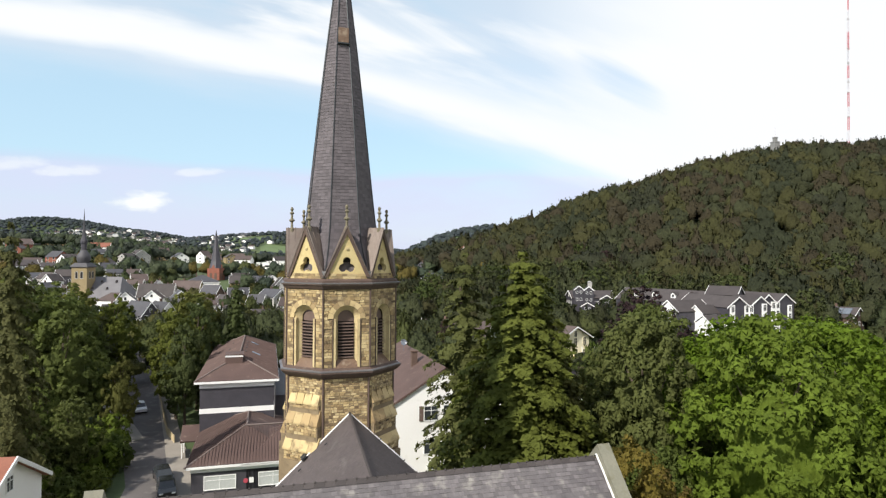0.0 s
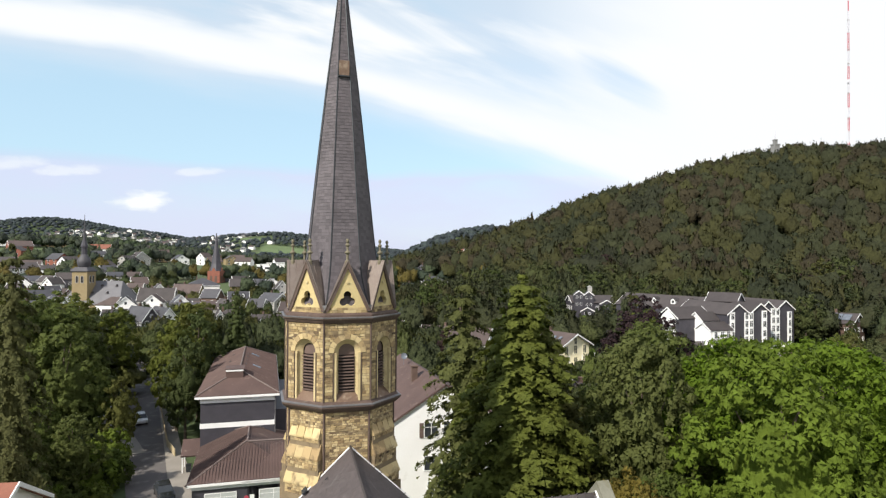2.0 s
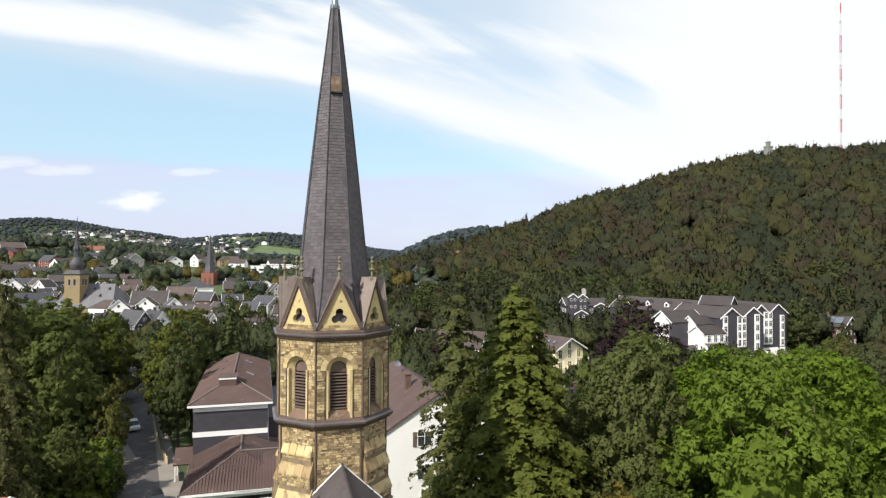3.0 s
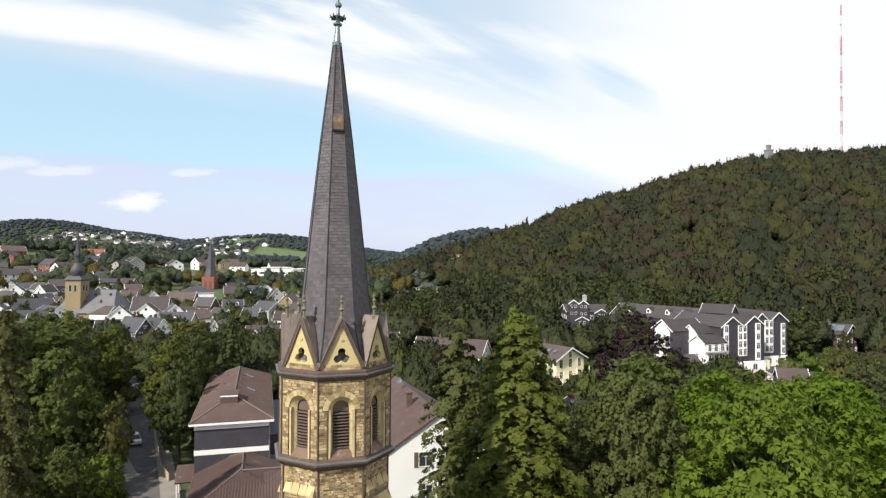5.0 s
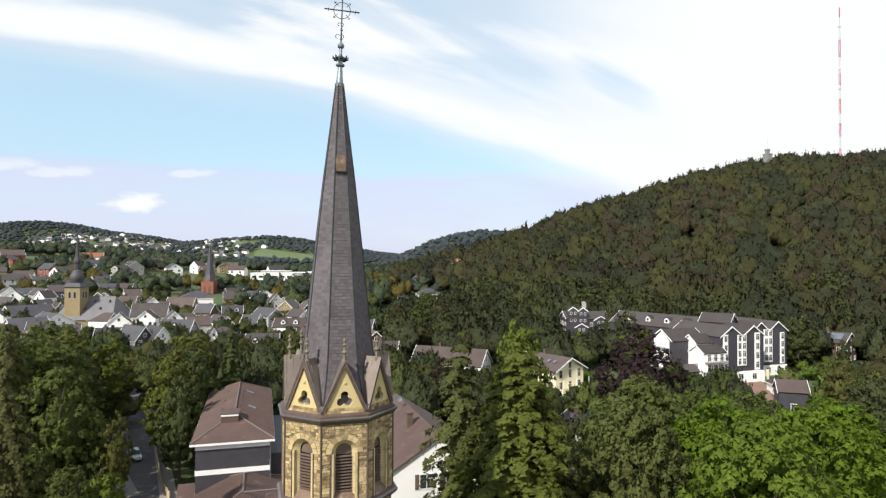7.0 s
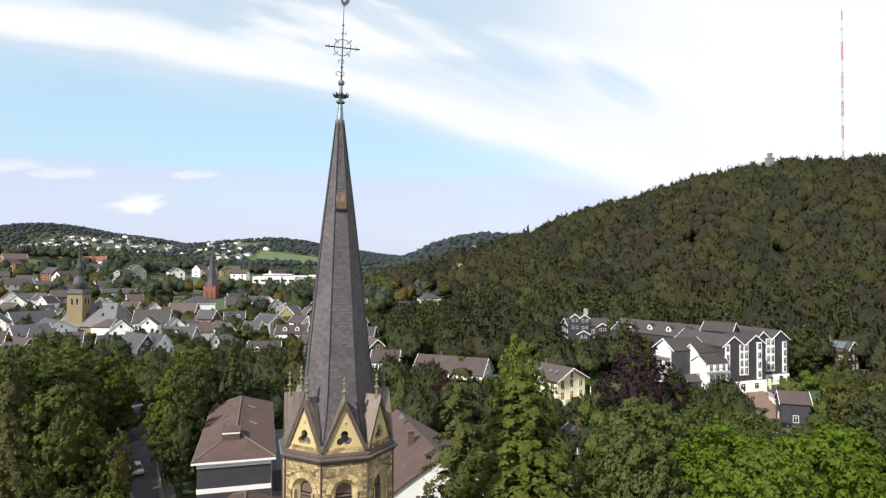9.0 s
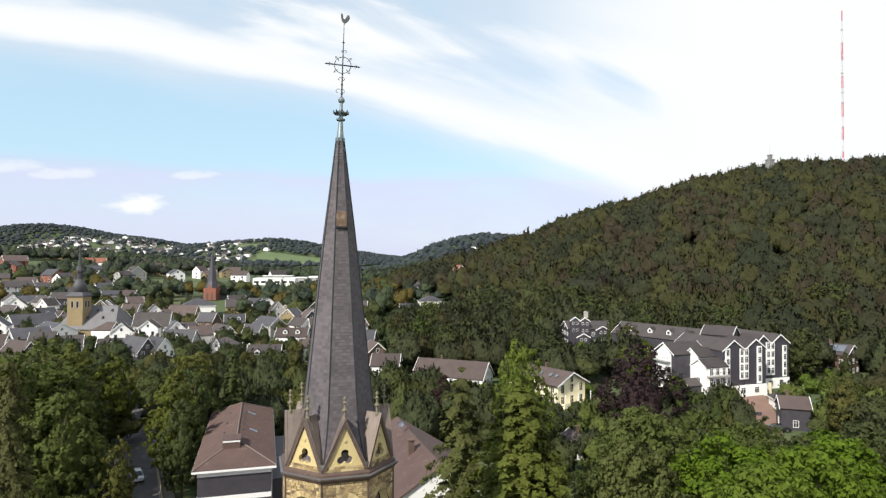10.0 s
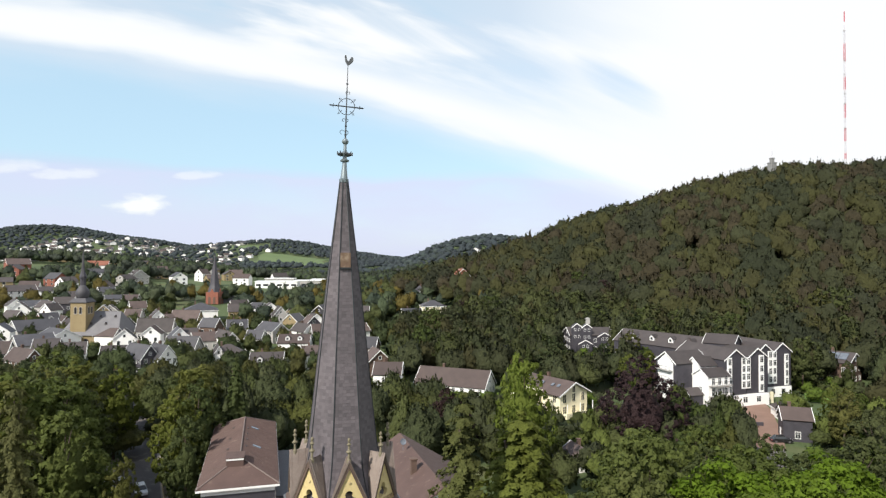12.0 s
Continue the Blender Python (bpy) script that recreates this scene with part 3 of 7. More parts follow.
def arch_wall(m):
    g = Geo()
    n, w, z0, spring = 10, 0.74, 19.05, 21.72
    inner = arch(w, z0, spring, n)
    top = 23.5
    outer = [(-HALF, z0)] + [(-HALF + 2 * HALF * i / n, top) for i in range(n + 1)] + [(HALF, z0)]
    outer[1], outer[n + 1] = (-HALF, top), (HALF, top)
    for i in range(len(inner) - 1):
        a, b, c, d = outer[i], outer[i + 1], inner[i + 1], inner[i]
        v = [(x, y, z) for y in (0.0, 0.45) for x, z in (a, b, c, d)]
        g.add(v, [(0, 1, 2, 3), (7, 6, 5, 4), (2, 6, 7, 3), (0, 4, 5, 1)], m)
    g.box(-HALF, HALF, 0, 0.45, 18.7, z0, m)
    return g


def ring_of_blocks(m, w0, w1, spring, n, y0, y1, gap=0.012):
    out = []
    for i in range(n):
        a, b = math.pi * i / n + gap, math.pi * (i + 1) / n - gap
        poly = [(-r * math.cos(t), spring + r * math.sin(t)) for r, t in ((w0, a), (w0, b), (w1, b), (w1, a))]
        out.append(Geo().prism(poly, y0 - random.uniform(0, 0.012), y1, m))
    return out


for k in range(8):
    m = face_m(k, WALL)
    wall = part("belfry_wall", arch_wall(m), M["mortar"], tower)
    weld(wall.data)
    for g in ring_of_blocks(m, 0.74, 1.04, 21.72, 9, -0.03, 0.25):
        part("arch_stone", g, M["arch_stone"], tower)
    # splayed reveal narrowing to the louvred opening
    g = Geo()
    a, b = arch(0.735, 19.12, 21.72), arch(0.45, 19.50, 21.72)
    v = [(x, 0.02, z) for x, z in a] + [(x, 0.34, z) for x, z in b]
    n = len(a)
    g.add(v, [(i, i + 1, i + 1 + n, i + n) for i in range(n - 1)], m)
    for s in (-1, 1):
        g.box(min(s * 0.60, s * 0.72), max(s * 0.60, s * 0.72), -0.02, 0.2, 19.06, 21.72, m)
    part("reveal", g, M["dressed"], tower, "smooth pale splayed reveal", fix=False)
    for s in (-1, 1):
        part("shaft", Geo().prism([(s * 0.742, 19.04), (s * 0.775, 19.04), (s * 0.775, 21.72), (s * 0.742, 21.72)], -0.05, 0.1, m), M["brown_stone"], tower)
    part("sloping_sill", Geo().add([(-0.70, -0.06, 19.04), (0.70, -0.06, 19.04), (0.45, 0.36, 19.55), (-0.45, 0.36, 19.55)], [(0, 1, 2, 3)], m), M["copper"], tower, "sloping brown metal sill", fix=False)
    # added near-black panel stands for the shade inside, behind the slats
    part("dark_opening", Geo().prism(arch(0.47, 19.45, 21.72), 0.62, 0.66, m), M["black"], tower)
    lou = part("louvre", Geo().prism(arch(0.45, 21.55, 21.72), 0.42, 0.5, m), M["wood_louvre"], tower, "weathered brown louvre boards")
    for i in range(12):
        z = 19.62 + 0.17 * i
        blade = Geo().add([(-0.45, 0.24, z - 0.03), (0.45, 0.24, z - 0.03), (0.45, 0.40, z + 0.005), (-0.45, 0.40, z + 0.005),
                           (-0.45, 0.24, z - 0.065), (0.45, 0.24, z - 0.065), (0.45, 0.40, z - 0.03), (-0.45, 0.40, z - 0.03)],
                          [(0, 1, 2, 3), (7, 6, 5, 4), (0, 4, 5, 1), (3, 2, 6, 7), (0, 3, 7, 4), (1, 5, 6, 2)], m)
        part("slat", blade, M["wood_louvre"], lou)
    # thin rounded shaft at each corner
    p = oct_ring(WALL + 0.02, 0)[k]
    part("corner_shaft", Geo().tube((p[0], p[1], 18.9), (p[0], p[1], 23.5), 0.045, 0.045, 8), M["brown_stone"], tower)
    q = oct_ring(3.0, 0)[k]
    part("corner_shaft", Geo().tube((q[0], q[1], 8), (q[0], q[1], 18.7), 0.05, 0.05, 8), M["brown_stone"], tower)

band(tower, "sill_moulding", [(3.0, 18.45), (3.14, 18.52), (3.30, 18.66), (3.40, 18.78), (3.40, 18.88), (3.28, 18.94), (3.10, 19.06)], M["brown_stone"], "brown weathered sill moulding")
band(tower, "sill_flashing", [(3.30, 18.86), (3.41, 18.85), (3.415, 18.885), (3.30, 18.94)], M["lead"], "grey metal flashing strip")
band(tower, "cornice", [(3.08, 23.30), (3.20, 23.36), (3.28, 23.50), (3.36, 23.56), (3.36, 23.66), (3.22, 23.70), (3.22, 23.80), (3.0, 23.92)], M["brown_stone"], "brown stepped cornice under the gables")
band(tower, "gutter", [(3.30, 23.63), (3.38, 23.62), (3.385, 23.67), (3.30, 23.69)], M["lead"], "grey metal gutter")
part("upper_drum", Geo().rings([oct_ring(2.75, 23.3), oct_ring(2.75, 24.05)]), M["mortar"], tower)

# gables with trefoil openings, metal roofs and finials
GAB, GZ, GTOP, GH = 3.0, 23.88, 26.55, 1.20


def trefoil(cz, r, n=8):
    pts = []
    for c in range(3):
        ca = radians(90 + 120 * c)
        cx, cy = 0.62 * r * math.cos(ca), cz + 0.62 * r * math.sin(ca)
        for i in range(n + 1):
            t = ca + radians(-118 + 236 * i / n)
            pts.append((cx + 0.56 * r * math.cos(t), cy + 0.56 * r * math.sin(t)))
    return pts


def plate_with_hole(poly, hole, y0, y1, m):
    """A flat wall of outline poly with an opening cut through."""
    bm = bmesh.new()
    loops = []
    for pts in (poly, hole):
        vs = [bm.verts.new((x, 0, z)) for x, z in pts]
        loops += [bm.edges.new((vs[i], vs[(i + 1) % len(vs)])) for i in range(len(vs))]
    bmesh.ops.triangle_fill(bm, use_beauty=True, use_dissolve=False, edges=loops)
    inside = Vector((sum(p[0] for p in hole) / len(hole), 0, sum(p[1] for p in hole) / len(hole)))
    out = bmesh.ops.extrude_face_region(bm, geom=bm.faces[:])
    for v in out["geom"]:
        if isinstance(v, bmesh.types.BMVert):
            v.co.y = y1 - y0
    for v in bm.verts:
        v.co.y += y0
    bmesh.ops.recalc_face_normals(bm, faces=bm.faces)
    bm.transform(m)
    me = bpy.data.meshes.new("gable_wall")
    bm.to_mesh(me)
    bm.free()
    return me


for k in range(8):
    m = face_m(k, GAB)
    poly = [(-GH + 0.06, GZ), (GH - 0.06, GZ), (GH - 0.06, GZ + 0.28), (0, GTOP), (-GH + 0.06, GZ + 0.28)]
    me = plate_with_hole(poly, trefoil(24.62, 0.40), 0.0, 0.30, m)
    me.materials.append(M["plain_stone"])
    gable = part("gable", me, None, tower, "smooth yellow stone gable with a trefoil")
    # added black board gives the darkness seen through the trefoil
    part("trefoil_shadow_board", Geo().box(-0.6, 0.6, 0.42, 0.46, 24.1, 25.2, m), M["black"], gable)
    part("rosette", Geo().turned([(0.02, 0.0), (0.085, 0.0), (0.085, 0.05), (0.05, 0.06), (0.01, 0.06)], 12, m @ Matrix.Translation((0, 0.0, 25.55)) @ Matrix.Rotation(radians(90), 4, "X")), M["dressed"], gable)
    # stone courses at the foot of the gable
    for r in range(2):
        x = -GH + 0.08 - 0.1 * r
        while x < GH - 0.12:
            w = random.uniform(0.2, 0.36)
            x1 = min(x + w, GH - 0.08)
            if x1 - max(x, -GH + 0.08) > 0.06:
                part("stone", Geo().box(max(x, -GH + 0.08) + 0.006, x1 - 0.006, -0.03 - random.uniform(0, 0.02), 0.1, GZ + 0.02 + 0.15 * r, GZ + 0.155 + 0.15 * r, m), M["sandstone_piece"], gable)
            x += w
    # raking mouldings and metal roof behind
    for s in (-1, 1):
        g = Geo()
        a, b = Vector((s * (GH + 0.05), 0, GZ + 0.12)), Vector((0, 0, GTOP + 0.18))
        up = Vector((s * 0.13, 0, 0.075))
        g.add([a + Vector((0, -0.10, 0)), b + Vector((0, -0.10, 0)), b + up * 0 + Vector((0, -0.10, -0.38)), a + Vector((-s * 0.17, -0.10, -0.02)),
               a + Vector((0, 0.2, 0)), b + Vector((0, 0.2, 0)), b + Vector((0, 0.2, -0.38)), a + Vector((-s * 0.17, 0.2, -0.02))],
              [(0, 1, 2, 3), (7, 6, 5, 4), (0, 4, 5, 1), (3, 2, 6, 7), (0, 3, 7, 4), (1, 5, 6, 2)], m)
        part("raking_moulding", g, M["brown_stone"], gable, "brown raking moulding")
        g = Geo()
        e, t = Vector((s * (GH + 0.09), -0.13, GZ + 0.13)), Vector((0, -0.13, GTOP + 0.24))
        e2, t2 = Vector((s * 0.62, 1.75, GZ + 0.9)), Vector((0, 1.05, GTOP + 0.24))
        e2 = Vector((s * (GH - 0.12), 0.75, GZ + 0.13))
        th = Vector((0, 0, 0.05))
        v = [e, t, t2, e2, e - th, t - th, t2 - th, e2 - th]
        g.add(v, [(0, 1, 2, 3), (7, 6, 5, 4), (0, 4, 5, 1), (3, 2, 6, 7), (0, 3, 7, 4), (1, 5, 6, 2)], m)
        # standing seams
        for f in (0.12, 0.45, 0.8):
            p0, p1 = e.lerp(e2, f), t.lerp(t2, f)
            g.tube(m @ (p0 + Vector((0, 0, 0.02))), m @ (p1 + Vector((0, 0, 0.02))), 0.025, 0.025, 5)
        part("gable_roof", g, M["sheet"], gable, "brownish seamed sheet metal roof")
    fz = 26.72
    fin = Geo().turned([(0.13, fz - 0.25), (0.13, fz + 0.02), (0.075, fz + 0.08), (0.065, fz + 0.38), (0.10, fz + 0.42), (0.16, fz + 0.47), (0.16, fz + 0.53), (0.09, fz + 0.58), (0.06, fz + 0.66),
                        (0.06, fz + 0.82), (0.10, fz + 0.87), (0.125, fz + 0.92), (0.08, fz + 0.98), (0.05, fz + 1.02), (0.085, fz + 1.10), (0.095, fz + 1.16), (0.06, fz + 1.25), (0.01, fz + 1.28)], 8, face_m(k, 2.8))
    part("finial", fin, M["finial"], tower, "weathered greenish stone finial")
    # rainwater box in the valley
    a = radians(45 * k + 22.5)
    part("valley_box", Geo().box(-0.11, 0.11, -0.1, 0.1, 23.95, 24.32, Matrix.Translation((3.2 * math.sin(a), -3.2 * math.cos(a), 0)) @ Matrix.Rotation(a, 4, "Z")), M["lead"], tower)

# spire in slate courses
SPIRE = ((24.15, 2.86), (25.0, 2.48), (25.9, 2.17), (27.0, 1.96), (28.65, 1.78), (33.0, 1.34), (37.1, 0.90), (40.3, 0.52), (43.0, 0.215))


def spire_ap(z):
    return float(np.interp(z, [s[0] for s in SPIRE], [s[1] for s in SPIRE]))


spire = part("spire", Geo().rings([oct_ring(a - 0.03, z) for z, a in SPIRE]), M["slate"], tower, "tall grey slate spire")
SPIRE_SLATES = []
for k in range(8):
    g = Geo()
    z, row = 24.2, 0
    while z < 42.9:
        h = 0.19
        a0, a1 = spire_ap(z) + 0.010, spire_ap(z + h * 1.15) - 0.004
        w0, w1 = (a0 + 0.01) * math.tan(radians(22.5)), (a1 + 0.01) * math.tan(radians(22.5))
        count = max(1, round(2 * w0 / 0.24))
        shift = 0.5 * (row % 2) / count
        cuts = [0.0] + [min(max((i + shift) / count, 0), 1) for i in range(1 if shift == 0 else 0, count + 1)] + [1.0]
        m0, m1 = face_m(k, a0), face_m(k, a1)
        for c0, c1 in zip(cuts, cuts[1:]):
            if c1 - c0 < 0.02:
                continue
            j = random.uniform(-0.004, 0.004)
            e = 0.003
            pts = [m0 @ Vector((-w0 + 2 * w0 * c0 + e, -0.004 + j, z)), m0 @ Vector((-w0 + 2 * w0 * c1 - e, -0.004 + j, z)),
                   m1 @ Vector((-w1 + 2 * w1 * c1 - e, 0, z + h * 1.15)), m1 @ Vector((-w1 + 2 * w1 * c0 + e, 0, z + h * 1.15)),
                   m0 @ Vector((-w0 + 2 * w0 * c0 + e, 0.03, z)), m0 @ Vector((-w0 + 2 * w0 * c1 - e, 0.03, z))]
            quad = (pts, [(0, 1, 2, 3), (4, 5, 1, 0)])
            if k == 0 and 24.5 < z < 33.2 and len(SPIRE_SLATES) < 280:
                SPIRE_SLATES.append(quad)
            else:
                g.add(*quad)
        z += h
        row += 1
    part("slate_courses", g, M["slate"], spire, kind="stuff", fix=False)
    arris = Geo()
    loops = [oct_ring(a + 0.012, zz)[k] for zz, a in SPIRE]
    for p, q in zip(loops, loops[1:]):
        arris.tube(p, q, 0.035, 0.035, 5)
    part("arris", arris, M["iron"], spire)
hatch = part("hatch", Geo().box(-0.30, 0.30, -0.09, 0.3, 37.62, 38.5, face_m(0, 0.86)), M["copper"], spire, "rust brown metal hatch")
part("hatch_sill", Geo().box(-0.34, 0.34, -0.16, 0.3, 37.54, 37.62, face_m(0, 0.86)), M["iron"], hatch)

# cap, crown ornament, cross and weathercock, leaning slightly
LEAN = Matrix.Translation((0, 0, 43)) @ Matrix.Rotation(radians(1.6), 4, "Y") @ Matrix.Translation((0, 0, -43))
top = part("spire_cap", Geo().turned([(0.27, 42.8), (0.29, 43.02), (0.22, 43.06), (0.15, 43.8), (0.13, 44.05), (0.26, 44.1), (0.28, 44.18), (0.14, 44.26), (0.13, 44.4),
                                      (0.30, 44.5), (0.34, 44.58), (0.2, 44.68), (0.1, 44.75), (0.09, 45.15), (0.19, 45.25), (0.21, 45.36), (0.15, 45.47), (0.05, 45.55)], 14, LEAN), M["zinc"], tower, "blue-grey metal cap with a leafy crown", smooth=False)
for i in range(8):
    a = radians(45 * i)
    d = Vector((math.cos(a), math.sin(a), 0))
    g = Geo().tube(LEAN @ (d * 0.28 + Vector((0, 0, 44.48))), LEAN @ (d * 0.44 + Vector((0, 0, 44.56))), 0.07, 0.06, 6)
    g.tube(LEAN @ (d * 0.42 + Vector((0, 0, 44.5))), LEAN @ (d * 0.47 + Vector((0, 0, 44.70))), 0.075, 0.02, 6)
    part("crown_leaf", g, M["iron"], top)
cross = part("cross", Geo().tube(LEAN @ Vector((0, 0, 45.4)), LEAN @ Vector((0, 0, 48.7)), 0.05, 0.03, 8).tube(LEAN @ Vector((0, 0, 48.7)), LEAN @ Vector((0, 0, 50.05)), 0.028, 0.02, 6),
             M["iron"], tower, "slender wrought iron cross with a ring")
CR = LEAN @ Matrix.Translation((0, 0, 47.5)) @ Matrix.Rotation(radians(-12), 4, "Z") @ Matrix.Rotation(radians(3.5), 4, "Y")
arm = Geo().tube(CR @ Vector((-1.0, 0, 0)), CR @ Vector((1.0, 0, 0)), 0.04, 0.04, 8)
for s in (-1, 1):
    arm.tube(CR @ Vector((s * 0.95, 0, 0)), CR @ Vector((s * 1.08, 0, 0)), 0.06, 0.01, 6)
    for q in (-1, 1):
        arm.tube(CR @ Vector((s * 0.86, 0, 0)), CR @ Vector((s * 0.78, 0, q * 0.12)), 0.02, 0.015, 5)
part("cross_arm", arm, M["iron"], cross)
hoop = Geo()
for i in range(24):
    a, b = 2 * math.pi * i / 24, 2 * math.pi * (i + 1) / 24
    hoop.tube(CR @ Vector((0.50 * math.cos(a), 0, 0.50 * math.sin(a))), CR @ Vector((0.50 * math.cos(b), 0, 0.50 * math.sin(b))), 0.022, 0.022, 5)
part("hoop", hoop, M["iron"], cross)
rays = Geo()
for i in range(4):
    a = radians(45 + 90 * i)
    d = Vector((math.cos(a), 0, math.sin(a)))
    e = Vector((-d.z, 0, d.x))
    rays.tube(CR @ (d * 0.34), CR @ (d * 0.72), 0.02, 0.012, 5)
    rays.tube(CR @ (d * 0.58 + e * 0.08), CR @ (d * 0.68), 0.015, 0.012, 5)
    rays.tube(CR @ (d * 0.58 - e * 0.08), CR @ (d * 0.68), 0.015, 0.012, 5)
part("ray", rays, M["iron"], cross)
scroll = Geo()
for z, r in ((45.9, 0.22), (46.65, 0.16), (48.35, 0.12)):
    for s in (-1, 1):
        for i in range(6):
            a, b = radians(-90 + 40 * i), radians(-50 + 40 * i)
            scroll.tube(CR @ Vector((s * (r * 0.55 + r * 0.6 * math.cos(a)), 0, z - 47.5 + r * 0.6 * math.sin(a))), CR @ Vector((s * (r * 0.55 + r * 0.6 * math.cos(b)), 0, z - 47.5 + r * 0.6 * math.sin(b))), 0.018, 0.018, 5)
part("scroll", scroll, M["iron"], cross)
for z in (45.75, 46.3, 48.9):
    part("knob", Geo().turned([(0.02, z - 0.07), (0.075, z - 0.02), (0.075, z + 0.02), (0.02, z + 0.07)], 8, LEAN), M["iron"], cross)
# weathercock: body with neck, comb and an arched tail
CK = LEAN @ Matrix.Translation((0, 0, 50.05)) @ Matrix.Rotation(radians(-20), 4, "Z")
cock = Geo().prism([(-0.22, 0.52), (-0.20, 0.62), (-0.14, 0.66), (-0.10, 0.56), (-0.07, 0.36), (0.04, 0.26), (0.12, 0.38), (0.20, 0.52), (0.31, 0.50), (0.33, 0.36), (0.27, 0.20), (0.14, 0.08), (0.03, 0.02), (-0.08, 0.08), (-0.16, 0.20), (-0.19, 0.38)], -0.035, 0.035, CK)
cock.tube(CK @ Vector((0, 0, -0.05)), CK @ Vector((0, 0, 0.08)), 0.03, 0.03, 6)
part("weathercock", cock, M["iron"], tower, "dark metal weathercock on a rod")

# stepped buttresses on the diagonal sides of the lower tower
for k in (1, 3, 5, 7):
    m = face_m(k, 2.98)
    but = Geo()
    steps = ((17.75, 17.1, 0.02, 0.20, 1.04), (16.75, 16.0, 0.16, 0.36, 1.10), (15.3, 14.6, 0.30, 0.52, 1.16))
    z_top = 17.6
    prev = 0.02
    for z1, z0, d0, d1, w in steps:
        but.box(-w, w, -d1 + 0.05, 0.0, z0 - 1.2, z0, m)
    but.box(-1.2, 1.2, -0.58, 0.0, 0, 14.0, m)
    b = part("buttress", but, M["mortar"], tower, "stepped sandstone buttress")
    for z1, z0, d0, d1, w in steps:
        n = 4
        for i in range(n):
            x0, x1 = -w - 0.015 + (2 * w + 0.03) * i / n + 0.008, -w - 0.015 + (2 * w + 0.03) * (i + 1) / n - 0.008
            j = random.uniform(-0.015, 0.015)
            slab = Geo().add([(x0, -d1 - 0.03 + j, z0), (x1, -d1 - 0.03 + j, z0), (x1, -d0 + 0.1, z1), (x0, -d0 + 0.1, z1),
                       (x0, -d1 - 0.03 + j, z0 - 0.09), (x1, -d1 - 0.03 + j, z0 - 0.09), (x1, 0, z0 - 0.09), (x0, 0, z0 - 0.09), (x0, 0.0, z1), (x1, 0.0, z1)],
                      [(0, 1, 2, 3), (4, 5, 1, 0), (1, 5, 6, 9, 2), (0, 3, 8, 7, 4), (3, 2, 9, 8), (4, 7, 6, 5)], m)
            part("weathering_slab", slab, M["weathering"], b)

# nave across the foot of the tower, and the short roof that joins them
RY, RZ = -9.9, 15.3
nave = thing("church_nave", "sandstone church nave under a weathered grey slate roof", "church")
part("nave_wall", Geo().prism([(-6.0, 0), (6.0, 0), (6.0, 8.9), (0, 14.9), (-6.0, 8.9)], -10.4, 11.4, Matrix.Translation((0, RY, 0)) @ Matrix.Rotation(radians(90), 4, "Z") @ Matrix.Diagonal((1, -1, 1, 1))), M["mortar"], nave)


def slope_grid(p0, px, pu, cols, rows, picked=None, pick=None):
    """Slates on a slope: p0 a lower corner, px along, pu up the slope."""
    g, first = Geo(), []
    n = px.cross(pu).normalized()
    for r in range(rows):
        sh = 0.5 * (r % 2)
        for c in range(-1, cols):
            a, b = max((c + sh) / cols, 0), min((c + 1 + sh) / cols, 1)
            if b - a < 0.2 / cols:
                continue
            e = 0.006 / px.length
            lo, hi = r / rows, min((r + 1.12) / rows, 1)
            j = random.uniform(0.012, 0.03)
            pts = [p0 + px * (a + e) + pu * lo + n * j, p0 + px * (b - e) + pu * lo + n * j, p0 + px * (b - e) + pu * hi + n * 0.006, p0 + px * (a + e) + pu * hi + n * 0.006,
                   p0 + px * (a + e) + pu * lo - n * 0.01, p0 + px * (b - e) + pu * lo - n * 0.01]
            if pick and pick((a + b) / 2, r / rows) and len(picked) < 290:
                picked.append((pts, [(0, 1, 2, 3), (4, 5, 1, 0)]))
            else:
                g.add(pts, [(0, 1, 2, 3), (4, 5, 1, 0)])
    return g


NAVE_SLATES = []
roofs = []
for s in (-1, 1):
    lower = Vector((-10.4 if s < 0 else 11.4, RY + s * 6.5, RZ - 6.5))
    along, up = Vector((21.8 * -s, 0, 0)), Vector((0, -s * 6.5, 6.5))
    g = Geo().add([lower, lower + along, lower + along + up, lower + up], [(0, 1, 2, 3)])
    base = part("nave_roof", g, M["slate_old"], nave, "weathered grey slate nave roof")
    part("nave_slates", slope_grid(lower, along, up, 88, 46, NAVE_SLATES, (lambda a, b: 0.38 < a < 0.97 and b > 0.87) if s < 0 else None), M["slate_old"], base, kind="stuff", fix=False)
    roofs.append(base)
ridge = part("ridge_board", Geo().box(-10.4, 11.3, RY - 0.06, RY + 0.06, RZ - 0.2, RZ + 0.02), M["bark"], nave)
tile = Geo().add([(0, -0.17, -0.10), (0.44, -0.17, -0.10), (0.44, 0, 0.085), (0, 0, 0.085), (0, 0.17, -0.10), (0.44, 0.17, -0.10)], [(0, 1, 2, 3), (3, 2, 5, 4)])
tile.tube((0, 0, 0.085), (0.06, 0, 0.085), 0.05, 0.05, 6)
tile = tile.mesh("ridge_tile", M["tile_dark"])
for i in range(48):
    part("ridge_tile", tile, None, ridge).location = (-10.4 + 0.45 * i, RY, RZ)
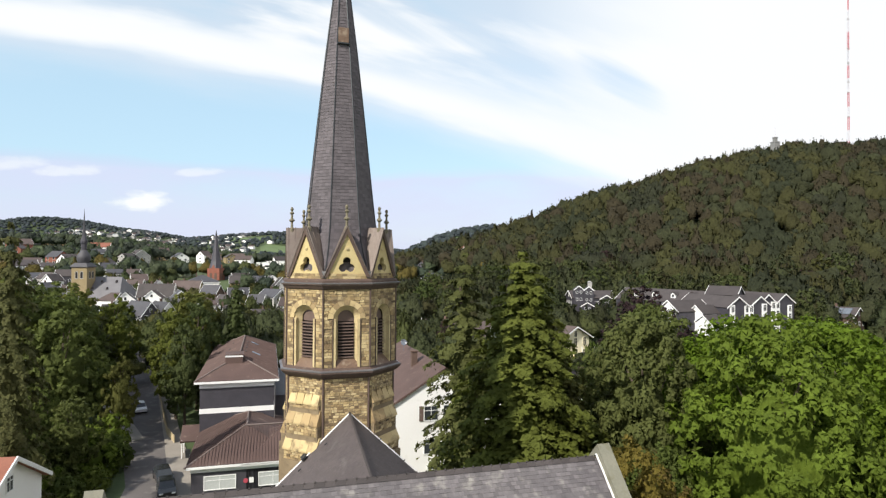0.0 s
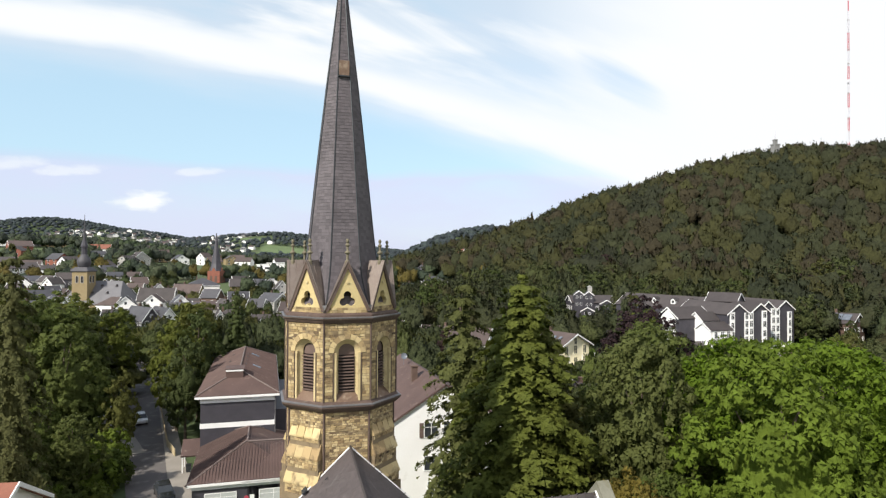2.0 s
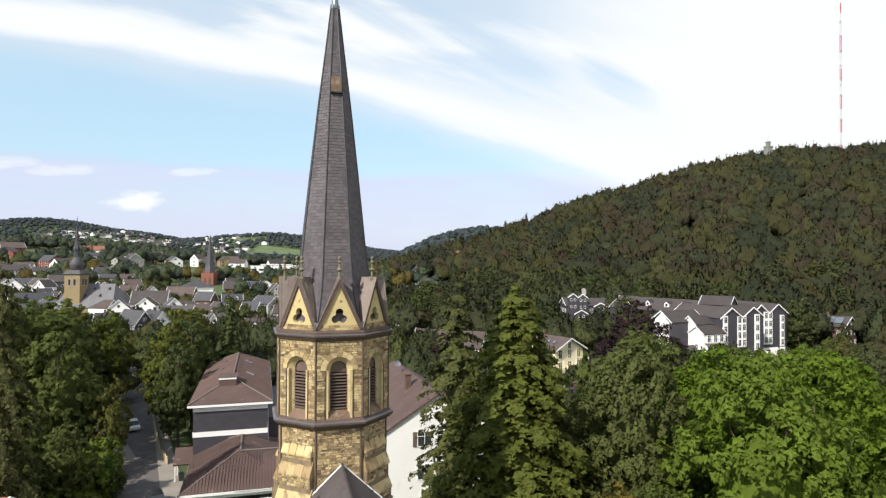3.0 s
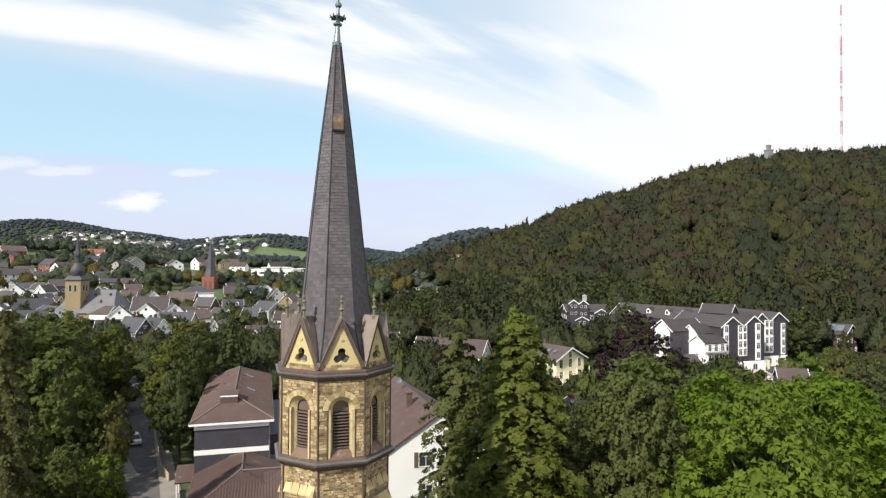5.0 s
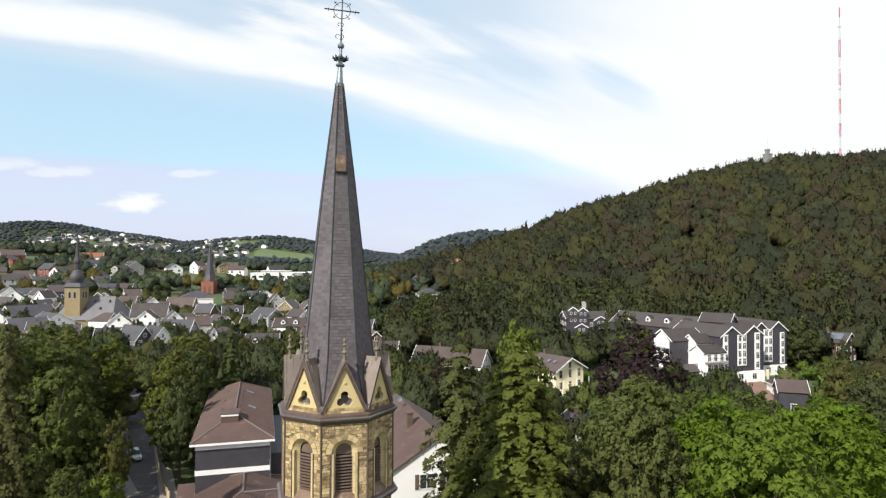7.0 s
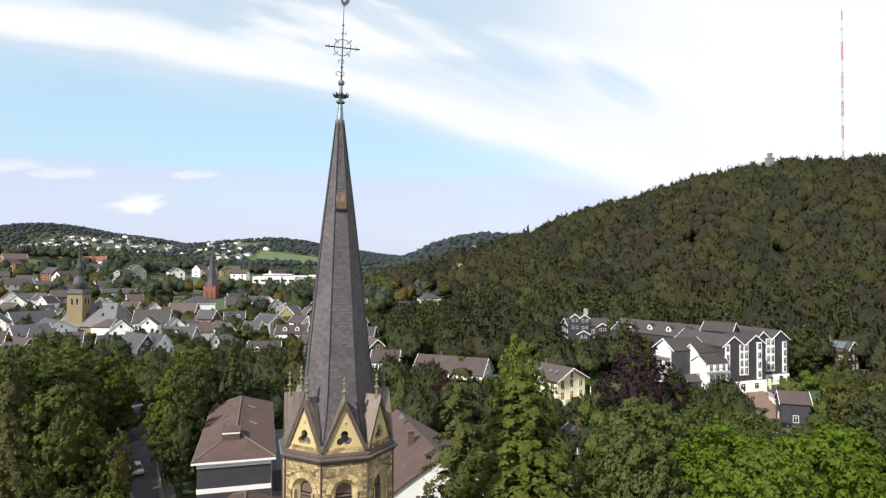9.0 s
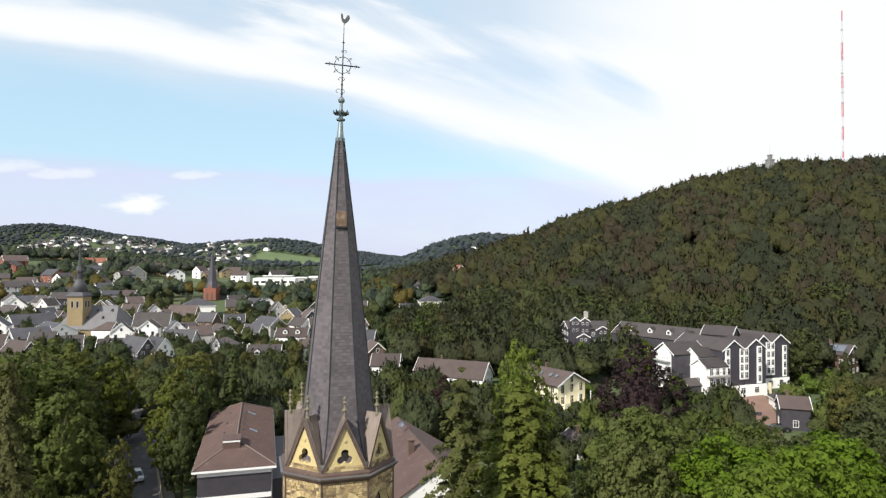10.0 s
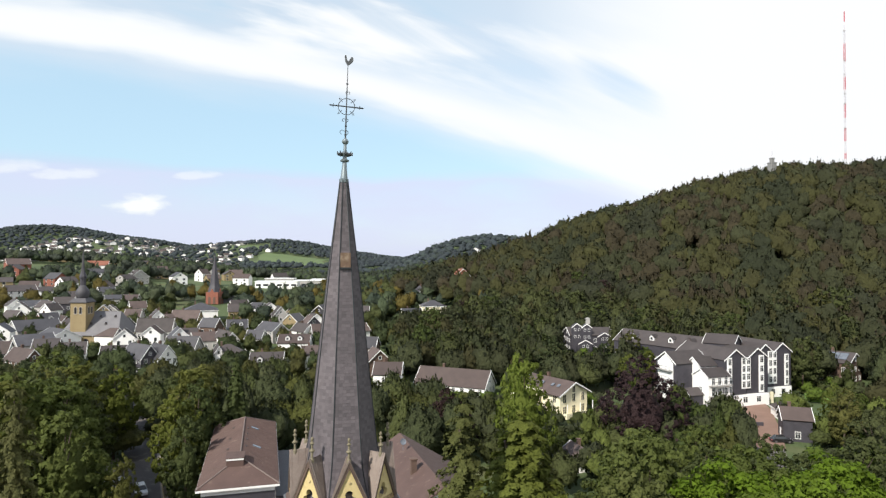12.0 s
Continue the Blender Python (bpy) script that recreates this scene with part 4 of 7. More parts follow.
for xx in (11.4, -11.1):
    g = Geo().prism([(-7.1, 8.0), (-7.1, 8.7), (-0.0, RZ + 0.62), (7.1, 8.7), (7.1, 8.0), (0, RZ - 0.2)], 0, 0.68, Matrix.Translation((xx, RY, 0)) @ Matrix.Rotation(radians(90), 4, "Z") @ Matrix.Diagonal((1, -1, 1, 1)))
    cop = part("gable_coping", g, M["coping"], nave, "grey-green stone gable coping")
    part("gable_end", Geo().prism([(-6.6, 0), (6.6, 0), (6.6, 8.6), (0, RZ + 0.1), (-6.6, 8.6)], 0.08, 0.6, Matrix.Translation((xx, RY, 0)) @ Matrix.Rotation(radians(90), 4, "Z") @ Matrix.Diagonal((1, -1, 1, 1))), M["mortar"], nave)
g = Geo()
for s in (-1, 1):
    g.add([(11.30, RY + s * 6.9, 8.65), (11.40, RY + s * 6.9, 8.65), (11.40, RY, RZ + 0.16), (11.30, RY, RZ + 0.16)], [(0, 1, 2, 3)])
part("flashing", g, M["trim"], nave, "white lead flashing", fix=False)

AX, AZ, AZ2 = 0.20, 16.62, 15.3                       # ridge of the joining roof
link = thing("church_porch", "steep slate roof joining the church tower to the nave", "church")
part("link_wall", Geo().prism([(-5.2, 0), (5.2, 0), (5.2, 10.6), (0, 15.0), (-5.2, 10.6)], -7.5, -2.2, Matrix.Translation((AX, 0, 0))), M["mortar"], link)
for s in (-1, 1):
    t0, t1 = Vector((AX, -3.02, AZ - 0.11)), Vector((AX, RY, AZ2))
    e0, e1 = Vector((AX + s * 5.8, -3.02, AZ - 5.51)), Vector((AX + s * 5.8, RY, AZ2 - 5.4))
    base = part("link_roof", Geo().add([e0, e1, t1, t0], [(0, 1, 2, 3)]), M["slate_old"], link, "smooth grey slate roof against the tower")
    lower, along, up = (e1, e0 - e1, t1 - e1) if s > 0 else (e0, e1 - e0, t0 - e0)
    part("link_slates", slope_grid(lower, along, up, 34, 40), M["slate_link"], base, kind="stuff", fix=False)
    d0, d1 = Vector((0, -0.07, 0.02)), Vector((0, 0, 0.09))
    g = Geo().rings([[q + Vector((0, 0, -0.05)), q + d0, q + d0 + Vector((0, 0, 0.04)), q + d1] for q in (t0, e0)])
    part("verge_flashing", g, M["trim"], link, "white verge flashing against the tower")
    for n in (0.25, 0.48, 0.8):
        p = (t0 * (1 - n) + e0 * n) + Vector((0, -0.9, 0.02))
        part("roof_hook", Geo().tube(p, p + Vector((0.12, -0.05, 0.12)), 0.03, 0.03, 5), M["iron"], link)
part("skylight", Geo().box(-0.16, 0.16, -0.28, 0.28, -0.02, 0.06, Matrix.Translation((AX - 2.45, -3.1, AZ - 2.23)) @ Matrix.Rotation(radians(-43), 4, "Y")), M["iron"], link, "small dark roof hatch")
part("link_ridge", Geo().tube((AX, -3.0, AZ - 0.08), (AX, RY, AZ2 + 0.03), 0.07, 0.07, 6), M["tile_dark"], link)

# ---- houses ----
BLOCKED = [(0, -9, 17), (0, 0, 7)]
SHARED = {}


def window_mesh(w, h, bars, mat):
    key = (w, h, bars, mat)
    if key not in SHARED:
        g, e = Geo(), 0.09
        g.box(-w / 2 - e, w / 2 + e, -0.07, 0.0, -h / 2 - e, -h / 2).box(-w / 2 - e, w / 2 + e, -0.07, 0.0, h / 2, h / 2 + e)
        g.box(-w / 2 - e, -w / 2, -0.07, 0.0, -h / 2, h / 2).box(w / 2, w / 2 + e, -0.07, 0.0, -h / 2, h / 2)
        if bars:
            g.box(-0.03, 0.03, -0.055, 0.0, -h / 2, h / 2)
            g.box(-w / 2, -0.03, -0.05, 0.0, h * 0.18, h * 0.18 + 0.05).box(0.03, w / 2, -0.05, 0.0, h * 0.18, h * 0.18 + 0.05)
        SHARED[key] = outward(g.mesh("window", M[mat])), outward(Geo().box(-w / 2, w / 2, -0.025, 0.0, -h / 2, h / 2).mesh("pane", M["glass"]))
    return SHARED[key]


def window(parent, m, w=1.0, h=1.4, bars=True, mat="trim", pane=None):
    a, b = window_mesh(w, h, bars, mat)
    ob = part("window", a, None, parent)
    ob.matrix_local = m
    p = part("pane", b, None, ob)
    if pane:
        p.material_slots[0].link = "OBJECT"
        p.material_slots[0].material = M[pane]
    return ob


def side_m(side, w, l):
    """Frame of a house wall: front 0 (-y), right 1, back 2, left 3."""
    a = radians(90 * side)
    d = l / 2 if side % 2 == 0 else w / 2
    return Matrix.Rotation(a, 4, "Z") @ Matrix.Translation((0, -d, 0))


def roof_slab(corners, thick=0.2):
    g = Geo()
    n = (Vector(corners[1]) - Vector(corners[0])).cross(Vector(corners[2]) - Vector(corners[0])).normalized()
    n = -n if n.z < 0 else n
    k = len(corners)
    top, low = [Vector(c) for c in corners], [Vector(c) - n * thick for c in corners]
    return g.add(top + low, [tuple(range(k)), tuple(range(2 * k - 1, k - 1, -1))] + [(i, i + k, (i + 1) % k + k, (i + 1) % k) for i in range(k)])


def house(label, x, y, rot, w, l, eave, rise, wall="white", roof="tile_dark", hip=False, along="y", over=0.35, sides=(0, 1, 3), storeys=2, gap=2.4, win=(0.95, 1.35), trim=True,
          chimney=True, base=None, name="house", category="house", group="", first=1.5, small=False, frames="trim", dormers=0, skip=(), into=None, m=None):
    """A house with its roof ridge along x or y, windows in storeys, chimney and bargeboards."""
    z = land_xy(x, y) - 0.1 if base is None else base
    m = Matrix.Translation((x, y, z)) @ Matrix.Rotation(radians(rot), 4, "Z")
    h = into or thing(name, label, category, m, group)
    before = set(h.children)
    for f in (-0.33, 0, 0.33):
        q = m @ Vector((f * w if w > l else 0, f * l if l >= w else 0, 0))
        BLOCKED.append((q.x, q.y, min(w, l) * 0.6 + 1.5))
    spin = Matrix.Rotation(radians(90), 4, "Z") if along == "x" else Matrix()
    a, b = (w, l) if along == "y" else (l, w)            # a across the ridge, b along it
    t = rise / (a / 2)
    if hip:
        body = part("wall", Geo().box(-w / 2, w / 2, -l / 2, l / 2, 0, eave), M[wall], h)
        e = over
        A, B, r = a / 2 + e, b / 2 + e, max(b / 2 - a / 2 * 0.95, 0.15)
        ze, zr = eave - e * t + 0.12, eave + rise + 0.12
        for cs in (((-A, -B, ze), (A, -B, ze), (0, -r, zr)), ((A, -B, ze), (A, B, ze), (0, r, zr), (0, -r, zr)), ((A, B, ze), (-A, B, ze), (0, r, zr)), ((-A, B, ze), (-A, -B, ze), (0, -r, zr), (0, r, zr))):
            part("roof", roof_slab([spin @ Vector(c) for c in cs]), M[roof], h)
        if trim:
            g = Geo()
            for s in range(4):
                sm = side_m(s, w + 2 * e, l + 2 * e)
                d = (w if s % 2 == 0 else l) / 2 + e
                g.box(-d, d, -0.03, 0.12, ze - 0.32, ze - 0.06, sm)
            part("eaves_board", g, M["trim"], h, "white eaves board")
    else:
        body = part("wall", Geo().prism([(-a / 2, 0), (a / 2, 0), (a / 2, eave), (0, eave + rise), (-a / 2, eave)], -b / 2, b / 2, spin), M[wall], h)
        for s in (-1, 1):
            ze, zr = eave - over * t + 0.14, eave + rise + 0.14
            cs = [(s * (a / 2 + over), -b / 2 - over, ze), (s * (a / 2 + over), b / 2 + over, ze), (0, b / 2 + over, zr), (0, -b / 2 - over, zr)]
            part("roof", roof_slab([spin @ Vector(c) for c in cs]), M[roof], h)
            if trim:
                for f in (-1, 1):
                    yy = f * (b / 2 + over + 0.03)
                    g = Geo().prism([(s * (a / 2 + over + 0.05), ze + 0.03), (0, zr + 0.04), (0, zr - 0.30), (s * (a / 2 + over + 0.05), ze - 0.27)], yy - 0.05, yy + 0.05, spin)
                    part("bargeboard", g, M["trim"], h)
    for s in sides:
        sm = side_m(s, w, l)
        length = w if s % 2 == 0 else l
        n = max(1, int((length - 0.8) / gap))
        for k in range(storeys):
            for i in range(n):
                if (s, k, i) in skip:
                    continue
                xx = (i - (n - 1) / 2) * length / n
                zz = first + 2.85 * k
                if zz + win[1] / 2 > eave - 0.1:
                    continue
                window(h, sm @ Matrix.Translation((xx, -0.004, zz)), *win, not small, frames)
        gable = not hip and ((s % 2 == 0) == (along == "y"))
        if gable and rise > 2.2:
            window(h, sm @ Matrix.Translation((0, -0.004, eave + rise * 0.32)), win[0] * 0.85, win[1] * 0.75, not small, frames)
    if chimney:
        c = Geo().box(-0.35, 0.35, -0.3, 0.3, eave + rise * 0.5, eave + rise + 0.9).box(-0.42, 0.42, -0.37, 0.37, eave + rise + 0.9, eave + rise + 1.02)
        cm = spin @ Matrix.Translation((a * 0.10, b * 0.18, 0))
        ob = part("chimney", c, M["brownbrick"], h)
        ob.matrix_local = cm
    for i in range(dormers):
        yy = (i - (dormers - 1) / 2) * b / dormers * 0.8
        for s in (-1, 1):
            x0 = a * 0.36
            zz = eave + rise * (1 - x0 / (a / 2)) + 0.1
            dm = spin @ Matrix.Translation((s * x0, yy, zz)) @ Matrix.Rotation(radians(90 * s), 4, "Z")
            d = part("dormer", Geo().prism([(-0.8, 0), (0.8, 0), (0.8, 1.1), (0, 1.8), (-0.8, 1.1)], 0, 2.2, dm), M["trim"], h)
            part("dormer_roof", Geo().prism([(-1.0, 0.98), (0, 1.86), (1.0, 0.98), (1.0, 1.1), (0, 2.0), (-1.0, 1.1)], -0.2, 2.3, dm), M[roof], d)
            window(h, dm @ Matrix.Translation((0, -0.004, 0.7)), 0.8, 0.8, False)
    if into:
        for ob in set(h.children) - before:
            ob.matrix_basis = m @ ob.matrix_basis
    return h


# dark slate-clad house in front of the trees, with white bands
h1 = house("slate-clad three-storey house with a brown hipped roof and white bands", -6.6, 58.7, -1.0, 8.7, 29.8, 10.16, 2.02, "slate_wall", "tile_brown", hip=True, over=0.6, sides=(), storeys=0, chimney=False, base=0.0)
for z, h in ((9.05, 0.68), (5.98, 0.60)):
    part("white_band", Geo().box(-4.4, 4.4, -14.95, 14.95, z, z + h), M["trim"], h1, "broad white painted band")
box = part("roof_box", Geo().box(-1.6, 0.5, -12.3, -9.6, 11.0, 12.6), M["tile_brown"], h1, "tile-hung roof dormer")
part("roof_box_top", Geo().box(-1.7, 0.6, -12.4, -9.5, 12.60, 12.68), M["tile_brown"], box)
part("roof_box_front", Geo().box(-1.62, 0.52, -12.36, -12.3, 12.36, 12.58), M["trim"], box, "thin white fascia")


def h1_roof(x, y=0.0):
    return 10.16 + 0.12 + 2.02 * (1 - abs(x) / 4.35)


for x, y, s in ((1.6, 6.0, 0.6), (2.0, -3.5, 0.6), (-1.6, 7, 0.12), (0.6, 4.5, 0.1), (0.6, 1.5, 0.1), (0.6, -1.5, 0.1), (0.6, -5, 0.1), (-1.8, 1, 0.12), (-1.9, -4, 0.12)):
    m = Matrix.Translation((x, y, h1_roof(x) + 0.03)) @ Matrix.Rotation(radians(25 if x > 0 else -25), 4, "Y")
    part("roof_light" if s > 0.3 else "roof_vent", Geo().box(-s, s, -0.25, 0.25, -0.06, 0.09, m), M["solar"] if s > 0.3 else M["tile_dark"], h1)
g = Geo()                                             # tile ribs and hip tiles
for s in (-1, 1):
    for i in range(100):
        y = -15.3 + 0.307 * i
        hi, lo = max(0.08, abs(y) - 10.77), 4.85
        if lo - hi > 0.3:
            g.tube((s * lo, y, h1_roof(lo)), (s * hi, y, h1_roof(hi)), 0.04, 0.04, 4)
part("tile_ribs", g, M["tile_brown"], h1, kind="stuff")
for sx in (-1, 1):
    for sy in (-1, 1):
        part("hip_ridge", Geo().tube((0, sy * 10.77, h1_roof(0) + 0.03), (sx * 4.95, sy * 15.5, h1_roof(4.95) + 0.03), 0.1, 0.1, 6), M["tile_pale"], h1)
part("ridge_cap", Geo().tube((0, -10.77, h1_roof(0) + 0.03), (0, 10.77, h1_roof(0) + 0.03), 0.1, 0.1, 6), M["tile_pale"], h1)
part("drain_pipe", Geo().tube((4.45, -14.98, 0), (4.45, -14.98, 9.9), 0.06, 0.06, 6), M["lead"], h1)
part("side_wing", Geo().box(4.35, 9.0, -12.0, 8.0, 0, 6.9).box(4.35, 9.1, -12.1, 8.1, 6.9, 7.2), M["slate_wall"], h1, "lower flat-roofed side wing")
BLOCKED += [(-6, 48, 8), (-6, 70, 8)]

# lower annexe in front of it
h2 = house("low slate-clad annexe with brown hipped roofs and wide windows", 1.0, 35.5, -1.0, 13.0, 8.8, 3.85, 2.35, "slate_wall", "tile_brown", hip=True, along="x", over=0.5, sides=(), storeys=0, chimney=False, base=0.0)
house("", -6.6, 3.6, 0, 10.6, 16.0, 3.85, 2.35, "slate_wall", "tile_brown", hip=True, over=0.5, sides=(), storeys=0, chimney=False, base=0.0, into=h2)
part("wall_base", Geo().box(-11.94, 6.54, -4.44, 4.3, 0, 0.5), M["grey_wall"], h2)
part("white_band", Geo().box(-11.96, 6.56, -4.46, 4.3, 2.95, 3.55), M["trim"], h2, "white painted band under the eaves")
for x, w in ((-9.1, 3.0), (-3.8, 2.8), (0.3, 2.6)):
    window(h2, Matrix.Translation((x, -4.41, 1.8)), w, 1.3, True, "trim", "blind")
part("round_sign", Geo().turned([(0.01, 0), (0.24, 0), (0.24, 0.04), (0.01, 0.04)], 16, Matrix.Translation((-6.55, -4.42, 1.75)) @ Matrix.Rotation(radians(90), 4, "X")), M["mast_red"], h2, "small round red and white sign")
part("white_sign", Geo().box(-6.2, -5.75, -4.46, -4.42, 1.5, 2.05), M["trim"], h2, "small white board")
g = Geo()                                             # tile ribs down the three slopes in view
for i in range(60):
    x = -12.2 + 0.315 * i
    run = min(4.75, (x + 12.4) * 0.92)
    if run > 0.4:
        g.tube((x, -4.9, 3.74), (x, -4.9 + run, 3.74 + run * 0.53), 0.035, 0.035, 4)
for i in range(52):
    y = -4.6 + 0.315 * i
    run = min(5.6, (y + 4.95) * 1.08, (12.1 - y) * 1.08)
    if run > 0.4:
        g.tube((-12.4, y, 3.78), (-12.4 + run, y, 3.78 + run * 0.443), 0.035, 0.035, 4)
part("tile_ribs", g, M["tile_brown"], h2, kind="stuff")
for p, q in (((-6.6, 0.62, 6.36), (-12.5, -5.0, 3.66)), ((-6.6, 0.62, 6.36), (-6.6, 6.58, 6.36)), ((-6.6, 6.58, 6.36), (-12.5, 12.2, 3.66)), ((-6.6, 6.58, 6.36), (-0.7, 12.2, 3.66)), ((-6.6, 0.1, 6.36), (2.4, 0.0, 6.36))):
    part("ridge_cap", Geo().tube(p, q, 0.1, 0.1, 6), M["tile_pale"], h2, "mortared pale hip tiles")
shelter = thing("bin_shelter", "small brown tiled lean-to roof on posts beside the pavement", "shelter", Matrix.Translation((-11.9, 47.0, 0)))
part("roof", roof_slab([(-1.7, -1.3, 2.3), (1.7, -1.3, 2.3), (1.7, 1.6, 3.6), (-1.7, 1.6, 3.6)]), M["tile_brown"], shelter)
for px, py in ((-1.5, -1.1), (1.5, -1.1), (-1.5, 1.4), (1.5, 1.4)):
    part("post", Geo().box(px - 0.06, px + 0.06, py - 0.06, py + 0.06, 0, 2.3 + (py + 1.3) * 0.42), M["trim"], shelter)
for px in (-0.8, 0.1, 0.9):
    single("wheelie_bin", Geo().prism([(-0.25, 0), (0.25, 0), (0.3, 1.0), (-0.3, 1.0)], -0.28, 0.28).box(-0.32, 0.32, -0.32, 0.32, 1.0, 1.08), M["iron"], "dark plastic wheeled bin under the lean-to", "bin", Matrix.Translation((-11.9 + px, 46.3, 0.02)), group="bins")
fence = thing("fence", "pale timber board fence along the pavement", "fence")
pts = [(-15.1, 53.2), (-16.6, 58.0), (-18.4, 68.0), (-20.4, 80.0), (-22.0, 88.0)]
for (x0, y0), (x1, y1) in zip(pts, pts[1:]):
    n = max(2, int(math.hypot(x1 - x0, y1 - y0) / 1.6))
    for i in range(n):
        a, b = Vector((x0, y0, 0)).lerp(Vector((x1, y1, 0)), i / n), Vector((x0, y0, 0)).lerp(Vector((x1, y1, 0)), (i + 1) / n)
        ang = math.atan2(b.y - a.y, b.x - a.x)
        fm = Matrix.Translation(a) @ Matrix.Rotation(ang, 4, "Z")
        d = (b - a).length
        part("post", Geo().box(-0.05, 0.05, -0.05, 0.05, 0, 1.25, fm), M["fence"], fence)
        part("panel", Geo().box(0.05, d - 0.05, -0.02, 0.02, 0.12, 1.15, fm), M["fence"], fence)

# white rendered house under a brown roof behind the tower
wh = house("tall white rendered house with a brown tiled gable roof", 15.2, 39.2, 0.0, 15.0, 22.0, 8.35, 4.65, "white", "tile_brown", over=0.25, sides=(), storeys=0, trim=False, chimney=False, base=0.0)
part("chimney", Geo().box(-1.9, -1.2, -3.4, -2.8, 11.2, 13.75).box(-2.0, -1.1, -3.5, -2.7, 13.75, 13.9), M["brownbrick"], wh, "brick chimney")
for x, y in ((-5.0, -5.5), (-6.3, -1.0), (-4.0, -1.5), (-6.0, 3.5), (-3.6, 4.5)):
    z = 8.35 + 4.65 * (1 - abs(x) / 7.5) + 0.2
    part("roof_light", Geo().box(-0.4, 0.4, -0.32, 0.32, -0.05, 0.08, Matrix.Translation((x, y, z)) @ Matrix.Rotation(radians(-32), 4, "Y")), M["solar"], wh, "small skylight")
for x, z in ((-1.6, 8.2), (0.6, 8.2), (-1.6, 4.6), (1.6, 4.6), (-1.2, 1.8)):
    window(wh, Matrix.Translation((x, -11.004, z)), 1.5, 1.5)
    if z > 8 and x < 0:
        part("shutter", Geo().box(x - 1.32, x - 0.87, -11.09, -11.0, z - 0.8, z + 0.8), M["wood_louvre"], wh, "dark wooden shutter")
dish = Geo().turned([(0.02, 0), (0.25, 0.03), (0.42, 0.12), (0.40, 0.13), (0.24, 0.05), (0.01, 0.02)], 14, Matrix.Translation((-1.2, 4.0, 13.9)) @ Matrix.Rotation(radians(70), 4, "X"))
dish.tube((-1.2, 4.0, 12.8), (-1.2, 4.05, 13.9), 0.03, 0.03, 6)
part("satellite_dish", dish, M["solar"], wh, "grey satellite dish")

# red-roofed white house at the near edge of the trees
house("white rendered house with a red tiled roof", -25.6, 14.6, -8.0, 8.5, 9.5, 8.1, 2.6, "white", "tile_red", along="x", over=0.5, sides=(0, 1), storeys=2, chimney=False, base=0.0)

def over_land(x, y, z):
    """Height of eaves at z over the ground there."""
    return max(z - land_xy(x, y) + 0.1, 2.6)


# ---- town houses ----
house("ornate white villa with grey slate roof and gables", -34.5, 185.7, 33, 6.5, 10, over_land(-34.5, 185.7, 6.2), 4.1, 'white','tile_grey',storeys=3,dormers=1,gap=1.6,first=1.2,win=(0.8,1.5))
house("slate-clad house with white bargeboards under a grey gable roof", -40.8, 186.6, 38, 6.1, 12, over_land(-40.8, 186.6, 6.5), 4.0, 'slate_wall','tile_grey',storeys=2,gap=1.8)
house("brown brick house with a tiled gable roof", -50.1, 196.7, 3, 8.2, 10, over_land(-50.1, 196.7, 5.9), 3.1, 'brownbrick','tile_dark',along='x',storeys=2,dormers=1)
house("narrow grey-roofed town house in the old town", -29.9, 208.3, 66, 7.3, 12, over_land(-29.9, 208.3, 6.0), 4.2, 'grey_wall','tile_grey',storeys=2,dormers=1)
house("white house with a dark hipped roof", -13.8, 195.6, 7, 12.1, 11, over_land(-13.8, 195.6, 5.1), 3.2, 'white','tile_dark',hip=True,along='x',storeys=2)
house("white gabled front of a dark-roofed house", -17.0, 191.9, 7, 3.9, 8, over_land(-17.0, 191.9, 5.5), 3.2, 'white','tile_dark',storeys=2,chimney=False)
house("brick house with white dormer gables", -0.9, 171.4, -7, 10.0, 10, over_land(-0.9, 171.4, 4.5), 3.9, 'brownbrick','tile_dark',along='x',storeys=2,dormers=2)
house("long white house with a brown tiled roof", 10.0, 205.6, -13, 11.4, 10, over_land(10.0, 205.6, 7.2), 2.8, 'white','tile_umber',along='x',storeys=1,dormers=2)
house("white house with a dark tiled roof", 15.3, 235.9, 26, 6.2, 11, over_land(15.3, 235.9, 8.0), 3.1, 'white','tile_dark',storeys=2)
house("white house with a dark tiled roof", 14.6, 181.8, 0, 7.6, 11, over_land(14.6, 181.8, 6.3), 2.3, 'white','tile_umber',along='x',storeys=1)
house("half-timbered grey house with steep gables", 2.3, 240.4, 34, 7.6, 12, over_land(2.3, 240.4, 8.4), 3.1, 'grey_wall','tile_grey',storeys=2)
house("house with grey slate roof and dormers", -12.4, 257.9, 2, 8.5, 11, over_land(-12.4, 257.9, 7.9), 3.5, 'grey_wall','tile_grey',along='x',storeys=2,dormers=2)
house("white house wall under a dark roof", -15.9, 223.9, 23, 4.8, 14, over_land(-15.9, 223.9, 7.3), 2.8, 'white','tile_dark',storeys=2)
house("row house with brown tiled roof", -24.5, 230.8, 13, 8.9, 12, over_land(-24.5, 230.8, 6.2), 2.9, 'grey_wall','tile_umber',along='x',storeys=2)
house("white row house with a dark roof", -31.9, 246.6, -6, 8.4, 12, over_land(-31.9, 246.6, 5.5), 3.6, 'white','tile_dark',along='x',storeys=2)
house("white brown-roofed town house by the church", -44.4, 294.3, 17, 9.3, 12, over_land(-44.4, 294.3, 7.8), 3.8, 'white','tile_umber',along='x',storeys=1)
house("ochre brown-roofed town house by the church", -36.9, 293.0, 66, 8.2, 14, over_land(-36.9, 293.0, 7.2), 5.8, 'ochre','tile_umber',storeys=2)
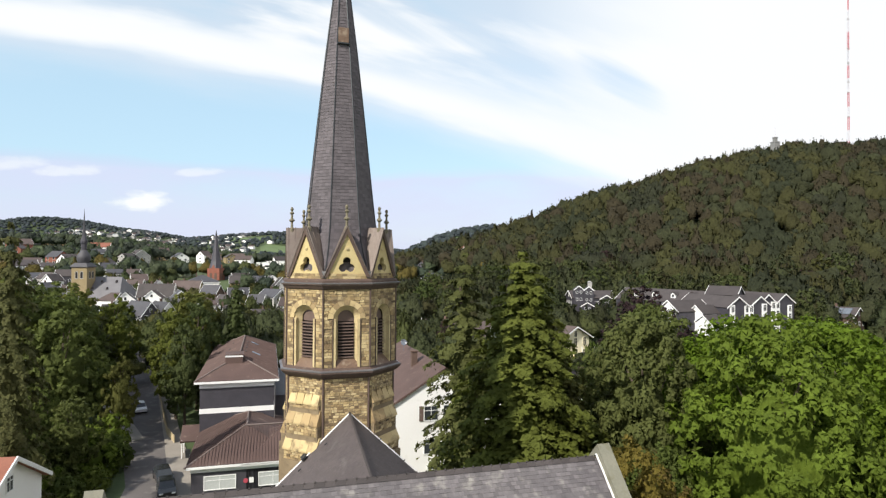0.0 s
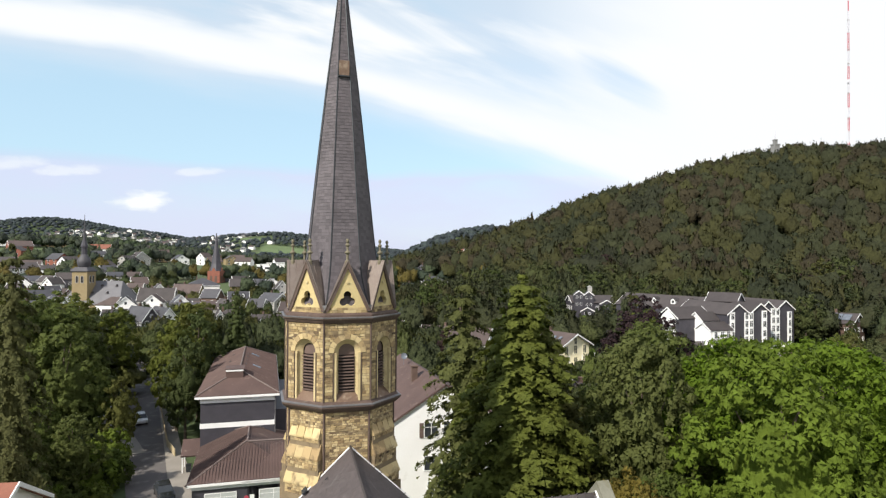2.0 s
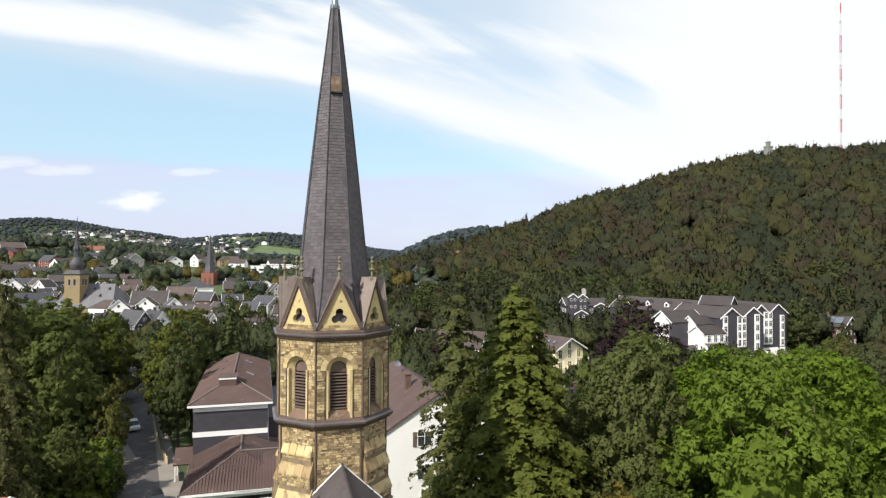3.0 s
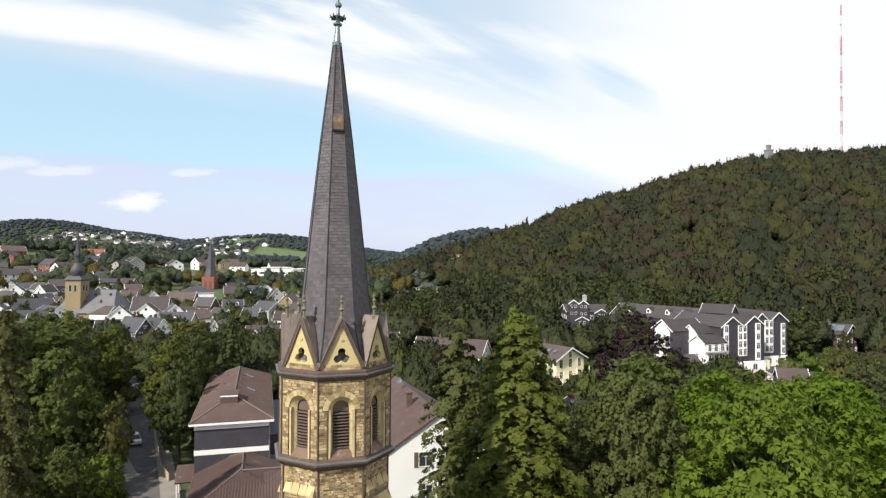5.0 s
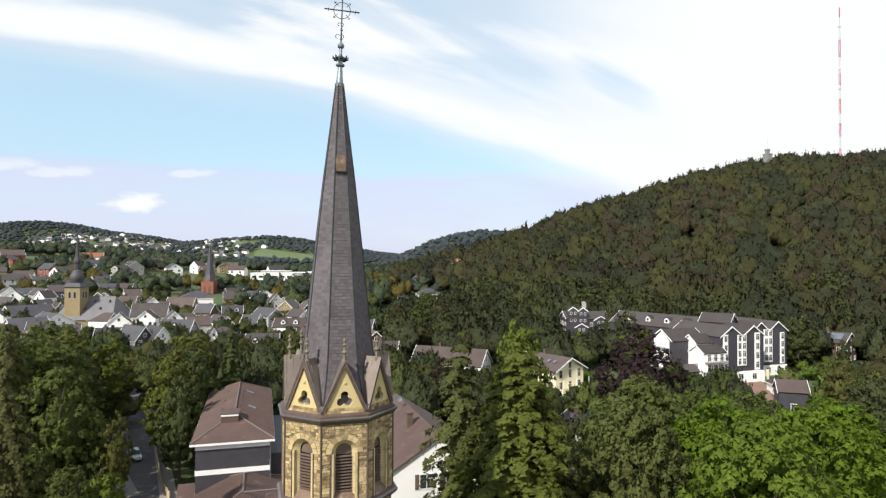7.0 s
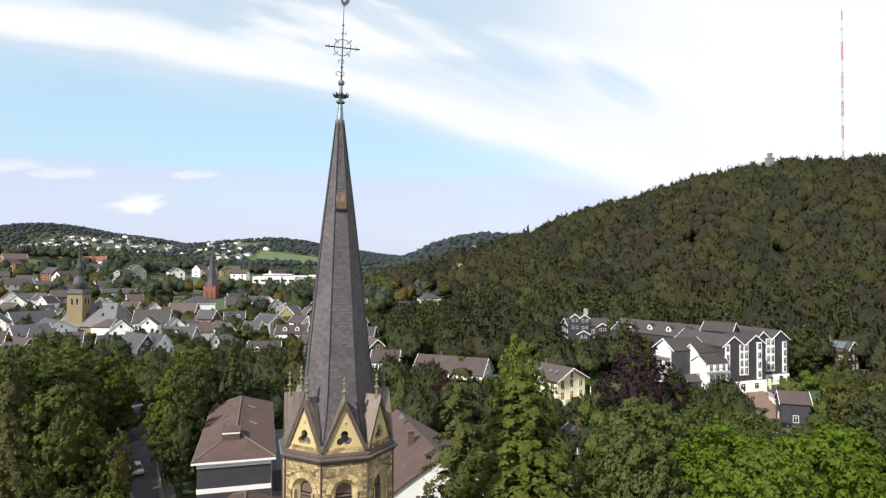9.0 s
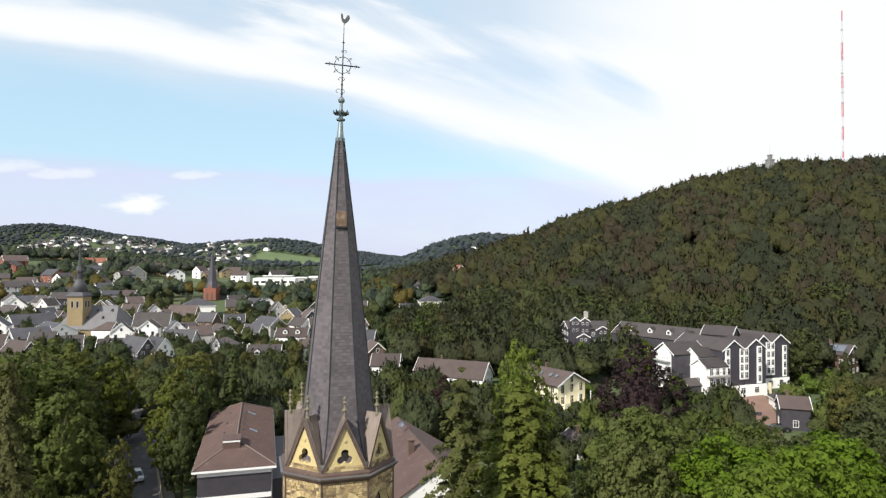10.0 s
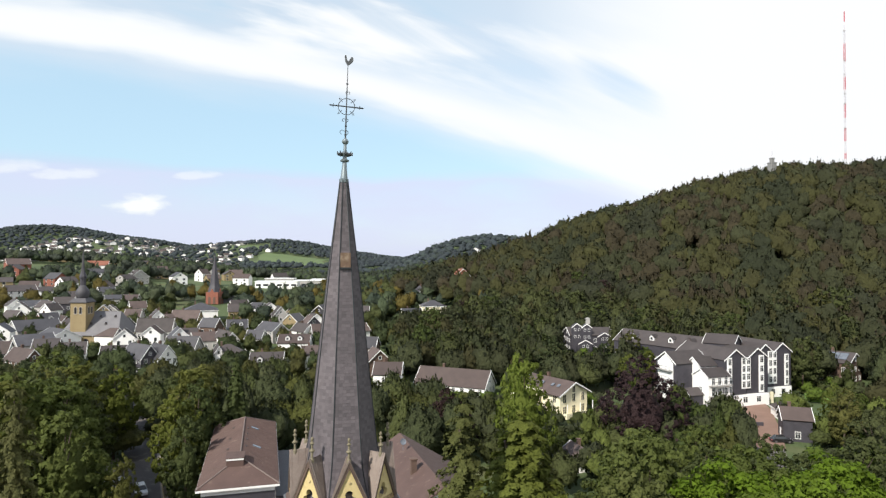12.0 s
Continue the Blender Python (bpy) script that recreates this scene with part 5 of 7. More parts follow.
house("grey-roofed hall with a wide hipped roof", -31.9, 313.4, 5, 16.3, 16, over_land(-31.9, 313.4, 12.2), 3.5, 'white','tile_grey',along='x',hip=True,storeys=1)
house("grey dark-roofed house in the old town", -43.8, 242.8, 78, 5.9, 14, over_land(-43.8, 242.8, 9.2), 4.8, 'grey_wall','tile_dark',storeys=2)
house("dark-roofed house with a white gable", -50.7, 296.1, 13, 8.2, 12, over_land(-50.7, 296.1, 9.4), 4.2, 'white','tile_dark',storeys=2)
house("large grey-roofed building near the church", -96.1, 272.3, 31, 16.7, 16, over_land(-96.1, 272.3, 8.1), 4.0, 'grey_wall','tile_grey',along='x',storeys=2)
house("grey-roofed building with skylights", -79.8, 243.3, 36, 11.8, 14, over_land(-79.8, 243.3, 7.5), 3.3, 'white','tile_grey',storeys=1)
house("long grey-roofed building behind trees", -84.0, 228.9, 29, 12.3, 14, over_land(-84.0, 228.9, 7.0), 3.3, 'grey_wall','tile_grey',along='x',storeys=2)
house("red rendered house with a grey roof", -99.1, 300.4, 34, 7.9, 12, over_land(-99.1, 300.4, 8.6), 4.2, 'brick','tile_grey',along='x',storeys=2,dormers=1)
house("narrow orange-red rendered town house", -92.9, 299.6, 33, 4.2, 10, over_land(-92.9, 299.6, 7.6), 3.8, 'brick','tile_umber',storeys=2,chimney=False)
house("ochre town house with many windows", -86.9, 295.7, -11, 6.8, 14, over_land(-86.9, 295.7, 6.7), 3.0, 'ochre','tile_dark',along='x',storeys=3)
house("white dark-roofed house among trees", -66.4, 212.1, 9, 7.8, 12, over_land(-66.4, 212.1, 5.3), 3.5, 'white','tile_dark',along='x',storeys=1)
house("brick house with brown roof and chimney", -74.6, 188.5, 43, 5.9, 12, over_land(-74.6, 188.5, 6.6), 3.5, 'brownbrick','tile_umber',storeys=2)
house("grey dark-roofed house behind trees", -75.4, 214.8, 8, 7.8, 12, over_land(-75.4, 214.8, 7.2), 2.8, 'grey_wall','tile_dark',along='x',storeys=2)
house("white apartment block with balconies", -137.7, 386.1, 30, 15.1, 14, over_land(-137.7, 386.1, 19.8), 3.3, 'white','tile_dark',along='x',storeys=3,gap=3.2)
house("white house with a dark roof", -132.6, 405.5, 11, 13.8, 14, over_land(-132.6, 405.5, 18.8), 2.5, 'white','tile_dark',along='x',storeys=2,gap=3)
house("white house with balconies", -118.4, 343.8, 31, 13.6, 14, over_land(-118.4, 343.8, 13.9), 2.5, 'white','tile_grey',along='x',storeys=2,gap=3)
house("white house on the slope", -127.1, 345.4, 24, 8.3, 12, over_land(-127.1, 345.4, 13.8), 3.4, 'white','tile_dark',storeys=2,gap=3)
house("tall red brick row house", -182.8, 524.9, 28, 15.7, 14, over_land(-182.8, 524.9, 34.6), 4.4, 'brick','tile_umber',along='x',storeys=3,gap=3.4)
house("large white house with a red roof", -135.4, 568.0, 4, 16.5, 14, over_land(-135.4, 568.0, 33.5), 3.9, 'white','tile_red',along='x',storeys=2,gap=3.2)
house("grey house on the slope", -93.2, 392.5, 24, 9.0, 12, over_land(-93.2, 392.5, 18.2), 3.2, 'grey_wall','tile_grey',along='x',storeys=2,gap=3)
house("grey gabled house on the slope", -81.7, 362.9, 11, 11.6, 12, over_land(-81.7, 362.9, 15.7), 2.2, 'grey_wall','tile_grey',along='x',storeys=2,gap=3)
house("villa with steep gables", -91.8, 491.2, 30, 13.0, 12, over_land(-91.8, 491.2, 25.5), 5.1, 'grey_wall','tile_dark',storeys=2,gap=3,dormers=1)
house("small grey house with brown roof", -73.2, 359.8, -5, 7.7, 11, over_land(-73.2, 359.8, 15.1), 2.9, 'grey_wall','tile_umber',along='x',storeys=1,gap=3)
house("white house with a brown gable roof", 31.7, 136.3, -18, 7.5, 10, over_land(31.7, 136.3, 6.6), 2.6, 'white','tile_umber',along='x',storeys=1)
house("long white house with a brown tiled roof", 50.0, 131.5, -40, 21.0, 9, over_land(50.0, 131.5, 3.4), 4.0, 'white','tile_umber',along='x',storeys=1)
house("yellow house with a flat grey roof", 85.7, 280.2, -8, 12.4, 11, over_land(85.7, 280.2, 14.6), 2.6, 'cream','tile_grey',along='x',hip=True,storeys=2,gap=3)
house("low cream house among trees", 71.0, 268.0, -9, 9.6, 9, over_land(71.0, 268.0, 12.8), 1.3, 'cream','tile_grey',along='x',storeys=1,gap=3)
house("steep red-roofed brick villa", 127.8, 357.6, -7, 10.4, 14, over_land(127.8, 357.6, 27.9), 5.2, 'brick','tile_red',storeys=2,gap=3,dormers=1)
house("pale villa with a grey domed roof", 93.0, 334.9, -15, 6.9, 10, over_land(93.0, 334.9, 19.6), 3.4, 'grey_wall','tile_grey',hip=True,storeys=2,gap=3)
house("white house among trees", 288.4, 778.0, -20, 12.5, 12, over_land(288.4, 778.0, 36.5), 3.1, 'white','tile_dark',along='x',storeys=2,gap=3)
house("brown brick house with solar panels on its roof", 166.3, 109.5, -70, 9.5, 9, over_land(166.3, 109.5, 8.1), 2.7, 'brownbrick','tile_dark',along='x',storeys=2)
house("dark slate-clad house beside the forecourt", 106.5, 68.5, -35, 5.5, 5.5, over_land(106.5, 68.5, 4.8), 2.0, 'slate_wall','tile_umber',along='x',storeys=2)
house("low white garage with a flat roof", 117.7, 83.6, -26, 2.4, 5, over_land(117.7, 83.6, 2.6), 1.2, 'white','tile_dark',along='x',hip=True,storeys=0,chimney=False)
house("small white garden house with a brown roof", 52.7, 65.2, 0, 4.1, 6, over_land(52.7, 65.2, 1.7), 1.4, 'white','tile_umber',storeys=1)

# ---- apartment house on the slope ----
apt = thing("apartment_house", "large dark slate-clad apartment house with white gables and window strips", "apartment house")


def wing(x, y, rot, w, l, eave, rise, wall="slate_wall", roof="tile_dark", **kw):
    kw = {"sides": (), "storeys": 0, "chimney": False, "base": 0.8, "over": 0.3, **kw}
    house("", x, y, rot, w, l, eave - 0.8, rise, wall, roof, into=apt, **kw)


wing(113.7, 103.0, 2, 7.0, 18.0, 12.9, 2.5)
wing(121.2, 103.6, 2, 7.0, 18.0, 12.9, 2.5)
wing(128.9, 107.4, 2, 5.6, 15.0, 13.2, 2.3)
wing(135.0, 107.6, 2, 6.4, 15.0, 13.2, 2.4)
wing(119.5, 128.5, 18, 10.5, 34.0, 12.2, 3.4, sides=(3,), storeys=3, dormers=4)
wing(122.5, 108.5, 35, 8.0, 8.0, 15.3, 2.2)
wing(104.8, 103.2, 2, 10.5, 8.0, 11.6, 2.6, along="x", sides=(0,), storeys=0)
wing(107.2, 94.8, 2, 6.8, 5.2, 9.2, 1.7, "white", along="x", sides=(0, 3), storeys=3, first=2.0)
wing(108.4, 98.9, 2, 7.0, 5.0, 11.2, 1.9, "white", along="x", sides=(0,), storeys=3, first=2.0)
wing(101.5, 95.5, 2, 4.0, 4.0, 4.6, 1.4, along="x")
# white window strips on the gabled fronts
for x, y, w, z0, z1, n in ((112.0, 93.85, 1.5, 3.9, 13.4, 1), (117.45, 94.2, 3.0, 5.2, 13.2, 2), (122.7, 94.45, 1.6, 3.9, 13.6, 1), (127.2, 99.75, 1.2, 4.0, 13.6, 1), (131.7, 99.9, 3.0, 4.6, 13.6, 2), (136.7, 99.98, 1.4, 4.0, 12.6, 1)):
    m = Matrix.Translation((x, y, 0)) @ Matrix.Rotation(radians(2), 4, "Z")
    part("window_strip", Geo().box(-w / 2, w / 2, -0.12, 0.12, z0, z1, m), M["trim"], apt, "white panelled strip of windows")
    rows = 4
    for k in range(rows):
        for i in range(n):
            zz = z0 + (k + 0.55) * (z1 - z0) / rows
            window(apt, m @ Matrix.Translation(((i - (n - 1) / 2) * w / n, -0.125, zz)), 0.62 * w / n, 1.5)
for x0, x1, y in ((110.3, 124.6, 93.9), (126.2, 138.1, 99.8)):
    part("plinth", Geo().box(x0, x1, y - 0.12, y + 0.6, 0.4, 3.7), M["white"], apt, "white rendered ground floor")
    for i in range(3):
        xx = x0 + (x1 - x0) * (0.16 + 0.3 * i)
        window(apt, Matrix.Translation((xx, y - 0.125, 2.4)), 1.3, 1.4)
cup = part("roof_lantern", Geo().box(-0.65, 0.65, -0.65, 0.65, 11.5, 14.4, Matrix.Translation((118.8, 118.0, 0))), M["trim"], apt, "small white roof lantern")
part("lantern_roof", Geo().rings([[(118.8 + x * a, 118.0 + y * a, z) for x, y in ((-1, -1), (1, -1), (1, 1), (-1, 1))] for a, z in ((0.9, 14.4), (0.9, 14.5), (0.4, 15.1), (0.35, 15.5), (0.05, 15.9))]), M["tile_dark"], cup)
part("gable_panel", Geo().prism([(-3.0, 2), (3.0, 2), (3.0, 11.4), (0, 13.7), (-3.0, 11.4)], -0.1, 0.1, Matrix.Translation((99.45, 103.0, 0)) @ Matrix.Rotation(radians(-88), 4, "Z")), M["trim"], apt, "white rendered gable front")
for z in (4.3, 7.0, 9.6):
    for m, n in ((Matrix.Translation((98.9, 103.0, z)) @ Matrix.Rotation(radians(-88), 4, "Z"), 3.0), (Matrix.Translation((107.4, 91.6, z)) @ Matrix.Rotation(radians(2), 4, "Z"), 3.3)):
        if z > 9 and n > 3.1:
            continue
        bal = part("balcony", Geo().box(-n, n, -0.6, 0.6, -0.12, 0.05, m), M["grey_wall"], apt, "grey balcony with a dark rail")
        g = Geo().box(-n, n, -0.6, -0.55, 0.98, 1.04, m)
        for i in range(13):
            xx = -n + 2 * n * i / 12
            g.box(xx - 0.02, xx + 0.02, -0.59, -0.56, 0.05, 0.98, m)
        part("rail", g, M["iron"], bal)
        for i in (-1, 0, 1):
            window(apt, m @ Matrix.Translation((i * n * 0.6, 0.52, 1.0)), 0.9, 1.7)
porch = part("gate_post", Geo().box(126.6, 127.2, 95.0, 95.6, 0.3, 3.6), M["cream"], apt)
single("awning", Geo().box(124.8, 129.0, 96.4, 98.0, 2.6, 2.8).box(124.9, 125.0, 96.5, 96.6, 0.2, 2.6).box(128.8, 128.9, 96.5, 96.6, 0.2, 2.6), M["ochre"], "yellow awning beside the entrance", "awning")
single("notice_board", Geo().box(-1.6, 1.6, -0.06, 0.06, 0.9, 2.3).box(-1.4, -1.3, -0.05, 0.05, 0, 0.9).box(1.3, 1.4, -0.05, 0.05, 0, 0.9), M["trim"], "white board on posts by the forecourt", "sign", Matrix.Translation((104.0, 81.0, 0.4)))
single("low_wall", Geo().box(-4.5, 4.5, -0.2, 0.2, 0, 0.9), M["slate_wall"], "low dark wall beside the forecourt", "wall", Matrix.Translation((103.0, 79.5, 0.3)) @ Matrix.Rotation(radians(-20), 4, "Z"))

# dark slate house with zigzag white eaves
dark = house("dark slate-clad apartment house with white zigzag eaves", 117.0, 173.5, -15, 16.0, 11.0, over_land(117, 173.5, 10.6), 2.4, "slate_wall", "tile_dark", along="x", sides=(0, 3), storeys=3, first=2.0, frames="trim", chimney=False)
for x, e in ((-5.6, 10.0), (-1.9, 9.8), (4.6, 6.6), (-2.6, 3.9)):
    z = e
    m = Matrix.Translation((x, -5.7, 0))
    wide = 3.6 if e > 9 else 5.0
    part("gable_front", Geo().prism([(-wide / 2, 0), (wide / 2, 0), (wide / 2, z), (0, z + 1.3), (-wide / 2, z)], -0.9 if e < 9 else -0.2, 2.2, m), M["slate_wall"], dark)
    for s in (-1, 1):
        part("bargeboard", Geo().prism([(s * (wide / 2 + 0.2), z - 0.05), (0, z + 1.42), (0, z + 1.08), (s * (wide / 2 + 0.2), z - 0.4)], -1.05 if e < 9 else -0.35, -0.9 if e < 9 else -0.2, m), M["trim"], dark)
for x, e, y in ((-5.6, 10.0, -5.9), (-1.9, 9.8, -5.9), (4.6, 6.6, -6.6), (-2.6, 3.9, -6.6)):
    for z in (e - 1.0, e - 3.6):
        for k in (-0.75, 0.75):
            if z > 1:
                window(dark, Matrix.Translation((x + k, y - 0.01, z)), 0.6, 0.8, False)
part("roof_turret", Geo().box(-0.7, 0.7, -0.6, 0.6, 10.5, 12.5).prism([(-0.9, 12.5), (0.9, 12.5), (0, 13.0)], -0.8, 0.8), M["grey_wall"], dark, "small pale roof turret")

# cream villa
villa = house("cream two-storey villa with a grey gable roof", 67.8, 105.5, 18, 9.5, 14.0, over_land(67.8, 105.5, 6.0), 2.5, "cream", "tile_umber", over=0.8, sides=(0, 3, 1), storeys=2, first=1.7, win=(1.0, 1.9), frames="cream", gap=2.9)
VE = over_land(67.8, 105.5, 6.0)
part("terrace", Geo().box(-4.4, 5.2, -9.0, -7.0, 0, 0.9).box(-4.4, 5.2, -9.0, -8.9, 0.9, 1.5), M["cream"], villa, "cream terrace with a parapet")
for i in range(3):
    part("terrace_post", Geo().tube((-4.0 + 4.4 * i, -8.8, 0.9), (-4.0 + 4.4 * i, -8.8, 3.6), 0.1, 0.1, 8), M["trim"], villa)
part("side_bay", Geo().box(-9.6, -4.7, -1.0, 5.5, 0, VE - 0.9).prism([(-9.8, VE - 0.9), (-4.7, VE - 0.9), (-4.7, VE + 0.2)], -1.2, 5.7), M["cream"], villa, "lower cream side bay")
for z in (1.7, 4.2):
    for y in (0.6, 3.6):
        window(villa, Matrix.Translation((-9.604, y, z)) @ Matrix.Rotation(radians(-90), 4, "Z"), 1.0, 1.6)
    window(villa, Matrix.Translation((-7.2, -1.004, z)), 1.0, 1.6)
for y in (-4.5, -2.5, 1.0):
    part("roof_light", Geo().box(-0.5, 0.5, -0.4, 0.4, -0.05, 0.1, Matrix.Translation((-2.6, y, VE + 1.5)) @ Matrix.Rotation(radians(-32), 4, "Y")), M["solar"], villa)

# ---- old church with an onion dome ----
old = thing("old_church", "ochre rendered old church with a dark onion-domed tower", "church", Matrix.Translation((-66.0, 250.0, land_xy(-66, 250))) @ Matrix.Rotation(radians(-17), 4, "Z"))
zb = -land_xy(-66, 250)
part("nave", Geo().box(-11.3, 11.3, -8.5, 8.5, 0, 8.2 + zb), M["ochre"], old, "ochre rendered nave wall")
for s in (-1, 1):
    part("nave_roof", roof_slab([(s * 12.0, -9.1, 7.8 + zb), (s * 12.0, 9.1, 7.8 + zb), (s * 8.6, 0, 16.9 + zb)]), M["slate_pale"], old, "grey slate nave roof")
for s in (-1, 1):
    part("nave_roof", roof_slab([(-12.0, s * 9.1, 7.8 + zb), (12.0, s * 9.1, 7.8 + zb), (8.6, 0, 16.9 + zb), (-8.6, 0, 16.9 + zb)]), M["slate_pale"], old, "grey slate nave roof")
for x in (-7, -1, 5):
    w0 = part("window", Geo().prism(arch(1.0, 3.0 + zb, 5.6 + zb), -8.62, -8.5, Matrix.Translation((x, 0, 0))), M["brown_stone"], old)
    part("pane", Geo().prism(arch(0.75, 3.2 + zb, 5.6 + zb), -8.66, -8.62, Matrix.Translation((x, 0, 0))), M["glass"], w0)
    for q in (0.45, 0.75):
        part("dormer", Geo().prism([(-0.45, 0), (0.45, 0), (0, 0.8)], -0.5, 0.8, Matrix.Translation((x + 8 * (q - 0.45), -9.1 * (1 - q), 7.9 + zb + 9.1 * q))), M["tile_dark"], old)
ot = thing("old_church_tower", "square ochre church tower with a dark onion dome", "church tower", Matrix.Translation((-72.0, 247.0, land_xy(-72, 247))) @ Matrix.Rotation(radians(-17), 4, "Z"))
zb = -land_xy(-72, 247)
part("shaft_wall", Geo().box(-3.1, 3.1, -3.1, 3.1, 0, 21.0 + zb), M["ochre"], ot)
for s in range(4):
    for x in (-0.9, 0.9):
        m = Matrix.Rotation(radians(90 * s), 4, "Z") @ Matrix.Translation((x * 1.15, -3.1, 0))
        o = part("bell_opening", Geo().prism(arch(0.62, 16.2 + zb, 18.6 + zb), -0.08, 0.0, m), M["grey_wall"], ot)
        part("louvre", Geo().prism(arch(0.45, 16.4 + zb, 18.6 + zb), -0.12, -0.08, m), M["black"], o)
part("eaves", Geo().rings([[(x * a, y * a, z + zb) for x, y in ((-1, -1), (1, -1), (1, 1), (-1, 1))] for a, z in ((3.2, 20.7), (3.6, 20.9), (3.55, 21.2), (2.3, 22.6))]), M["tile_grey"], ot)
part("onion_dome", Geo().turned([(2.0, 22.4 + zb), (2.2, 23.0 + zb), (2.6, 24.2 + zb), (2.55, 25.2 + zb), (2.1, 26.2 + zb), (1.5, 27.0 + zb), (1.15, 27.8 + zb)], 16), M["tile_grey"], ot, "bulging dark slate dome", smooth=True)
part("lantern", Geo().turned([(1.1, 27.8 + zb), (1.1, 30.3 + zb), (1.35, 30.5 + zb), (1.4, 31.4 + zb), (0.95, 32.6 + zb), (0.75, 33.4 + zb)], 8), M["slate_wall"], ot)
part("needle", Geo().turned([(0.75, 33.4 + zb), (0.6, 35.0 + zb), (0.3, 39.0 + zb), (0.1, 43.0 + zb), (0.02, 44.5 + zb)], 8), M["tile_grey"], ot)

# ---- red brick church ----
x, y = -29.0, 378.0
rc = thing("brick_church", "red brick church with a slim slate spire", "church", Matrix.Translation((x, y, land_xy(x, y))) @ Matrix.Rotation(radians(-20), 4, "Z"))
zb = -land_xy(x, y)
part("tower_wall", Geo().box(-3.9, 3.9, -3.9, 3.9, 0, 18.2 + zb), M["brick"], rc, "red brick tower")
for s in (0, 1, 3):
    for k in (-1, 1):
        m = Matrix.Rotation(radians(90 * s), 4, "Z") @ Matrix.Translation((k * 1.5, -3.9, 0))
        part("bell_opening", Geo().prism(arch(0.8, 11.0 + zb, 14.6 + zb), -0.1, 0.0, m), M["brownbrick"], rc)
part("spire", Geo().rings([[(a * math.cos(radians(45 * i + 22.5)), a * math.sin(radians(45 * i + 22.5)), z + zb) for i in range(8)] for a, z in ((4.1, 18.2), (2.9, 22.5), (1.5, 32.0), (0.15, 42.0))]), M["slate_wall"], rc, "slim slate spire")
for s in range(4):
    m = Matrix.Rotation(radians(90 * s), 4, "Z")
    part("spire_gable", Geo().prism([(-1.3, 18.2 + zb), (1.3, 18.2 + zb), (0, 20.4 + zb)], -3.95, -1.0, m), M["brick"], rc)
part("nave", Geo().prism([(-6, 0), (6, 0), (6, 9.5 + zb), (0, 15.5 + zb), (-6, 9.5 + zb)], 3.5, 28), M["brick"], rc, "brick nave")
for s in (-1, 1):
    part("nave_roof", roof_slab([(s * 6.4, 3.6, 9.2 + zb), (s * 6.4, 28.4, 9.2 + zb), (0, 28.4, 15.9 + zb), (0, 3.6, 15.9 + zb)]), M["tile_grey"], rc)

# ---- long low works halls ----
for u, v, w, l, h, mat in ((-138, 520, 34, 18, 6, "white"), (-112, 545, 34, 20, 7, "grey_wall"), (-150, 575, 26, 14, 6, "grey_wall"), (-108, 600, 36, 16, 7, "white")):
    x, y = spot(u, v)
    hall = thing("works_hall", "long low pale works hall with a flat roof", "hall", Matrix.Translation((x, y, land_xy(x, y) - 0.5)) @ Matrix.Rotation(radians(-12), 4, "Z"), group="works halls")
    part("wall", Geo().box(-w / 2, w / 2, -l / 2, l / 2, 0, h), M[mat], hall)
    part("roof", Geo().box(-w / 2 - 0.4, w / 2 + 0.4, -l / 2 - 0.4, l / 2 + 0.4, h, h + 0.5), M["trim"], hall)
    for i in range(6):
        window(hall, Matrix.Translation((-w / 2 + w * (i + 0.5) / 6, -l / 2 - 0.004, h * 0.55)), w / 9, 1.6, False, "grey_wall")

# ---- watch tower and radio mast on the hill ----
x, y = 357.0, 326.0
zl = land_xy(x, y)
wt = thing("watch_tower", "grey stone watch tower on the wooded hill", "tower", Matrix.Translation((x, y, zl)))
zt = 114.6 - zl
part("shaft_wall", Geo().box(-2.1, 2.1, -2.1, 2.1, 0, zt - 4.2).box(-2.4, 2.4, -2.4, 2.4, zt - 4.2, zt - 3.4), M["tower_grey"], wt)
part("upper_stage", Geo().box(-1.15, 1.15, -1.15, 1.15, zt - 3.4, zt - 0.8).box(-1.4, 1.4, -1.4, 1.4, zt - 0.8, zt), M["tower_grey"], wt)
part("antenna", Geo().tube((0, 0, zt), (0, 0, zt + 7.5), 0.32, 0.14, 6), M["mast_white"], wt)
x, y = 868.0, 697.0
zl = land_xy(x, y)
mast = thing("radio_mast", "slender red and white lattice radio mast", "mast", Matrix.Translation((x, y, zl)))
stops = [198, 208, 226, 246, 262, 284, 306, 326, 350, 378, 398, 412, 428]
reds = {198: 1, 226: 1, 262: 1, 306: 1, 350: 1, 412: 1}
for a, b in zip([zl] + stops, stops):
    key = "mast_red" if a in reds else "mast_white"
    r = 1.35 if b < 400 else 0.55
    g = Geo()
    legs = [(r * math.cos(radians(120 * i + 20)), r * math.sin(radians(120 * i + 20))) for i in range(3)]
    n = max(2, int((b - a) / 4))
    for i in range(3):
        p, q = legs[i], legs[(i + 1) % 3]
        g.tube((*p, a - zl), (*p, b - zl), 0.36, 0.36, 5)
        for k in range(n):
            z0, z1 = a - zl + (b - a) * k / n, a - zl + (b - a) * (k + 1) / n
            g.tube((*p, z0), (*q, z1), 0.16, 0.16, 4)
    part("mast_section", g, M[key], mast)
for z in (398, 352, 330, 300, 284, 246):
    part("aerial", Geo().box(-2.2, 2.2, -0.5, 0.5, z - zl - 0.7, z - zl + 0.7), M["grey_wall"], mast)

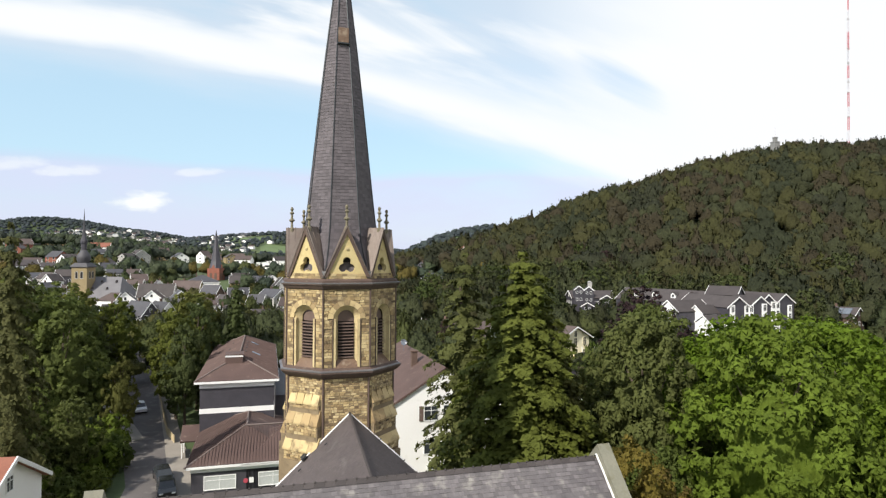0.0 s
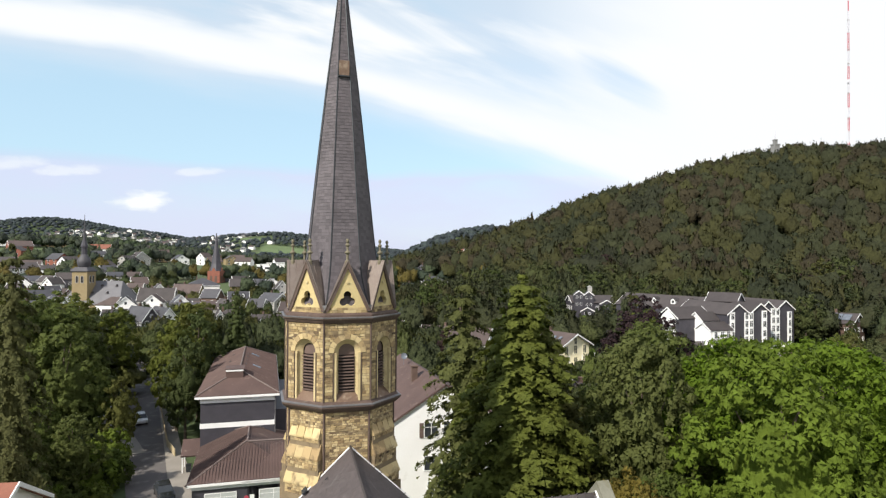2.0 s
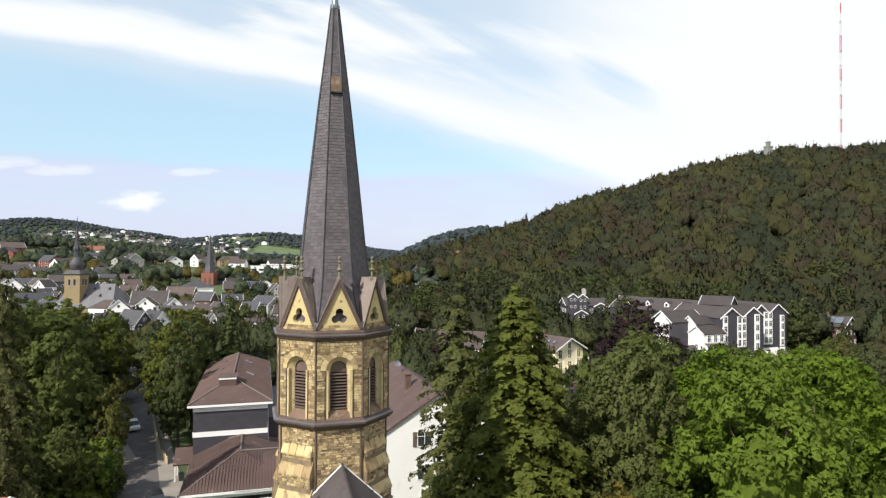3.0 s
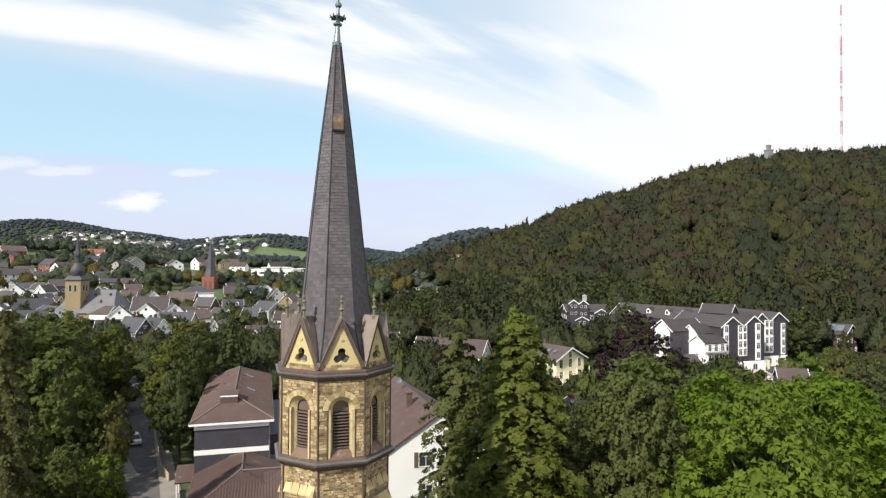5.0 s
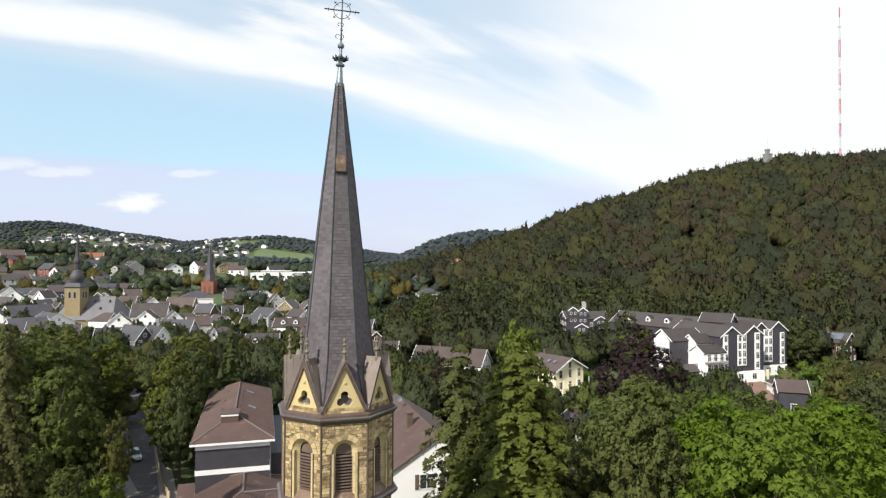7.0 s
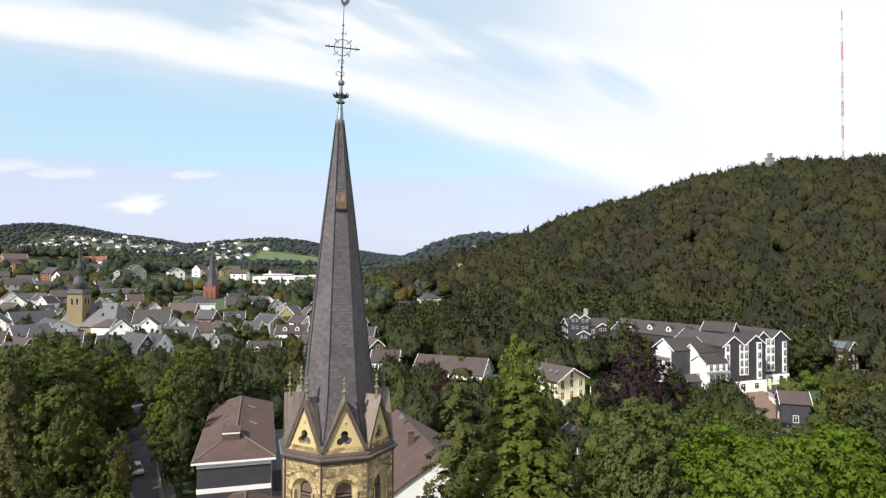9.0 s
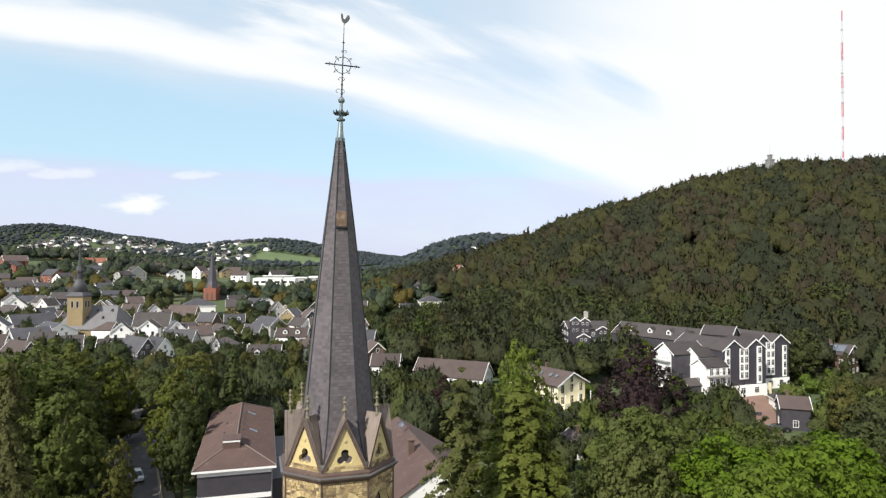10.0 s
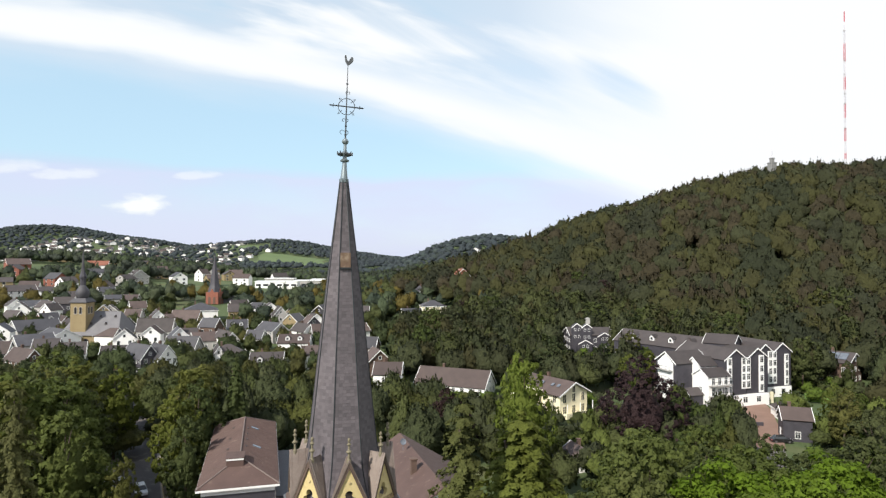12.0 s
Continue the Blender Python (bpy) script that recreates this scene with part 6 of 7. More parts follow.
# ---- cars ----
def car(x, y, rot, paint, label, z=None):
    z = land_xy(x, y) + 0.06 if z is None else z
    c = thing("car", label, "car", Matrix.Translation((x, y, z)) @ Matrix.Rotation(radians(rot), 4, "Z"))
    body = [(-2.15, 0.35), (-2.1, 0.75), (-1.25, 0.92), (1.75, 0.95), (2.12, 0.8), (2.15, 0.35), (1.75, 0.25), (-1.8, 0.25)]
    part("body", Geo().prism(body, -0.86, 0.86), M[paint], c)
    part("cabin", Geo().rings([[(-1.25, -0.8, 0.92), (1.75, -0.8, 0.95), (1.75, 0.8, 0.95), (-1.25, 0.8, 0.92)], [(-0.5, -0.64, 1.44), (1.2, -0.64, 1.46), (1.2, 0.64, 1.46), (-0.5, 0.64, 1.44)]]), M["glass"], c, "dark car glass")
    part("roof", Geo().box(-0.52, 1.2, -0.65, 0.65, 1.44, 1.5), M[paint], c)
    for wx in (-1.35, 1.35):
        for wy in (-0.8, 0.8):
            t = part("wheel", Geo().turned([(0.05, -0.1), (0.3, -0.11), (0.33, -0.06), (0.33, 0.06), (0.3, 0.11), (0.05, 0.1)], 14, Matrix.Translation((wx, wy, 0.33)) @ Matrix.Rotation(radians(90), 4, "X")), M["rubber"], c)
            part("rim", Geo().turned([(0.02, -0.115), (0.2, -0.115), (0.2, 0.115), (0.02, 0.115)], 10, Matrix.Translation((wx, wy, 0.33)) @ Matrix.Rotation(radians(90), 4, "X")), M["lead"], t)
    for wy in (-0.6, 0.6):
        part("headlight", Geo().box(-2.17, -2.08, wy - 0.18, wy + 0.18, 0.58, 0.72), M["trim"], c)
        part("tail_light", Geo().box(2.1, 2.17, wy - 0.18, wy + 0.18, 0.62, 0.78), M["mast_red"], c)
    return c


car(-14.5, 38.6, 105, "car_black", "black hatchback parked on the street")
car(-13.7, 34.6, 100, "car_black", "black estate car parked on the street")
car(-26.4, 66.5, 110, "car_black", "dark car parked under the trees")
car(-27.6, 77.0, 168, "car_white", "white car parked in the parking lane")
car(-28.4, 80.0, 168, "car_white", "white estate car parked in the parking lane")
car(-22.6, 73.5, 105, "car_white", "silver-white car on the street")
car(101.0, 66.8, 160, "car_black", "black car parked beside the forecourt")
for i in range(3):
    single("solar_panel", Geo().box(-1.1, 1.1, -1.5, 1.5, 0, 0.1), M["solar"], "grey glass solar panel on a roof slope", "solar panel",
           Matrix.Translation((166.3, 109.5, 9.75)) @ Matrix.Rotation(radians(-70), 4, "Z") @ Matrix.Translation((2.4 * i - 2.4, -2.2, 0)) @ Matrix.Rotation(radians(31), 4, "X"), group="solar panels")
lawn = strip("lawn", [(139, 92, 3), (144, 96, 4), (152, 97, 4), (160, 95, 3)], M["lawn"], "bright mown lawn behind the forecourt", "lawn", z=0.9, thick=1.2)

# ---- houses on the far slopes ----
random.seed(5)


def open_spot(x, y, r):
    u, v = uv_of(x, y)
    return all((x - a) ** 2 + (y - b) ** 2 > (c * 0.8 + r) ** 2 for a, b, c in BLOCKED) and not any(a < u < b and c < v < d for a, b, c, d in BARE)


def far_houses(u0, u1, v0, v1, n, wall=("white", "white", "grey_wall"), roof=("tile_dark", "tile_umber", "tile_grey"), size=1.0, label="small pale house with a dark gable roof on the far slope", group="houses on the far slopes", room=5.5, **kw):
    for i in range(n):
        u, v = random.uniform(u0, u1), random.uniform(v0, v1)
        x, y = spot(u, v)
        kind = dict(rot=random.uniform(-45, 25), w=random.uniform(9, 14) * size, l=random.uniform(9, 12) * size, eave=random.uniform(4.6, 7), rise=random.uniform(2.8, 4.2), wall=random.choice(wall), roof=random.choice(roof), along=random.choice("xy"))
        if open_spot(x, y, room):
            kw = {"sides": (0,), "storeys": 2, "gap": 4.6, "win": (1.6, 1.5), "small": True, "trim": False, "chimney": False, **kw}
            house(label, x, y, group=group, **kind, **kw)


FAR_PLAIN = dict(sides=(), storeys=0)
far_houses(-1020, -760, 1330, 1560, 46, **FAR_PLAIN)
far_houses(-1000, -640, 1440, 1700, 76, **FAR_PLAIN)
far_houses(-660, -420, 1300, 1560, 40, **FAR_PLAIN)
far_houses(-980, -540, 1600, 1860, 70, **FAR_PLAIN)
far_houses(-520, -400, 1180, 1300, 20, **FAR_PLAIN)
far_houses(-640, -330, 600, 900, 40, ("white", "grey_wall", "ochre"), **FAR_PLAIN)
far_houses(-300, -140, 480, 640, 22, ("white", "grey_wall", "ochre"))
far_houses(-420, -210, 330, 470, 36, ("white", "grey_wall", "ochre", "brick"))
far_houses(-60, 60, 700, 1000, 6)

far_houses(-215, -35, 196, 345, 100, ("white", "white", "grey_wall", "slate_wall", "ochre", "brownbrick"), size=0.66, room=3.2, label="town house with a steep gable roof among trees", group="houses of the old town", gap=3.0, win=(1.0, 1.4), trim=True, sides=(0, 3))
far_houses(-35, 20, 200, 330, 4, ("white", "grey_wall", "brownbrick"), size=0.8, label="town house with a steep gable roof among trees", group="houses of the old town", gap=2.6, win=(1.0, 1.4), trim=True, sides=(0, 1, 3))
# ---- trees ----
RNG = np.random.default_rng(11)


def unit(n):
    d = RNG.normal(size=(n, 3))
    return d / np.linalg.norm(d, axis=1, keepdims=True)


def tufts(centres, normals, size):
    """Leaf sprays: a small triangle at every centre."""
    n = len(centres)
    a = np.cross(normals, unit(n))
    a /= np.maximum(np.linalg.norm(a, axis=1, keepdims=True), 1e-6)
    b = np.cross(normals, a)
    s = size * RNG.uniform(0.6, 1.35, (n, 1))
    v = np.stack([centres - a * s * 0.6 - b * s * 0.35, centres + a * s * 0.6 - b * s * 0.35, centres + b * s * 0.75], 1)
    return v.reshape(-1, 3), np.arange(n * 3).reshape(-1, 3)


def unit_rows(a):
    return a / np.maximum(np.linalg.norm(a, axis=1, keepdims=True), 1e-6)


def globe(nu, nv):
    """Directions and triangles of a closed ball of nu by nv."""
    rows = [np.array([[0.0, 0.0, -1.0]])]
    for j in range(1, nv):
        el = -math.pi / 2 + math.pi * j / nv
        az = (np.arange(nu) + 0.5 * (j % 2)) * 2 * math.pi / nu
        rows.append(np.stack([np.cos(az) * math.cos(el), np.sin(az) * math.cos(el), np.full(nu, math.sin(el))], 1))
    rows.append(np.array([[0.0, 0.0, 1.0]]))
    top = 1 + nu * (nv - 1)
    faces = []
    for i in range(nu):
        k = (i + 1) % nu
        faces += [(0, 1 + k, 1 + i), (top, top - nu + i, top - nu + k)]
        for j in range(nv - 2):
            p, q = 1 + j * nu, 1 + (j + 1) * nu
            faces += [(p + i, p + k, q + k), (p + i, q + k, q + i)]
    return np.concatenate(rows), np.array(faces)


def bulges(count, floor=0.70, amp=(0.16, 0.38), sharp=(5, 13)):
    """An uneven crown outline: how far it reaches in every direction."""
    axes = unit(count)
    axes[:, 2] = np.where(axes[:, 2] < -0.5, -axes[:, 2], axes[:, 2])
    am, sh = RNG.uniform(*amp, count), RNG.uniform(*sharp, count)

    def reach(d):
        return np.minimum(floor + (am * np.exp(sh * (d @ axes.T - 1))).max(1) + 0.25 * (am * np.exp(sh * (d @ axes.T - 1))).sum(1), 1.12)
    return reach


def lumpy_normals(v, tri, d, share=0.65):
    """Shading that follows both the bumps and the crown as a whole."""
    f = np.cross(v[tri[:, 1]] - v[tri[:, 0]], v[tri[:, 2]] - v[tri[:, 0]])
    n = np.zeros_like(v)
    for k in range(3):
        np.add.at(n, tri[:, k], f)
    return unit_rows(share * unit_rows(n) + (1 - share) * d)


class Crown:
    """The form of one crown: an egg with boughs swelling out of it."""

    def __init__(self, height, radius, boughs, base=0.2, taper=0.2, cone=0.0, **kw):
        self.r, self.hz, self.cz, self.taper, self.cone = radius, height * (1 - base) / 2, height * (1 + base) / 2, taper, cone
        self.reach = bulges(boughs, **kw)

    def at(self, d, scale=1.0):
        r = (self.reach(d) * scale)[:, None]
        side = self.r * (1 - self.taper * d[:, 2:])
        if self.cone:
            side = side * np.clip(1 - self.cone * d[:, 2:], 0.05, 2)
        return np.concatenate([d[:, :2] * side * r, self.cz + d[:, 2:] * self.hz * r], 1)

    def out(self, d):
        return unit_rows(d / np.array([self.r, self.r, self.hz]) + np.array([0, 0, 0.35 * self.cone / self.r]))


def broad_crown(name, height, radius, boughs, clumps, leaves, size, mat, base=0.2, taper=0.22, core=(20, 13), clump=0.105, **kw):
    """Hundreds of leafy clumps over a swelling crown, with a thick leafy inside."""
    form = Crown(height, radius, boughs, base, taper, **kw)
    d, tri = globe(*core)
    inner = form.at(d, 0.5) + RNG.normal(0, 0.035 * radius, d.shape)
    inner_n = lumpy_normals(inner, tri, form.out(d))
    k = np.arange(clumps) + 0.5
    el = 1 - 1.9 * k / clumps
    az = k * 2.39996
    cd = unit_rows(np.stack([np.cos(az) * np.sqrt(1 - el ** 2), np.sin(az) * np.sqrt(1 - el ** 2), el], 1) + RNG.normal(0, 0.09, (clumps, 3)))
    cc, co = form.at(cd, 1.0) + RNG.normal(0, 0.05 * radius, (clumps, 3)), form.out(cd)
    cc = cc - co * np.where(RNG.uniform(0, 1, (clumps, 1)) < 0.4, RNG.uniform(0.08, 0.26, (clumps, 1)), 0.0) * radius
    cr = radius * clump * RNG.uniform(0.6, 1.4, clumps)
    rep = np.repeat(np.arange(clumps), leaves)
    ld = unit_rows(unit(len(rep)) + 0.55 * co[rep])
    p = cc[rep] + ld * cr[rep][:, None] * RNG.uniform(0.35, 1.1, (len(rep), 1)) * np.array([1.15, 1.15, 0.9])
    p[:, 2] -= 0.35 * cr[rep] * RNG.uniform(0, 1, len(rep)) ** 2
    lean = unit_rows(ld + 0.55 * unit(len(rep)) + np.array([0, 0, 0.25]))
    soft = unit_rows(0.75 * ld + 0.6 * co[rep] + 0.25 * lean + np.array([0, 0, 0.12]))
    lv, lf = tufts(p, lean, size)
    return fast_mesh(name, np.concatenate([inner, lv]), np.concatenate([tri, lf + len(inner)]), mat, np.concatenate([inner_n[tri].reshape(-1, 3), np.repeat(soft, 3, axis=0)]))


def conifer_crown(name, height, radius, whorls, arms, per, size, mat, droop=0.35, base=0.06, ragged=0.35, power=0.8, core=0.5):
    """Whorls of drooping boughs hung with sprays, round a thick dark inside."""
    ps, ns = [], []
    for w in range(whorls):
        f = w / (whorls - 1)
        z = height * (base + (1 - base) * f ** 0.92)
        reach = radius * (1 - f) ** power + 0.22
        for a in range(arms):
            ang = 2 * math.pi * (a / arms) + w * 1.1 + RNG.uniform(-0.35, 0.35)
            ln = reach * RNG.uniform(1 - ragged, 1.08)
            n = max(6, int(per * ln / radius))
            knots = max(2, int(ln / 0.85))
            t = (RNG.integers(0, knots, n) + 0.72 + RNG.normal(0, 0.17, n)) / knots
            t = np.clip(np.where(RNG.uniform(0, 1, n) < 0.4, np.sqrt(np.clip(t, 0, 1)), t), 0.05, 1.05)
            wide = (0.10 * ln + 0.10) * (1.15 - 0.75 * t)
            side = RNG.normal(0, 1, n) * wide
            dx, dy = math.cos(ang), math.sin(ang)
            hang = RNG.exponential(0.22, n) * (0.5 + 0.12 * ln) + 0.35 * np.abs(side)
            zz = z + ln * 0.22 * t - droop * ln * t ** 2 - hang
            ps.append(np.stack([dx * ln * t - dy * side, dy * ln * t + dx * side, zz], 1))
            nn = np.stack([0.6 * dx + RNG.normal(0, 0.45, n), 0.6 * dy + RNG.normal(0, 0.45, n), 0.75 + RNG.normal(0, 0.35, n)], 1)
            ns.append(unit_rows(nn))
    p, n = np.concatenate(ps), np.concatenate(ns)
    out = unit_rows(p * np.array([1, 1, 0]))
    soft = unit_rows(0.7 * n + 0.7 * out + np.array([0, 0, 0.25]))
    lv, lf = tufts(p, unit_rows(n + 0.4 * out), size)
    d, tri = globe(12, 10)
    f = (d[:, 2] + 1) / 2
    side = radius * core * (1.02 - f) ** power
    inner = np.concatenate([unit_rows(d * np.array([1, 1, 0])) * (side * RNG.uniform(0.8, 1.15, len(f)))[:, None], np.zeros((len(f), 1))], 1)[:, :3]
    inner[:, 2] = height * (base + 0.02 + (0.9 - base) * f)
    inner_n = unit_rows(d * np.array([1, 1, 0.2]) + np.array([0, 0, 0.3]))
    return fast_mesh(name, np.concatenate([inner, lv]), np.concatenate([tri, lf + len(inner)]), mat, np.concatenate([inner_n[tri].reshape(-1, 3), np.repeat(soft, 3, axis=0)]))


def trunk_geo(height, r, boughs=6, spreadr=3.0, split=0.3):
    g = Geo()
    bend = [Vector((random.uniform(-0.2, 0.2) * i, random.uniform(-0.2, 0.2) * i, height * 0.9 * i / 4)) for i in range(5)]
    for i in range(4):
        g.tube(bend[i], bend[i + 1], r * (1 - 0.2 * i), r * (1 - 0.2 * (i + 1)), 7)
    for i in range(boughs):
        z = height * (split + 0.5 * i / boughs)
        a = 2.4 * i
        s = Vector((0, 0, z))
        mid = s + Vector((math.cos(a) * spreadr * 0.5, math.sin(a) * spreadr * 0.5, height * 0.1))
        g.tube(s, mid, r * 0.42, r * 0.28, 5)
        g.tube(mid, s + Vector((math.cos(a) * spreadr, math.sin(a) * spreadr, height * 0.22)), r * 0.28, r * 0.1, 5)
    return g


KINDS = {}


def kind_of_tree(key, crown, height, r, boughs, spreadr):
    KINDS[key] = (crown, outward(trunk_geo(height, r, boughs, spreadr).mesh("trunk", M["bark"])), height)


# full trees for the churchyard, lighter ones of the same kinds for farther off
for tier, clumps, leaves, size, swell in (("near", 470, 42, 0.30, 0.098), ("mid", 220, 21, 0.49, 0.12), ("slope", 90, 14, 0.8, 0.17)):
    for i in range(3):
        kind_of_tree(f"{tier}_bright{i}", broad_crown("crown", 17, 6.4, 26, clumps, leaves, size, M["leaf_green" if tier == "slope" else "leaf_bright"], clump=swell, base=0.1), 17, 0.38, 5, 2.6)
        kind_of_tree(f"{tier}_green{i}", broad_crown("crown", 17, 5.7, 24, clumps, leaves, size, M["wood_green" if tier == "slope" else "leaf_green"], clump=swell, base=0.1), 17, 0.36, 5, 2.4)
    for i in range(2):
        kind_of_tree(f"{tier}_dark{i}", broad_crown("crown", 20, 5.8, 26, clumps, leaves, size, M["wood_dark" if tier == "slope" else "leaf_dark"], clump=swell, base=0.1), 20, 0.42, 5, 2.4)
        kind_of_tree(f"{tier}_olive{i}", broad_crown("crown", 18, 5.3, 22, clumps, leaves, size, M["wood_olive" if tier == "slope" else "leaf_olive"], clump=swell, base=0.08, taper=0.3), 18, 0.36, 5, 2.2)
for i in range(2):
    kind_of_tree(f"fir{i}", conifer_crown("crown", 26, 6.0, 27, 10, 230, 0.30, M["leaf_needle"], ragged=0.45, droop=0.42, power=0.6, core=0.3), 26, 0.42, 0, 1)
    kind_of_tree(f"dark_fir{i}", conifer_crown("crown", 26, 5.0, 20, 9, 180, 0.30, M["leaf_fir"], ragged=0.55, droop=0.5, power=0.62, core=0.28), 26, 0.42, 0, 1)
    kind_of_tree(f"slim_fir{i}", conifer_crown("crown", 22, 3.6, 24, 8, 70, 0.42, M["leaf_dark"], power=0.7), 22, 0.34, 0, 1)
kind_of_tree("slope_fir", conifer_crown("crown", 20, 3.8, 16, 7, 34, 0.8, M["leaf_dark"]), 20, 0.34, 0, 1)
kind_of_tree("beech", broad_crown("crown", 18.6, 8.0, 30, 330, 34, 0.36, M["leaf_copper"], base=0.02, taper=0.35, clump=0.08, floor=0.86, amp=(0.05, 0.16)), 18.6, 0.6, 4, 3)
kind_of_tree("slope_copper", broad_crown("crown", 14, 5.4, 20, 100, 16, 0.6, M["leaf_copper"], clump=0.15), 14, 0.36, 4, 2)
kind_of_tree("gold", broad_crown("crown", 14, 4.6, 22, 260, 50, 0.22, M["leaf_gold"], base=0.1), 14, 0.3, 4, 2)
kind_of_tree("bush", broad_crown("crown", 3.2, 2.0, 12, 70, 26, 0.24, M["leaf_green"], base=0.0, clump=0.2, core=(10, 7)), 3.2, 0.08, 3, 0.8)
kind_of_tree("bush_bright", broad_crown("crown", 3.2, 2.0, 12, 70, 26, 0.24, M["leaf_bright"], base=0.0, clump=0.2, core=(10, 7)), 3.2, 0.08, 3, 0.8)

LABELS = {"bright": "bright green broad-leaved tree with a full crown", "green": "mid-green broad-leaved tree in full leaf", "dark": "dark green broad-leaved tree", "olive": "olive green tree with feathery foliage",
          "fir": "tall dark conifer with drooping branches", "copper": "reddish purple-leaved garden tree", "beech": "large copper beech with dark purple leaves", "gold": "small tree turning golden yellow",
          "bush": "rounded green garden bush"}
COUNT = [0]


def plant(kind, x, y, h, wide=1.0, base=None):
    crown, trunk, tall = KINDS[kind]
    s = h / tall
    key = next(k for k in ("slim_fir", "beech", "dark_fir", "fir", "bush", "bright", "green", "dark", "olive", "copper", "gold") if k in kind).replace("slim_", "").replace("dark_fir", "fir")
    z = land_xy(x, y) if base is None else base
    m = Matrix.Translation((x, y, z - 0.1)) @ Matrix.Rotation(COUNT[0] * 2.39996, 4, "Z") @ Matrix.Diagonal((s * wide, s * wide, s, 1))
    ob = thing("bush" if key == "bush" else "conifer" if key == "fir" else "tree", LABELS[key], "bush" if key == "bush" else "tree", m)
    part("trunk", trunk, None, ob)
    part("crown", crown, None, ob)
    COUNT[0] += 1
    return ob


def clear(x, y, r=0.0):
    return all((x - a) ** 2 + (y - b) ** 2 > (c + r) ** 2 for a, b, c in BLOCKED)


for k in range(24):                                   # keep the street, the drive and the forecourt open
    t = k / 23
    for line in (((-14.5, 20), (-15.6, 40), (-19, 56), (-25, 88), (-33, 135), (-42, 180)), ((72, 34), (80, 46), (88, 55), (98, 68), (108, 84), (120, 98))):
        f = t * (len(line) - 1)
        i = min(int(f), len(line) - 2)
        BLOCKED.append((line[i][0] + (line[i + 1][0] - line[i][0]) * (f - i), line[i][1] + (line[i + 1][1] - line[i][1]) * (f - i), 5.6 if i < 3 else 3.8))


def grow(u0, u1, v0, v1, step, h0, h1, kinds, keep=1.0, margin=1.5):
    u = u0
    while u < u1:
        v = v0
        while v < v1:
            uu, vv = u + random.uniform(0, step) * 0.9, v + random.uniform(0, step) * 0.9
            x, y = spot(uu, vv)
            ok = random.random() < keep
            h, kind, wide = random.uniform(h0, h1), random.choice(kinds), random.uniform(0.88, 1.15)
            if ok and clear(x, y, margin):
                plant(kind, x, y, h, wide)
            v += step
        u += step


HOUSES = tuple(BLOCKED)


def garden(x, y, r, reach):
    """Open ground before a house, on the side of the valley."""
    d = (START - Vector((x, y))).normalized()
    for i in range(int(reach / 4) + 1):
        BLOCKED.append((x + d.x * (6 + 4 * i), y + d.y * (6 + 4 * i), r))


for spec in ((117, 173.5, 8, 30), (110, 171, 7, 26), (64, 100, 6, 16), (71, 101, 6, 16), (118, 98, 9, 8), (150, 95, 6, 36), (166, 107, 4.5, 10), (106, 66, 3, 8), (91, 60, 3.2, 26), (127.8, 355, 6, 22), (85.7, 278, 7, 26), (71, 266, 5, 20), (93, 333, 4, 18), (-135, 566, 7, 20), (-118, 342, 7, 20), (-128, 344, 6, 20), (-41, 184, 3, 8), (-34, 186, 3.4, 10), (78, 46, 3.2, 14), (-66, 246, 8, 30), (-72, 244, 6, 30), (-58, 248, 7, 26), (-29, 374, 7, 150)):
    garden(*spec)

